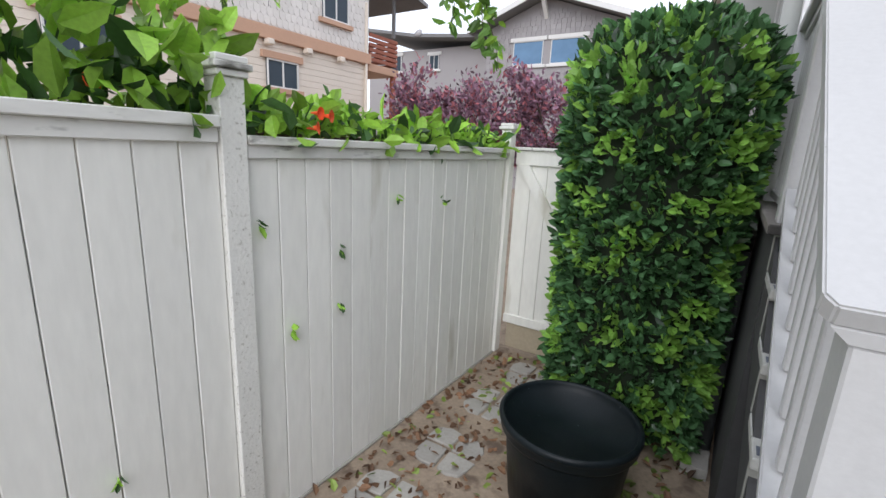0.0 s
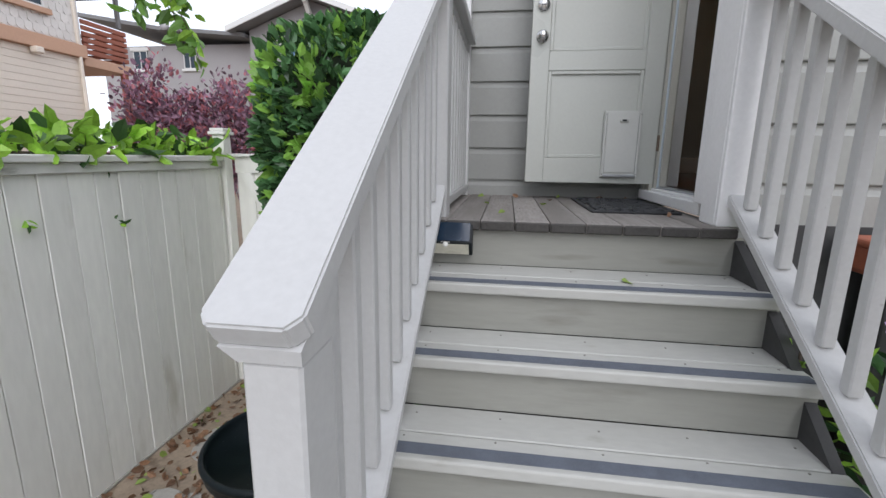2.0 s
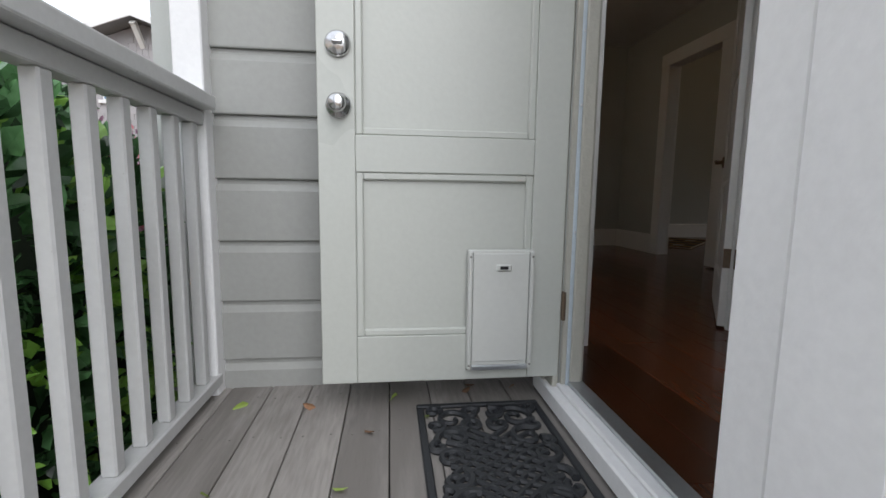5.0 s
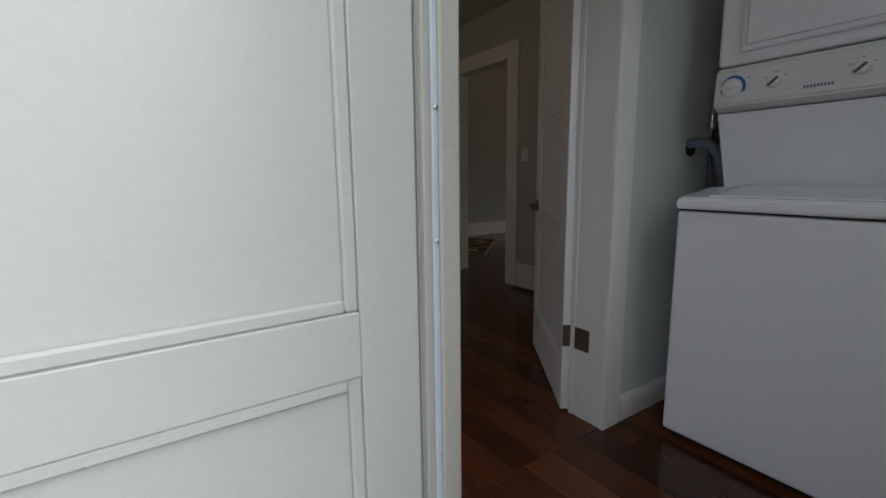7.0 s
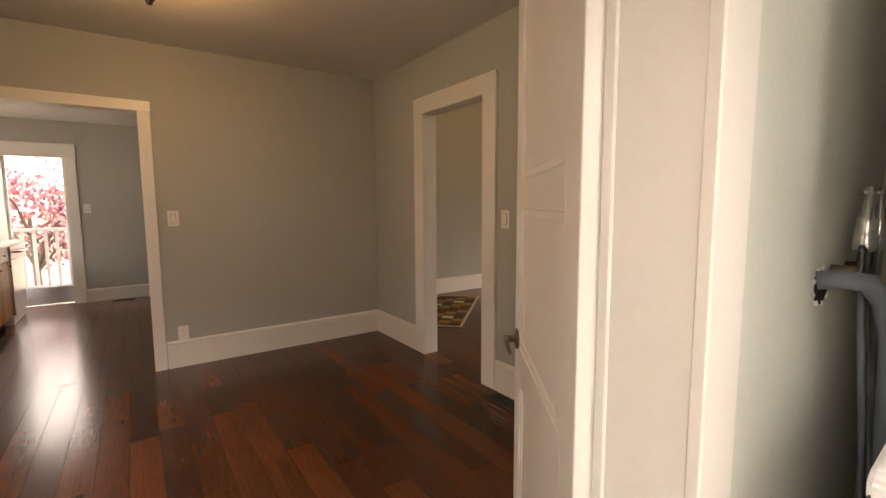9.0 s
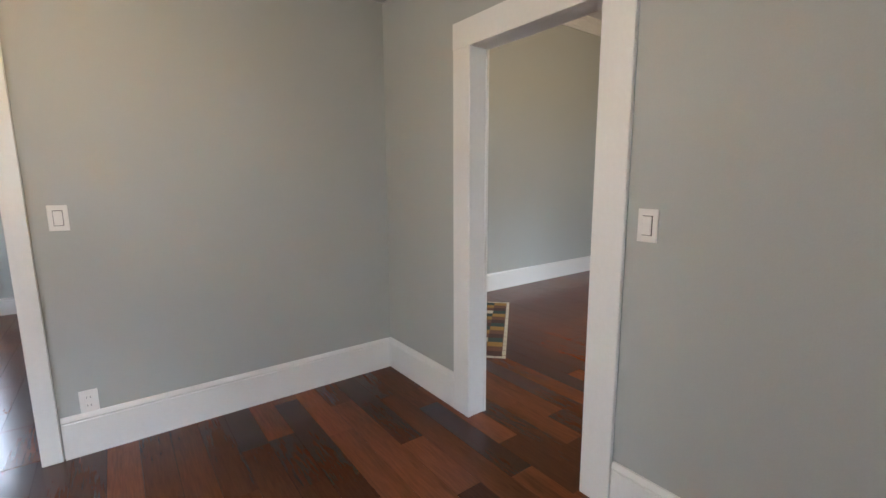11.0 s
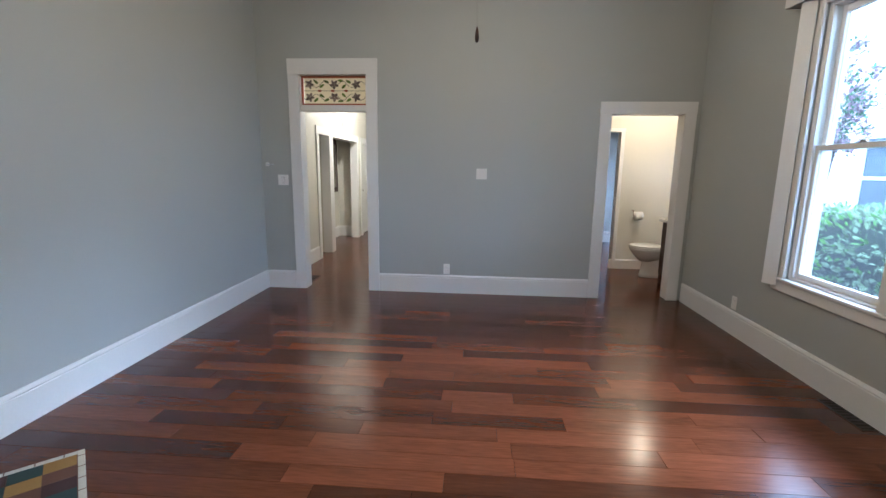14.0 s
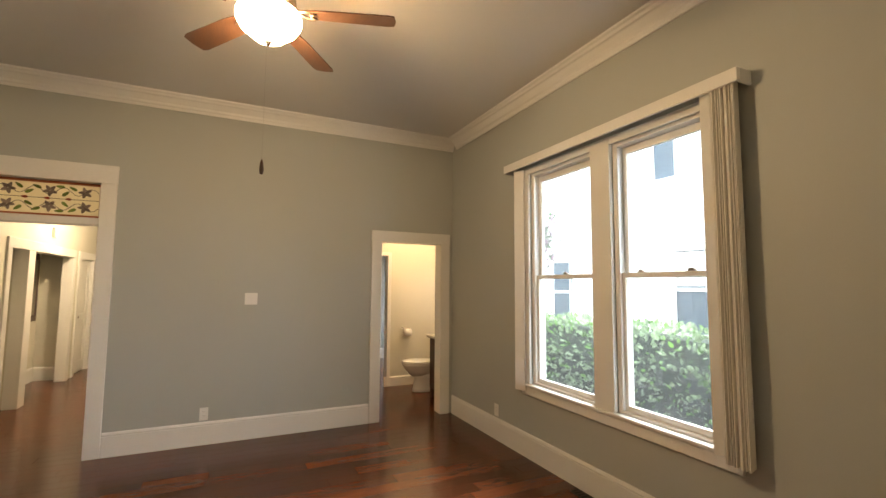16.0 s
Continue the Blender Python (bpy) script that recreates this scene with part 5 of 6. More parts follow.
def litter(name, n, place, size, mats, z, label):
    pts = []
    for _ in range(n):
        x, y = place()
        pts.append((x, y, z + rng.uniform(0.004, 0.02)))
    me = leaf_mesh(name, pts, size, mats, rng, 0, 0.6, 0.55, [Vector((rng.gauss(0, 1), rng.gauss(0, 1), 0.12)).normalized() for _ in pts])
    return tagged(part(name, me, ""), label, "leaf litter", "", "stuff")


litter("leaf_litter", 800, lambda: (-2.9 + 1.2 * rng.random() ** 1.3, rng.uniform(-2.3, 0.35)), 0.055, [("litter", 0.82), ("litter_g", 0.18)], GROUND, "dry brown and green fallen leaves on the soil")
litter("leaf_litter", 260, lambda: (rng.uniform(-1.9, -1.25), rng.uniform(-1.6, -0.3)), 0.06, [("litter_g", 0.5), ("litter", 0.5)], GROUND, "fallen leaves under the hedge")
for x, y, g in ((-0.86, -0.75, 1), (-0.52, 0.12, 1), (-0.30, 0.12, 0), (-0.62, -0.10, 0), (-0.78, 0.05, 0), (-0.16, -0.78, 0), (-0.95, -0.35, 1), (-0.24, 0.18, 0), (-0.68, -0.35, 1), (-0.10, 0.16, 0), (-1.0, 0.1, 1), (-0.42, -0.03, 1)):
    me = leaf_mesh("fallen_leaf", [(0, 0, 0.004)], 0.042, [("litter_g" if g else "litter", 1)], rng, 0, 0.6, 0.3, [Vector((rng.gauss(0, 1), rng.gauss(0, 1), 0.1)).normalized()])
    tagged(part("fallen_leaf", me, "", None, "yellow-green fallen leaf on the deck" if g else "curled brown fallen leaf on the deck", False, (x, y, DECK + 0.003)), "", "leaf", "leaves on the deck")
me = leaf_mesh("fallen_leaf", [(0, 0, 0.003)], 0.065, [("litter_g", 1)], rng, 0, 0.75, 0.1, [Vector((-0.1, 1, 0.04))])
tagged(part("fallen_leaf", me, "", None, "green fallen leaf on the stair tread", False, (-0.405, -1.21, -0.261)), "", "leaf")

# ---- drainpipe by the stairs ----
dp = thing("drainpipe", "dark grey drainpipe beside the stairs", "drainpipe", at=(-1.27, -0.2, GROUND))
bm = bmesh.new()
tube(bm, [(-1.27, -0.12, -0.35), (-1.27, -0.12, -1.3), (-1.27, -0.18, GROUND + 0.07)], 0.05, 14)
part("pipe", bm, "pipe", dp, "", True)
box("splash_brick", -1.36, -1.22, -0.42, -0.2, GROUND, GROUND + 0.07, "stone", label="worn splash brick under the drainpipe", category="brick")

# ---- plants and planter on the far side of the stairs ----
pln = thing("planter_box", "glossy terracotta planter trough by the house wall", "planter", at=(0.6, -1.12, -0.25))
bm = bmesh.new()
cube(bm, 0.33, 0.92, -1.2, -1.06, -0.20, -0.09, 0.02, 2)
part("trough", bm, "terracotta", pln)
box("rim", 0.32, 0.93, -1.21, -1.05, -0.105, -0.078, "terracotta", pln, 0.01, seg=2)
box("stand", 0.42, 0.84, -1.18, -1.08, GROUND, -0.2005, "under", pln)


def bush(name, label, cx, cy, cz, r, n, size, mats, stems=3, category="plant"):
    b = thing(name, label, category, at=(cx, cy, GROUND))
    pts, outs = [], []
    for _ in range(n):
        d = Vector((rng.gauss(0, 1), rng.gauss(0, 1), rng.gauss(0, 0.8))).normalized()
        q = rng.random() ** 0.4
        pts.append((cx + d.x * r[0] * q, cy + d.y * r[1] * q, cz + d.z * r[2] * q))
        outs.append((d + Vector((0, 0, 0.5))).normalized())
    part("leaves", leaf_mesh("leaves", pts, size, mats, rng, 0, 0.45, 0.9, outs), "", b)
    for k in range(stems):
        bm = bmesh.new()
        tube(bm, [(cx, cy, GROUND), (cx + rng.uniform(-0.5, 0.5) * r[0], cy + rng.uniform(-0.5, 0.5) * r[1], cz)], [0.012, 0.005], 6)
        part("stem", bm, "bark", b)
    return b


bush("flower_bush", "leafy green flowering plant beside the stairs", 0.56, -1.43, -0.70, (0.3, 0.38, 0.48), 430, 0.10, [("vine", 0.6), ("hedge", 0.4)])
bush("small_plant", "small green rosette growing through the stairs", 0.11, -1.37, -0.42, (0.07, 0.07, 0.06), 14, 0.08, [("vine", 0.8), ("hedge", 0.2)], 1)
bush("small_plant", "low green plant at the edge of the stairs", 0.13, -1.72, -0.66, (0.08, 0.12, 0.08), 26, 0.08, [("hedge", 0.7), ("vine", 0.3)], 1)
for x, y, z in ((0.52, -1.36, -0.23), (0.42, -1.22, -0.36)):
    bm = bmesh.new()
    for k in range(5):
        a = 2 * math.pi * k / 5
        bm.faces.new([bm.verts.new(p) for p in ((0, 0, 0), (0.022 * math.cos(a - 0.5), 0.022 * math.sin(a - 0.5), 0.004), (0.03 * math.cos(a), 0.03 * math.sin(a), 0.001), (0.022 * math.cos(a + 0.5), 0.022 * math.sin(a + 0.5), 0.004))])
    M.setdefault("lilac", mat("lilac_petal", (0.50, 0.36, 0.62), 0.6, 0.1))
    tagged(part("flower", bm, "lilac", None, "pale lilac five-petalled flower", False, pose(x, y, z, 70, 0, 0)), "", "flower")

# ---- roofs, which close the place above ----
slab("roof_back", -1.45, 2.34, 0.20, 8.0, 2.73, 2.85, "roof", "grey shingle roof over the back rooms", "roof")
slab("roof_laundry", -0.1, 2.34, -1.1, 0.199, 2.73, 2.85, "roof", "grey shingle roof over the laundry", "roof")
slab("roof_front", 2.30, 13.4, -1.2, 7.3, 3.45, 3.6, "roof", "grey shingle roof over the front rooms", "roof")

# ---- stacked washer and dryer ----
wd = thing("laundry_centre", "white stacked washer and dryer with grey console", "washer dryer", at=(1.5, -0.13, 0))
wy0, wy1 = -0.475, 0.212
bm = bmesh.new()
cube(bm, 1.18, 1.86, wy0, wy1, 0.03, 0.855, 0.012, 2)
part("washer_body", bm, "white", wd)
bm = bmesh.new()
prism(bm, [(1.168, 0.862), (1.168, 0.89), (1.185, 0.902), (1.40, 0.93), (1.86, 0.93), (1.86, 0.862)], "y", wy0, wy1)
bmesh.ops.bevel(bm, geom=bm.edges[:], offset=0.006, segments=2, affect="EDGES")
top = part("washer_top", bm, "white", wd)
bm = bmesh.new()
prism(bm, [(1.205, 0.905), (1.205, 0.9095), (1.46, 0.9375), (1.46, 0.930)], "y", wy0 + 0.10, wy1 - 0.09)
bmesh.ops.bevel(bm, geom=bm.edges[:], offset=0.0015, segments=1, affect="EDGES")
part("lid", bm, "white", top)
for y in (wy0 + 0.0985, wy1 - 0.0885):
    bm = bmesh.new()
    prism(bm, [(1.21, 0.904), (1.21, 0.9075), (1.40, 0.9322), (1.47, 0.9325), (1.47, 0.93), (1.40, 0.929)], "y", y - 0.0012, y + 0.0012)
    part("lid_gap", bm, "black", top)
box("seam", 1.185, 1.85, wy0 + 0.006, wy1 - 0.006, 0.8555, 0.8615, "black", wd, 0)
bm = bmesh.new()
prism(bm, [(1.48, 0.93), (1.385, 1.19), (1.86, 1.19), (1.86, 0.93)], "y", wy0 + 0.012, wy1 - 0.012)
part("back_panel", bm, "white", wd)
bm = bmesh.new()
prism(bm, [(1.385, 1.195), (1.352, 1.215), (1.362, 1.335), (1.38, 1.345), (1.86, 1.345), (1.86, 1.195)], "y", wy0 + 0.006, wy1 - 0.006)
bmesh.ops.bevel(bm, geom=bm.edges[:], offset=0.006, segments=2, affect="EDGES")
con = part("console", bm, "panel_grey", wd, "light grey control console")
bm = bmesh.new()
cube(bm, 1.375, 1.86, wy0, wy1, 1.35, 1.93, 0.014, 2)
part("dryer_body", bm, "white", wd)
bm = bmesh.new()
cube(bm, 1.358, 1.376, wy0 + 0.075, wy1 - 0.075, 1.385, 1.88, 0.008, 2)
dd = part("dryer_door", bm, "white", wd)
bm = bmesh.new()
cube(bm, 1.351, 1.359, wy0 + 0.095, wy1 - 0.095, 1.405, 1.86, 0.006, 2)
part("door_panel", bm, "white", dd)
for y, rr, name in ((0.145, 0.031, "dial"), (0.02, 0.018, "knob"), (-0.19, 0.018, "knob"), (-0.275, 0.018, "knob"), (-0.40, 0.031, "dial")):
    m = pose(1.357, y, 1.272, 0, -94, 0)
    bm = bmesh.new()
    lathe(bm, [(0, 0.0), (rr * 1.28, 0.0), (rr * 1.28, 0.0025), (rr * 1.1, 0.003), (0, 0.003)], 24)
    rim = part("dial_ring" if name == "dial" else "knob_ring", bm, "blue" if name == "dial" else "panel_grey", con, "", True, m)
    bm = bmesh.new()
    lathe(bm, [(rr, 0.003), (rr * 0.95, 0.018), (rr * 0.85, 0.022), (0, 0.022)], 24)
    part(name, bm, "plastic", con, "", True, m)
    bm = bmesh.new()
    cube(bm, -0.004, 0.004, -rr * 1.0, rr * 1.0, 0.022, 0.028, 0.002)
    part("pointer", bm, "plastic" if name == "dial" else "bronze", con, "", False, m @ pose(0, 0, 0, 0, 0, 40 if name == "knob" else 0))
    for k in range(6):
        a = k * math.pi / 3
        bm = bmesh.new()
        cube(bm, -0.001, 0.001, -0.005, 0.005, 0.0, 0.001)
        part("print_mark", bm, "hose", con, "", False, m @ pose(1.7 * rr * math.cos(a), 1.7 * rr * math.sin(a), 0))
for k in range(9):
    box("name_mark", 1.3535, 1.3565, -0.13 + k * 0.0085, -0.1245 + k * 0.0085, 1.237, 1.246, "hose", con, 0)
for y in (wy0 + 0.05, wy1 - 0.05):
    box("foot", 1.21, 1.25, y - 0.02, y + 0.02, 0, 0.03, "black", wd)
    box("foot", 1.78, 1.82, y - 0.02, y + 0.02, 0, 0.03, "black", wd)

# water valve and hose in the gap
vh = thing("washer_valve", "chrome water valve with a grey drain hose", "water valve", at=(1.62, 0.33, 1.05))
# The hole's dark inside is a black plate laid on the uncut wall.
bm = bmesh.new()
hole = random.Random(8)
prism(bm, [(1.535 + (0.045 + hole.uniform(-0.012, 0.012)) * math.cos(a), 1.085 + (0.035 + hole.uniform(-0.009, 0.009)) * math.sin(a)) for a in [2 * math.pi * k / 14 for k in range(14)]], "y", 0.3665, 0.3695)
part("broken_hole", bm, "black", vh, "flat black patch for the shade in a ragged wall hole")
for k in range(9):
    a = 2 * math.pi * k / 9
    piece("plaster_crumb", 0.012, 0.006, 0.008, "plastic", vh, (1.535 + 0.048 * math.cos(a), 0.3675, 1.085 + 0.037 * math.sin(a)), 0.002, (0, 40 * k, 0))
bm = bmesh.new()
tube(bm, [(1.51, 0.369, 1.10), (1.52, 0.335, 1.105), (1.545, 0.30, 1.10), (1.575, 0.28, 1.06), (1.595, 0.268, 0.98), (1.60, 0.262, 0.8), (1.61, 0.26, 0.5), (1.62, 0.262, 0.06)], 0.019, 14)
part("drain_hose", bm, "hose", vh, "", True)
for x, z in ((1.60, 1.20), (1.70, 1.20)):
    bm = bmesh.new()
    tube(bm, [(x, 0.369, z - 0.085), (x, 0.32, z - 0.085)], 0.009, 10)
    part("copper_pipe", bm, "bronze", vh, "", True)
    bm = bmesh.new()
    lathe(bm, [(0, -0.10), (0.010, -0.10), (0.010, -0.045), (0.019, -0.042), (0.021, -0.012), (0.016, -0.006), (0.018, 0.004), (0.018, 0.022), (0.011, 0.027), (0.010, 0.05), (0.0055, 0.054), (0.005, 0.085), (0, 0.086)], 14)
    body = part("valve_body", bm, "chrome", vh, "", True, (x, 0.32, z))
    bm = bmesh.new()
    tube(bm, [(x - 0.042, 0.32, z + 0.074), (x + 0.042, 0.32, z + 0.074)], 0.0035, 8)
    part("valve_handle", bm, "chrome", body, "", True)
    bm = bmesh.new()
    tube(bm, [(x, 0.32, z - 0.10), (x + 0.004, 0.316, z - 0.2), (x + 0.02, 0.30, 0.75), (x + 0.05, 0.28, 0.3)], 0.007, 8)
    part("supply_hose", bm, "hose", vh, "", True)

rack = thing("wire_rack", "black wire shelf rack on the laundry floor", "rack", at=(1.4, -0.65, 0))
for x in (1.2, 1.6):
    for y in (-0.76, -0.53):
        bm = bmesh.new()
        tube(bm, [(x, y, 0), (x, y, 0.42)], 0.008, 8)
        part("leg", bm, "black", rack)
for z in (0.10, 0.26, 0.41):
    for k in range(9):
        bm = bmesh.new()
        tube(bm, [(1.2, -0.76 + k * 0.02875, z), (1.6, -0.76 + k * 0.02875, z)], 0.003, 6)
        part("wire", bm, "black", rack)

# ---- inner door, open into the dining room ----
idoor = thing("inner_door", "white three-panel inner door standing open with a bronze lever", "door", at=(0, 0, 0.012))
panel_door(idoor, 0.0, 0.74, -0.0175, 0.0175, 0.012, 2.02, 0.10, [(0.012, 0.22), (0.70, 0.80), (1.24, 1.33), (1.92, 2.02)], "itrim", 0.01)
for s in (-1, 1):
    bm = bmesh.new()
    lathe(bm, [(0, 0), (0.033, 0), (0.033, 0.006), (0.026, 0.010), (0.011, 0.012), (0.011, 0.045), (0, 0.045)], 20)
    lv = part("lever_rose", bm, "bronze", idoor, "", True, pose(0.675, s * 0.0176, 0.82, 90 if s < 0 else -90))
    bm = bmesh.new()
    tube(bm, [(0.675, s * 0.055, 0.82), (0.63, s * 0.06, 0.822), (0.585, s * 0.058, 0.812), (0.565, s * 0.055, 0.808)], [0.010, 0.009, 0.007, 0.005], 8)
    part("lever", bm, "bronze", idoor, "", True)
for z in (0.29, 1.75):
    box("hinge", -0.003, 0.0, -0.017, 0.016, z, z + 0.09, "bronze", idoor, 0.0005)
idoor.matrix_basis = pose(1.005, 0.533, 0.012, 0, 0, 53.5)
for z in (0.29, 1.75):
    h = box("hinge_plate", 1.0125, 1.0155, 0.43, 0.50, z, z + 0.09, "bronze", label="bronze hinge plate on the door jamb", category="hinge", kind="structure", bev=0.0005)

# ---- dining ceiling lamp ----
LX, LY = 0.52, 2.68
dl = thing("ceiling_lamp", "small bronze ceiling lamp with a lit amber glass bowl", "ceiling lamp", at=(LX, LY, CEIL))
bm = bmesh.new()
lathe(bm, [(0, 0), (0.09, 0), (0.085, -0.02), (0.03, -0.035), (0.012, -0.05), (0.012, -0.10)], 24)
part("canopy", bm, "bronze", dl, "", True, (LX, LY, CEIL))
bm = bmesh.new()
lathe(bm, [(0.125, -0.10), (0.114, -0.13), (0.085, -0.16), (0.04, -0.182), (0.0, -0.19)], 28)
part("glass_bowl", bm, "bowl2", dl, "lit amber glass", True, (LX, LY, CEIL)).visible_shadow = False
bm = bmesh.new()
lathe(bm, [(0, -0.222), (0.012, -0.217), (0.016, -0.205), (0.026, -0.192), (0.012, -0.187), (0.010, -0.09)], 16)
part("finial", bm, "bronze", dl, "", True, (LX, LY, CEIL))

# ---- kitchen ----
def cabinet(y0, y1, drawers=True):
    c = thing("base_cabinet", "honey pine base cabinet under the white counter", "cabinet", "base cabinets along the counter", at=(-0.99, (y0 + y1) / 2, 0))
    box("body", -1.28, -0.72, y0 + 0.002, y1 - 0.002, 0.10, 0.839, "pine", c)
    box("toe_kick", -1.28, -0.78, y0 + 0.002, y1 - 0.002, 0, 0.0995, "black", c)
    d = box("drawer_front", -0.7195, -0.70, y0 + 0.008, y1 - 0.008, 0.685, 0.83, "itrim", c, label="white drawer front")
    box("handle", -0.6995, -0.68, (y0 + y1) / 2 - 0.012, (y0 + y1) / 2 + 0.012, 0.75, 0.765, "bronze", d, 0.004)
    f = box("door", -0.7195, -0.705, y0 + 0.008, y1 - 0.008, 0.115, 0.675, "pine", c)
    box("frame_stile", -0.7045, -0.697, y0 + 0.008, y0 + 0.06, 0.115, 0.675, "pine", f)
    box("frame_stile", -0.7045, -0.697, y1 - 0.06, y1 - 0.008, 0.115, 0.675, "pine", f)
    n = max(2, int((y1 - y0) / 0.075))
    for k in range(n):
        a = y0 + 0.062 + (y1 - y0 - 0.124) * k / n
        box("tongue_board", -0.7045, -0.7, a + 0.002, a + (y1 - y0 - 0.124) / n - 0.002, 0.16, 0.63, "pine", f, 0.002)
    box("handle", -0.6965, -0.675, y1 - 0.05, y1 - 0.025, 0.625, 0.64, "bronze", f, 0.004)
    return c


for a, b in ((4.20, 4.65), (4.65, 5.10), (5.10, 5.55), (5.55, 6.0), (6.0, 6.42)):
    cabinet(a, b)
dw = thing("dishwasher", "white dishwasher with a bowed handle at the counter's end", "dishwasher", at=(-0.98, 6.72, 0))
box("body", -1.28, -0.705, 6.425, 7.02, 0.0, 0.839, "white", dw, 0.006)
box("door", -0.7045, -0.685, 6.43, 7.015, 0.10, 0.69, "white", dw, 0.006)
box("control_strip", -0.7045, -0.682, 6.43, 7.015, 0.695, 0.835, "white", dw, 0.006)
bm = bmesh.new()
tube(bm, [(-0.684, 6.50, 0.77), (-0.62, 6.56, 0.77), (-0.61, 6.72, 0.77), (-0.62, 6.88, 0.77), (-0.684, 6.94, 0.77)], 0.011, 10)
part("handle", bm, "chrome", dw, "", True)
ct = thing("countertop", "white kitchen countertop with a steel sink", "countertop", at=(-0.99, 5.6, 0.84))
for x0, x1, y0, y1 in ((-1.3, -0.675, 4.16, 4.75), (-1.3, -0.675, 5.35, 7.04), (-1.3, -1.2, 4.751, 5.349), (-0.80, -0.675, 4.751, 5.349)):
    box("slab", x0, x1, y0, y1, 0.84, 0.872, "counter", ct, 0.004)
sk = box("sink", -1.199, -0.801, 4.752, 5.348, 0.72, 0.735, "steel", ct)
for a in ((-1.199, -1.185, 4.752, 5.348), (-0.815, -0.801, 4.752, 5.348), (-1.184, -0.816, 4.752, 4.766), (-1.184, -0.816, 5.334, 5.348)):
    box("sink_side", *a, 0.7355, 0.868, "steel", sk)
uc = thing("wall_cabinet", "honey pine wall cabinet above the counter", "cabinet", at=(-1.15, 4.6, 1.4))
box("body", -1.3, -0.98, 4.18, 5.0, 1.38, 2.15, "pine", uc)
d = box("door", -0.979, -0.962, 4.19, 4.99, 1.39, 2.14, "pine", uc)
box("handle", -0.9615, -0.945, 4.93, 4.955, 1.43, 1.445, "bronze", d, 0.004)
kd = thing("balcony_door", "white kitchen door standing open with a brass knob", "door", at=(0, 0, 0))
box("leaf", 0.0, 0.59, -0.018, 0.018, 0.01, 1.85, "itrim", kd)
for z in (0.3, 1.7):
    box("hinge", -0.004, 0.0, -0.018, 0.02, z, z + 0.1, "bronze", kd, 0.0005)
bm = bmesh.new()
bmesh.ops.create_uvsphere(bm, u_segments=14, v_segments=10, radius=0.028)
part("knob", bm, "chrome", kd, "", True, (0.53, 0.046, 0.92))
kd.matrix_basis = pose(-0.87, 7.37, 0.0, 0, 0, -108)
sd = thing("screen_door", "grey-framed glass storm door with a kick panel", "storm door", at=(-0.575, 7.52, 0))
box("kick_panel", -0.865, -0.285, 7.50, 7.53, 0.01, 0.23, "metal", sd)
box("stile", -0.865, -0.835, 7.50, 7.53, 0.2305, 1.855, "itrim", sd)
box("stile", -0.315, -0.285, 7.50, 7.53, 0.2305, 1.855, "itrim", sd)
p = box("pane", -0.836, -0.314, 7.514, 7.517, 0.22, 1.85, "pane_clear", sd, 0)
p.visible_shadow = False
slab("balcony_floor", -2.6, 1.6, 7.55, 8.95, -0.12, -0.02, "deck", "grey balcony floor outside the kitchen", "balcony")
br = thing("balcony_railing", "white balcony railing with slim balusters", "railing", at=(-0.6, 8.65, -0.02))
box("top_rail", -2.6, 1.6, 8.62, 8.68, 0.89, 0.935, "rail", br)
box("bottom_rail", -2.6, 1.6, 8.625, 8.675, 0.06, 0.10, "rail", br)
for k in range(34):
    x = -2.55 + k * 0.125
    box("baluster", x - 0.018, x + 0.018, 8.632, 8.668, 0.10, 0.89, "rail", br)
for x in (-2.58, 1.58):
    box("post", x - 0.04, x + 0.04, 8.61, 8.69, -0.02, 1.0, "rail", br)

# ---- rug ----
rug = thing("rug", "small rug with green, gold and brown blocks and a cream edge", "rug", at=(3.3, 4.35, 0))
RM = pose(4.142, 4.604, 0.0, 0, 0, 180 + math.degrees(math.atan2(4.604 - 3.569, 4.142 - 3.06)))
RL, RW = 1.50, 0.80
bm = bmesh.new()
cube(bm, 0, RL, -RW, 0, 0.0004, 0.006)
part("backing", bm, "rug_brown", rug, "", False, RM)
nx, ny = 15, 6
for i in range(nx):
    for j in range(ny):
        mm = ("rug_gold", "rug_brown", "rug_maroon", "rug_green")[(i + j - ny + 1) % 4]
        if (i + j) % 8 == 7 and j % 2 == 0:
            mm = "rug_cream"
        bm = bmesh.new()
        cube(bm, 0.03 + i * (RL - 0.06) / nx, 0.03 + (i + 1) * (RL - 0.06) / nx - 0.002, -RW + 0.03 + j * (RW - 0.06) / ny, -RW + 0.03 + (j + 1) * (RW - 0.06) / ny - 0.002, 0.0062, 0.009)
        part("block", bm, mm, rug, "", False, RM)
for a, b, c2, d in ((0, RL, -RW, -RW + 0.028), (0, RL, -0.028, 0), (0, 0.028, -RW + 0.029, -0.029), (RL - 0.028, RL, -RW + 0.029, -0.029)):
    bm = bmesh.new()
    cube(bm, a, b, c2, d, 0.0062, 0.0095)
    part("border", bm, "rug_cream", rug, "", False, RM)
    n = int(max(b - a, d - c2) / 0.10)
    for k in range(n):
        bm = bmesh.new()
        if b - a > d - c2:
            cube(bm, a + (k + 0.5) * (b - a) / n, a + (k + 0.5) * (b - a) / n + 0.005, c2, d, 0.0096, 0.0102)
        else:
            cube(bm, a, b, c2 + (k + 0.5) * (d - c2) / n, c2 + (k + 0.5) * (d - c2) / n + 0.005, 0.0096, 0.0102)
        part("stitch", bm, "rug_brown", rug, "", False, RM)

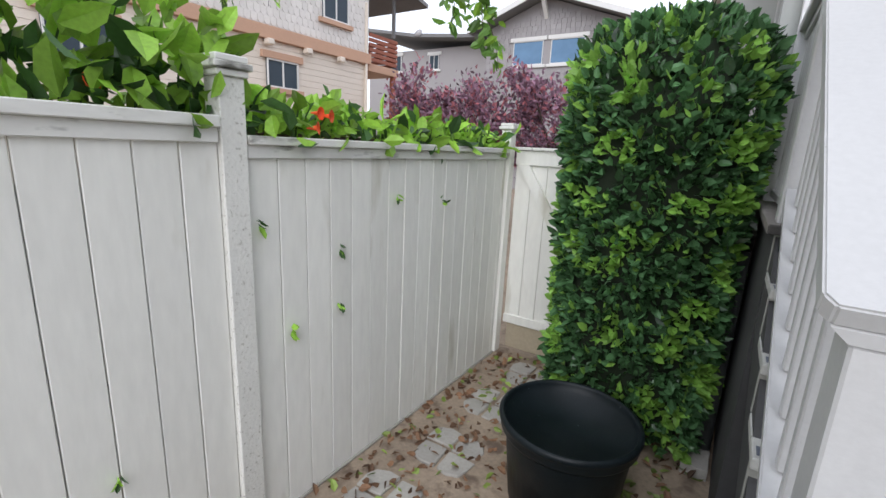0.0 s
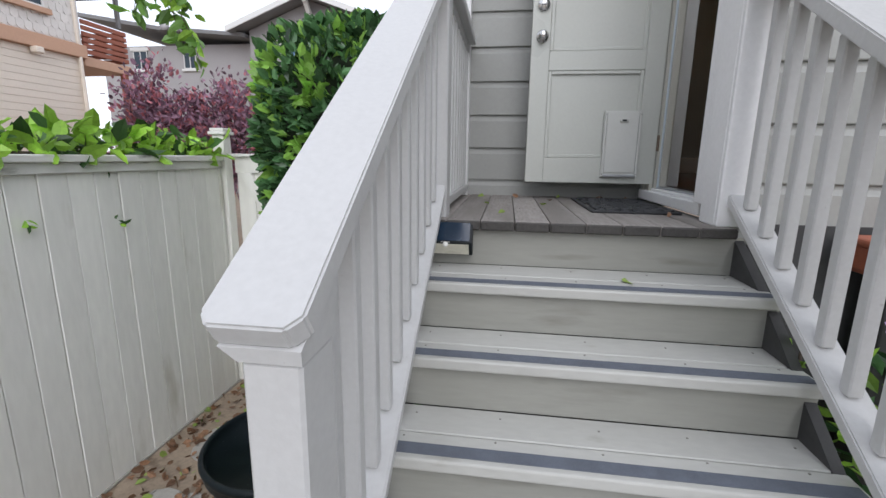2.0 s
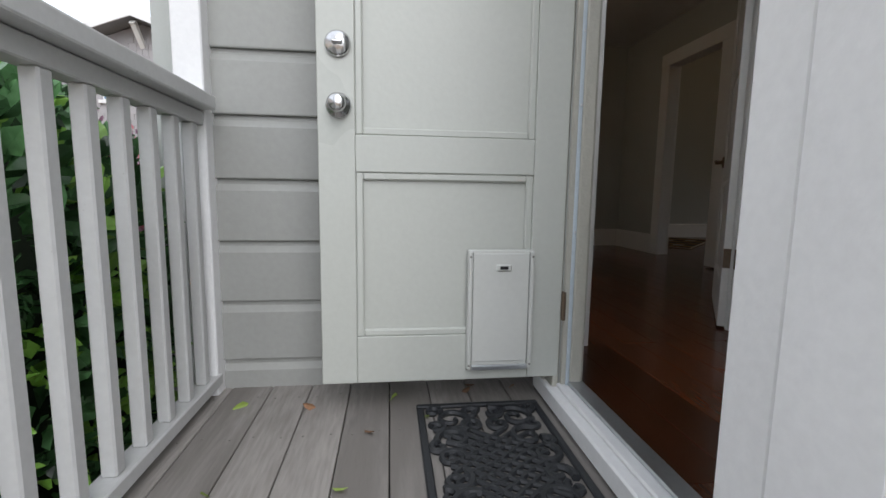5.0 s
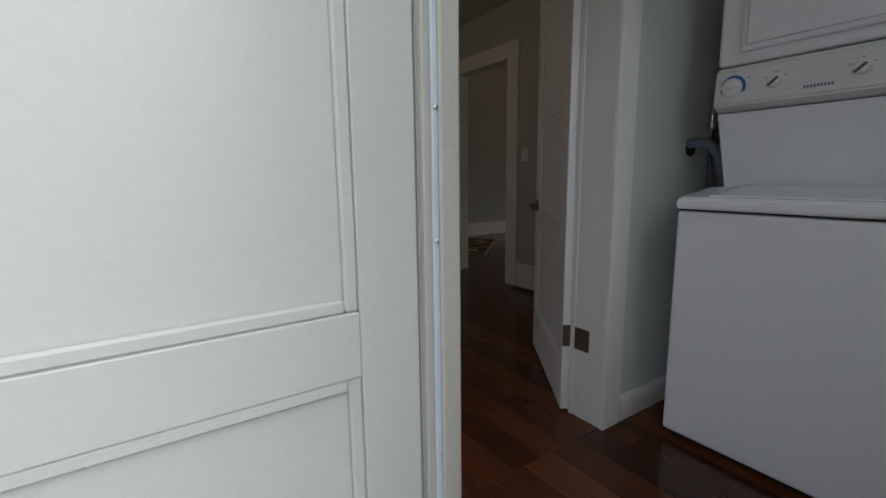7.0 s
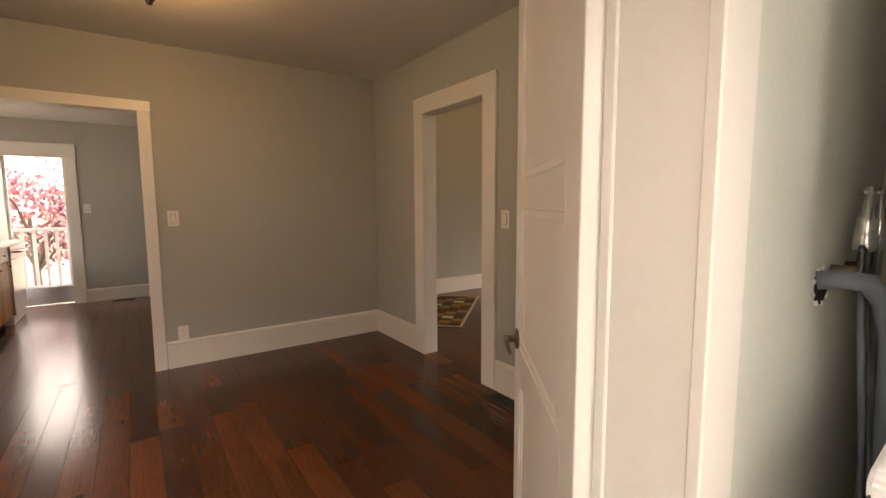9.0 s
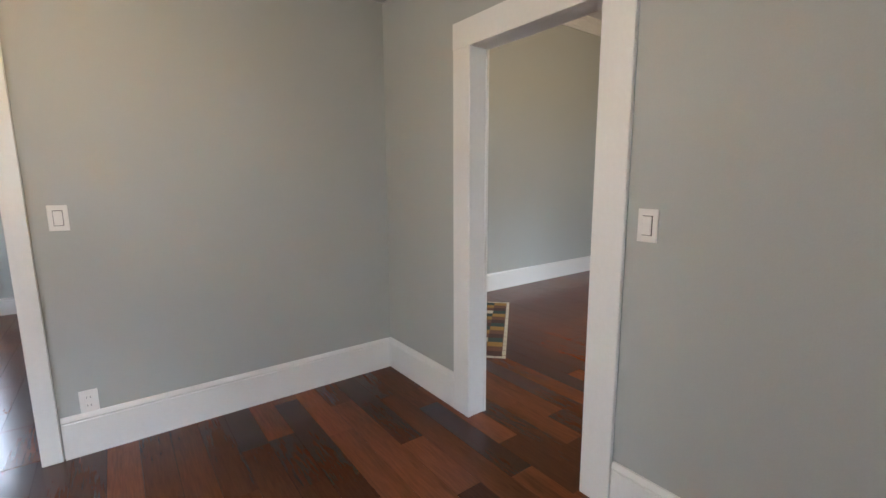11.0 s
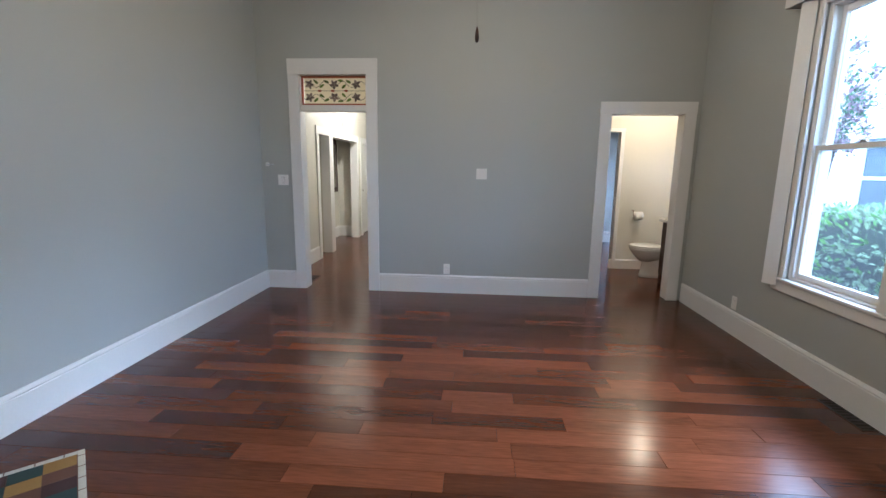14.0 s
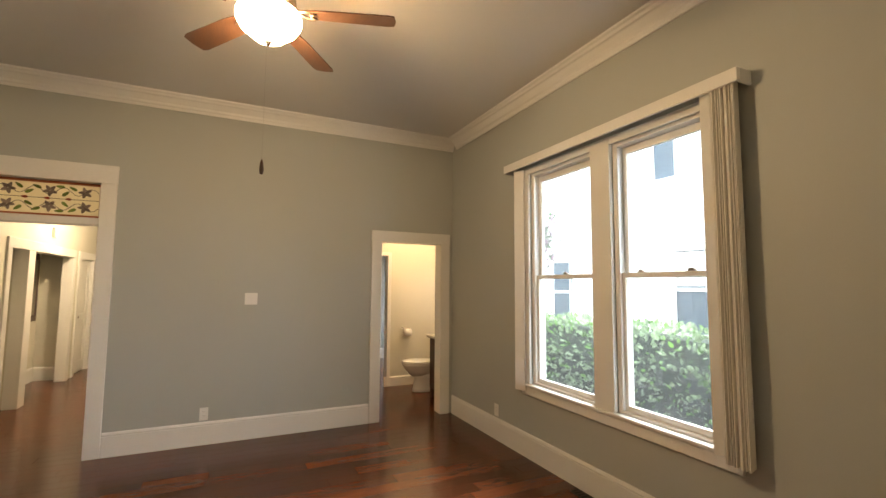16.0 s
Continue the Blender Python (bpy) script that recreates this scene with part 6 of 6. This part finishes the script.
# ---- ceiling fan ----
FX, FY = 4.65, 2.685
fan = thing("ceiling_fan", "ceiling fan with five walnut blades and a lit glass bowl", "ceiling fan", at=(FX, FY, CEIL_L))
C = (FX, FY, 0)
bm = bmesh.new()
lathe(bm, [(0, CEIL_L), (0.075, CEIL_L), (0.07, CEIL_L - 0.04), (0.02, CEIL_L - 0.06), (0.013, CEIL_L - 0.07), (0.013, CEIL_L - 0.35)], 24)
part("downrod", bm, "bronze", fan, "", True, C)
bm = bmesh.new()
lathe(bm, [(0.013, CEIL_L - 0.33), (0.08, CEIL_L - 0.345), (0.125, CEIL_L - 0.38), (0.13, CEIL_L - 0.43), (0.10, CEIL_L - 0.465), (0.055, CEIL_L - 0.475), (0.055, CEIL_L - 0.485), (0.085, CEIL_L - 0.49)], 28)
part("motor", bm, "bronze", fan, "", True, C)
bm = bmesh.new()
lathe(bm, [(0.150, 2.862), (0.157, 2.845), (0.155, 2.82), (0.135, 2.785), (0.105, 2.762), (0.075, 2.735), (0.03, 2.718), (0, 2.716)], 32)
part("glass_bowl", bm, "bowl", fan, "lit alabaster glass bowl", True, C).visible_shadow = False
bm = bmesh.new()
lathe(bm, [(0, 2.694), (0.008, 2.698), (0.012, 2.708), (0.018, 2.716), (0, 2.722)], 14)
part("finial", bm, "bronze", fan, "", True, C)
for k in range(5):
    m = Matrix.Translation((FX, FY, 2.875)) @ pose(0, 0, 0, 0, 0, 36 + 72 * k)
    bm = bmesh.new()
    prism(bm, [(0.19, -0.048), (0.28, -0.06), (0.59, -0.068), (0.62, -0.058), (0.628, 0.0), (0.62, 0.058), (0.59, 0.068), (0.28, 0.06), (0.19, 0.048)], "z", -0.003, 0.003)
    b = part("blade", bm, "wood", fan, "", False, m @ pose(0, 0, 0, 11, 0, 0))
    for q in (-1, 1):
        bm = bmesh.new()
        tube(bm, [(0.11, 0, 0.02), (0.15, q * 0.012, 0.004), (0.19, q * 0.032, -0.004), (0.225, q * 0.02, -0.009), (0.20, q * 0.006, -0.009)], 0.008, 8)
        part("blade_bracket", bm, "bronze", b, "", True, m)
pc = part("pull_chain", (lambda b: (tube(b, [(4.63, 2.693, 2.80), (4.63, 2.693, 2.115)], 0.0004, 5), b)[1])(bmesh.new()), "chrome", fan)
bm = bmesh.new()
lathe(bm, [(0, 2.04), (0.008, 2.045), (0.011, 2.065), (0.008, 2.095), (0.003, 2.115)], 12)
part("pull_knob", bm, "darkwood", pc, "dark wooden pull", True, (4.63, 2.693, 0))

# ---- hall ----
mir = thing("wall_mirror", "tall mirror in an arched dark brown wooden frame", "mirror", at=(10.92, 5.53, 0.94))
bm = bmesh.new()
prism(bm, [(10.68, 0.94), (10.68, 1.83), (10.72, 1.94), (10.82, 2.0), (11.02, 2.0), (11.12, 1.94), (11.16, 1.83), (11.16, 0.94)], "y", 5.485, 5.548)
part("frame", bm, "darkwood", mir)
M["mirror"] = mat("mirror_glass", (0.85, 0.86, 0.86), 0.03, 0.01, 5, 1, 0.0, metal=1.0)
box("glass", 10.775, 11.065, 5.4785, 5.4845, 1.03, 1.86, "mirror", mir)
hd = thing("hall_door", "white hall door with a small brass knob", "door", at=(12.05, 5.16, 0))
panel_door(hd, 11.566, 12.284, 5.13, 5.165, 0.01, 1.912, 0.10, [(0.01, 0.2), (0.9, 1.0), (1.8, 1.912)], "itrim", 0.01)
bm = bmesh.new()
bmesh.ops.create_uvsphere(bm, u_segments=12, v_segments=8, radius=0.026)
part("knob", bm, "bronze", hd, "", True, (11.63, 5.105, 0.95))
box("door_chime", 10.23, 10.31, 5.06, 5.0995, 2.15, 2.29, "plastic", label="small cream door chime box on the hall wall", category="door chime", bev=0.006)

# ---- bathroom ----
wc = thing("toilet", "white ceramic toilet with a closed lid", "toilet", at=(8.42, 0.2, 0))


def loft(name, rings, material, parent, label=""):
    bm = bmesh.new()
    rs = [[bm.verts.new((cx + rx * math.cos(2 * math.pi * k / 24), cy + ry * math.sin(2 * math.pi * k / 24), z)) for k in range(24)] for cx, cy, z, rx, ry in rings]
    for a, b in zip(rs, rs[1:]):
        for k in range(24):
            bm.faces.new((a[k], a[(k + 1) % 24], b[(k + 1) % 24], b[k]))
    bm.faces.new(rs[0][::-1])
    bm.faces.new(rs[-1])
    return part(name, bm, material, parent, label, True)


loft("pedestal", [(8.42, 0.22, 0, 0.11, 0.19), (8.42, 0.22, 0.04, 0.105, 0.18), (8.42, 0.22, 0.18, 0.095, 0.15), (8.42, 0.25, 0.26, 0.12, 0.19)], "ceramic", wc)
loft("bowl", [(8.42, 0.26, 0.22, 0.10, 0.16), (8.42, 0.28, 0.30, 0.155, 0.22), (8.42, 0.30, 0.37, 0.18, 0.25), (8.42, 0.30, 0.395, 0.185, 0.255)], "ceramic", wc)
loft("seat", [(8.42, 0.30, 0.397, 0.19, 0.26), (8.42, 0.30, 0.415, 0.19, 0.26)], "ceramic", wc)
loft("lid", [(8.42, 0.30, 0.417, 0.188, 0.258), (8.42, 0.30, 0.435, 0.185, 0.255), (8.42, 0.30, 0.442, 0.15, 0.22)], "ceramic", wc)
tk = box("tank", 8.20, 8.64, -0.17, 0.02, 0.40, 0.74, "ceramic", wc, 0.02, seg=2)
box("tank_lid", 8.19, 8.65, -0.18, 0.03, 0.7405, 0.775, "ceramic", tk, 0.01)
tp = thing("toilet_paper_holder", "white toilet roll on a small metal holder", "toilet paper", at=(8.85, 0.35, 0.80))
bm = bmesh.new()
tube(bm, [(8.80, 0.29, 0.80), (8.80, 0.40, 0.80)], 0.055, 20)
part("roll", bm, "paper", tp, "", True)
bm = bmesh.new()
tube(bm, [(8.869, 0.415, 0.87), (8.80, 0.415, 0.87), (8.80, 0.415, 0.80), (8.80, 0.28, 0.80)], 0.007, 8)
part("arm", bm, "bronze", tp, "", True)
vn = thing("bath_vanity", "dark wood bathroom vanity with a white top", "vanity", at=(7.8, 0.0, 0))
box("body", 7.55, 8.05, -0.45, 0.30, 0.12, 0.80, "darkwood", vn, 0.006)
box("door", 8.0505, 8.065, -0.43, 0.28, 0.16, 0.76, "darkwood", vn, 0.004)
for y in (-0.42, 0.27):
    for x in (7.58, 8.02):
        box("leg", x - 0.025, x + 0.025, y - 0.025, y + 0.025, 0, 0.1195, "darkwood", vn)
box("top", 7.52, 8.09, -0.48, 0.335, 0.8005, 0.84, "ceramic", vn, 0.008)

# ---- the neighbour's cream house beyond the fence ----
AX = -10.0
ha = thing("neighbour_house", "cream two-storey house with tan trim and scalloped shingles", "house", at=(-14, 1, GROUND))
box("wall", AX - 8, AX, -14, 6.12, GROUND, 2.14, "peach", ha, 0.01)
box("upper_wall", AX - 7.95, AX + 0.05, -14, 6.14, 2.40, 6.2, "shingle", ha, 0.01)
box("band", AX - 8.0, AX + 0.12, -14.05, 6.18, 2.14, 2.40, "tan", ha, 0.01)
for k in range(14):
    z = GROUND + 1.9 + k * 0.135
    if z < 2.1:
        box("clapboard", AX, AX + 0.018, -8, 6.12, z, z + 0.13, "peach", ha, 0.004)
for k in range(12):
    box("corbel", AX + 0.05, AX + 0.22, -6 + k * 1.0, -5.84 + k * 1.0, 2.02, 2.14, "peach", ha, 0.02)
bm = bmesh.new()
sr = random.Random(4)
for i in range(14):
    z = 2.42 + i * 0.165
    n = int(9.0 / 0.15)
    for k in range(n):
        y = -2.9 + k * 0.15 + (0.075 if i % 2 else 0)
        o = 0.065 + sr.uniform(-0.004, 0.004)
        prism(bm, [(y - 0.072, z + 0.17), (y - 0.072, z + 0.05), (y - 0.04, z + 0.012), (y, z), (y + 0.04, z + 0.012), (y + 0.072, z + 0.05), (y + 0.072, z + 0.17)], "x", AX + 0.05, AX + o)
tagged(part("shingles", bm, "shingle", ha), "", "", "", "stuff")


def far_window(parent, axis, face, out, u0, u1, z0, z1, frame_mat, pane_mat="pane", bars=1, trim=0.10, head=0.14):
    def b(nm, ua, ub, za, zb, d0, d1, m, par):
        a, c3 = sorted((face + out * d0, face + out * d1))
        return box(nm, a, c3, ua, ub, za, zb, m, par, 0.004) if axis == "x" else box(nm, ua, ub, a, c3, za, zb, m, par, 0.004)
    w = b("window", u0, u1, z0, z1, 0.0, 0.03, pane_mat, parent)
    b("sill", u0 - trim * 1.2, u1 + trim * 1.2, z0 - trim, z0, 0.0, 0.09, frame_mat, w)
    b("head", u0 - trim * 1.2, u1 + trim * 1.2, z1, z1 + head, 0.0, 0.08, frame_mat, w)
    for ua, ub in ((u0, u0 + 0.035), (u1 - 0.035, u1)):
        b("frame", ua, ub, z0, z1, 0.03, 0.06, "itrim", w)
    b("frame", u0 + 0.035, u1 - 0.035, z1 - 0.035, z1, 0.03, 0.06, "itrim", w)
    b("frame", u0 + 0.035, u1 - 0.035, z0, z0 + 0.035, 0.03, 0.06, "itrim", w)
    for k in range(bars):
        u = u0 + (k + 1) * (u1 - u0) / (bars + 1)
        b("glazing_bar", u - 0.018, u + 0.018, z0 + 0.035, z1 - 0.035, 0.03, 0.055, "itrim", w)
    return w


far_window(ha, "x", AX + 0.02, 1, 3.05, 3.85, 1.20, 1.78, "tan")
far_window(ha, "x", AX + 0.07, 1, 4.56, 5.36, 2.90, 3.9, "tan")
far_window(ha, "x", AX + 0.02, 1, -0.6, 0.3, 1.0, 1.78, "tan")
far_window(ha, "x", AX + 0.07, 1, 0.9, 1.8, 2.95, 3.9, "tan")
box("downpipe", AX + 0.05, AX + 0.12, 5.98, 6.05, GROUND, 3.6, "peach", ha, 0.02)
bm = bmesh.new()
prism(bm, [(AX - 8.6, 6.2), (AX - 4, 8.2), (AX + 0.75, 6.05), (AX + 0.75, 6.2), (AX - 4, 8.35), (AX - 8.6, 6.35)], "y", -14.4, 6.7)
part("roof", bm, "roof", ha)
bal = box("balcony", AX - 3, AX + 0.03, 6.16, 7.4, 2.0, 2.2, "tan", ha, 0.01)
for k in range(6):
    box("rail_board", AX - 0.01, AX + 0.03, 6.2, 7.35, 2.26 + k * 0.12, 2.35 + k * 0.12, "redwood", bal, 0.005)
    box("rail_board", AX - 3, AX - 0.02, 7.33, 7.37, 2.26 + k * 0.12, 2.35 + k * 0.12, "redwood", bal, 0.005)
box("balcony_post", AX - 0.12, AX + 0.0, 7.2, 7.32, GROUND, 1.9995, "redwood", bal)
box("balcony_post", AX - 0.10, AX - 0.02, 7.22, 7.30, 3.02, 4.2, "roof", bal)
bm = bmesh.new()
prism(bm, [(6.15, 4.35), (8.1, 3.95), (8.1, 4.05), (6.15, 4.45)], "x", AX - 3, AX + 0.5)
part("balcony_roof", bm, "roof", bal)

# ---- the grey gabled house ----
BY = 16.0
hb = thing("neighbour_house", "grey shingled house with a white-trimmed gable", "house", at=(-11, 19, GROUND))
bm = bmesh.new()
prism(bm, [(-11.9, GROUND), (-11.9, 5.3), (-9.1, 6.35), (-6.0, 5.25), (-6.0, GROUND)], "y", BY, BY + 8)
part("wall", bm, "greyhouse", hb)
bm = bmesh.new()
prism(bm, [(-12.5, 5.28), (-9.1, 6.55), (-5.4, 5.24), (-5.4, 5.10), (-9.1, 6.38), (-12.5, 5.12)], "y", BY - 0.7, BY + 8.2)
part("roof", bm, "roof", hb)
bm = bmesh.new()
prism(bm, [(-12.52, 5.30), (-9.1, 6.58), (-5.38, 5.26), (-5.38, 5.06), (-9.1, 6.37), (-12.52, 5.09)], "y", BY - 0.76, BY - 0.705)
part("fascia", bm, "itrim", hb)
bm = bmesh.new()
prism(bm, [(BY - 0.7, 6.15), (BY - 0.6, 6.15), (BY - 0.02, 5.5), (BY - 0.02, 5.75), (BY - 0.5, 6.3)], "x", -9.18, -9.02)
part("bracket", bm, "itrim", hb)
for u0, u1 in ((-10.5, -9.12), (-8.78, -7.35)):
    far_window(hb, "y", BY, -1, u0, u1, 3.75, 4.72, "itrim", "pane_blue", 0, 0.12, 0.16)
bm = bmesh.new()
sr = random.Random(9)
for i in range(17):
    z = 2.5 + i * 0.2
    k = 0
    x = -11.85
    while x < -6.1:
        w = sr.uniform(0.16, 0.26)
        lim = 6.3 - abs(x + 9.0) * 0.36
        glazed = 3.4 < z < 4.9 and (-10.75 < x < -8.9 or -9.1 < x < -7.15)
        if z < lim - 0.35 and not glazed:
            cube(bm, x, x + w - 0.012, BY - 0.03 - sr.uniform(0, 0.012), BY, z, z + 0.195)
        x += w
tagged(part("shingles", bm, "greyhouse", hb), "", "", "", "stuff")
box("wing_wall", -19.5, -11.9, BY + 0.5, BY + 8, GROUND, 4.9, "greyhouse", hb, 0.01)
bm = bmesh.new()
prism(bm, [(-20, 6.05), (-15.9, 5.35), (-12.0, 5.0), (-12.0, 5.15), (-15.9, 5.5), (-20, 6.2)], "y", BY - 0.3, BY + 8)
part("wing_roof", bm, "roof", hb)
far_window(hb, "y", BY + 0.5, -1, -17.9, -17.2, 3.9, 4.7, "itrim", "pane", 1)
far_window(hb, "y", BY + 0.5, -1, -15.4, -14.8, 3.9, 4.6, "itrim", "pane", 1)
bm = bmesh.new()
lathe(bm, [(0.0, 0), (0.16, 0.02), (0.22, 0.10), (0.0, 0.13)], 14)
part("satellite_dish", bm, "greyhouse", hb, "", True, pose(-15.6, BY - 0.2, 5.45, 60))


# ---- plum trees, hanging branches ----
def tree(name, label, x, y, foot, mid, r, n, size, mats, trunk=0.08, limbs=7, category="tree"):
    """A tapered trunk with limbs and a crown of many leaves gathered on clumps."""
    t = thing(name, label, category, at=(x, y, foot))
    bm = bmesh.new()
    tube(bm, [(x, y, foot), (x + 0.05, y, (foot + mid) / 2), (x, y + 0.05, mid)], [trunk, trunk * 0.8, trunk * 0.4], 10)
    part("trunk", bm, "bark", t)
    clumps = []
    for _ in range(max(18, n // 90)):
        d = Vector((rng.gauss(0, 1), rng.gauss(0, 1), rng.gauss(0, 1))).normalized()
        q = 0.35 + 0.62 * rng.random()
        clumps.append(Vector((x + d.x * r[0] * q, y + d.y * r[1] * q, mid + d.z * r[2] * q)))
    for c3 in clumps[:limbs * 2]:
        bm = bmesh.new()
        s = Vector((x, y, foot + (mid - foot) * rng.uniform(0.5, 0.9)))
        tube(bm, [s, s.lerp(c3, 0.5) + Vector((0, 0, 0.1)), c3], [trunk * 0.4, trunk * 0.25, trunk * 0.08], 6)
        part("limb", bm, "bark", t)
    pts, outs = [], []
    for _ in range(n):
        c3 = rng.choice(clumps)
        d = Vector((rng.gauss(0, 1), rng.gauss(0, 1), rng.gauss(0, 1)))
        p3 = c3 + d * 0.16 * min(r)
        pts.append(p3)
        outs.append((p3 - Vector((x, y, mid)) + Vector((0, 0, 0.3))).normalized())
    part("crown", leaf_mesh("crown", pts, size, mats, rng, 0, 0.5, 1.2, outs), "", t)
    return t


PL = [("plum", 0.78), ("plum_new", 0.22)]
tree("garden_tree", "purple-leaved plum tree behind the fence", -8.3, 6.2, GROUND, 0.55, (1.3, 1.0, 1.35), 4200, 0.12, PL)
tree("garden_tree", "purple-leaved plum tree behind the fence", -6.6, 6.4, GROUND, 0.65, (1.4, 1.0, 1.5), 4600, 0.12, PL)
tree("garden_tree", "purple-leaved plum tree behind the fence", -4.9, 6.6, GROUND, 0.45, (1.3, 1.0, 1.45), 4200, 0.12, PL)
tree("garden_tree", "red-purple plum tree beyond the kitchen balcony", -1.2, 11.2, GROUND, 1.05, (1.5, 1.0, 1.25), 4200, 0.10, [("plum_new", 0.6), ("plum", 0.4)])
bh = hedge("low_hedge", -2.8, 1.2, 10.3, 11.0, GROUND, -0.35, 1500, 0.10, "low clipped green hedge below the balcony", [("tree", 0.8), ("hedge", 0.2)])

hb2 = thing("overhanging_branch", "green leafy branch hanging in from a tree above", "branch", at=(-3.9, 0.6, 1.8))
pts = []
for a, b in (((-3.6, 0.5, 2.1), (-3.72, 0.5, 1.18)), ((-3.55, 0.5, 2.0), (-3.2, 0.5, 0.80)), ((-3.5, 0.5, 1.9), (-3.35, 0.5, 1.0))):
    bm = bmesh.new()
    p0, p1 = Vector(a), Vector(b)
    line = [p0.lerp(p1, k / 6) + Vector((rng.uniform(-0.02, 0.02), rng.uniform(-0.02, 0.02), 0)) for k in range(7)]
    tube(bm, line, [0.010 - 0.0014 * k for k in range(7)], 6)
    part("twig", bm, "bark", hb2)
    pts += [p0.lerp(p1, rng.random()) + Vector((rng.gauss(0, 0.06), rng.gauss(0, 0.06), 0)) for _ in range(46)]
for a, b in (((-6.2, 0.5, 2.3), (-6.3, 0.5, 1.66)), ((-6.9, 0.5, 2.3), (-7.1, 0.5, 1.8)), ((-5.0, 0.5, 2.2), (-5.1, 0.5, 1.72)), ((-4.4, 0.5, 2.2), (-4.2, 0.5, 1.6))):
    p0, p1 = Vector(a), Vector(b)
    bm = bmesh.new()
    tube(bm, [p0, p1], [0.008, 0.003], 6)
    part("twig", bm, "bark", hb2)
    pts += [p0.lerp(p1, rng.random()) + Vector((rng.gauss(0, 0.1), rng.gauss(0, 0.06), 0)) for _ in range(24)]
bm = bmesh.new()
tube(bm, [(-2.9, 0.5, 2.9), (-3.6, 0.5, 2.15), (-5.2, 0.5, 2.35), (-7.2, 0.5, 2.6)], [0.03, 0.025, 0.02, 0.01], 8)
part("bough", bm, "bark", hb2)
part("leaves", leaf_mesh("leaves", pts, 0.12, [("tree", 0.75), ("vine", 0.25)], rng, 1.2, 0.5), "", hb2)

# ---- outside the living room window ----
hc = thing("neighbour_house", "white clapboard house with dark windows and blinds", "house", at=(9, -10, GROUND))
CY = -7.0
box("wall", 7.7, 24, CY - 8, CY, GROUND, 6.2, "whitehouse", hc, 0.01)
for k in range(39):
    z = GROUND + 1.0 + k * 0.17
    box("clapboard", 7.7, 22.0, CY, CY + 0.016, z, z + 0.162, "whitehouse", hc, 0.004)
far_window(hc, "y", CY + 0.017, 1, 9.57, 10.22, 4.22, 5.4, "whitehouse", "pane", 0)
far_window(hc, "y", CY + 0.017, 1, 8.0, 8.74, 4.3, 5.5, "whitehouse", "pane", 0)
w3 = far_window(hc, "y", CY + 0.017, 1, 8.05, 9.72, 0.40, 2.42, "whitehouse", "pane", 0)
for k in range(12):
    box("blind_slat", 8.09, 9.68, CY + 0.05, CY + 0.062, 1.55 + k * 0.068, 1.60 + k * 0.068, "blind", w3, 0.003)
box("meeting_rail", 8.085, 9.685, CY + 0.047, CY + 0.085, 1.42, 1.50, "itrim", w3)
w4 = far_window(hc, "y", CY + 0.017, 1, 13.4, 14.25, 0.30, 2.33, "whitehouse", "pane", 0)
box("meeting_rail", 13.44, 14.21, CY + 0.047, CY + 0.085, 1.30, 1.38, "itrim", w4)
bm = bmesh.new()
prism(bm, [(CY + 0.5, 6.2), (CY - 4, 7.6), (CY - 8.5, 6.2), (CY - 8.5, 6.32), (CY - 4, 7.75), (CY + 0.5, 6.32)], "x", 7.4, 24.5)
part("roof", bm, "roof", hc)
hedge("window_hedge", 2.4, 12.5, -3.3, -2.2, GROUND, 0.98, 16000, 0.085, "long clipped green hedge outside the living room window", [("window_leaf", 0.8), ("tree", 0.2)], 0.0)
# Stands for a dark bluish conifer, built with plum and hedge leaves.
tree("garden_tree", "dark conifer beside the white house, with a broad-leaf crown", 12.55, -4.8, GROUND, 2.7, (0.6, 0.6, 1.6), 3200, 0.09, [("plum", 0.6), ("hedge", 0.4)])

# ---- plank floors, last ----
plank_floor("floor_laundry", 0.076, 1.98, -0.80, 0.37, "red-brown mahogany plank floor of the laundry")
plank_floor("floor_dining", -1.15, 2.42, 0.371, 4.06, "red-brown mahogany plank floor of the dining room")
plank_floor("floor_living", 2.42, 7.33, 0.36, 5.13, "red-brown mahogany plank floor of the living room")
plank_floor("floor_kitchen", -1.9, 1.05, 4.061, 7.48, "glossy red-brown plank floor of the kitchen")
plank_floor("floor_hall", 7.331, 13.2, 3.78, 7.0, "red-brown plank floor of the hall")
plank_floor("floor_bath", 7.3315, 11.4, -0.9, 3.66, "red-brown plank floor of the bathroom", False)
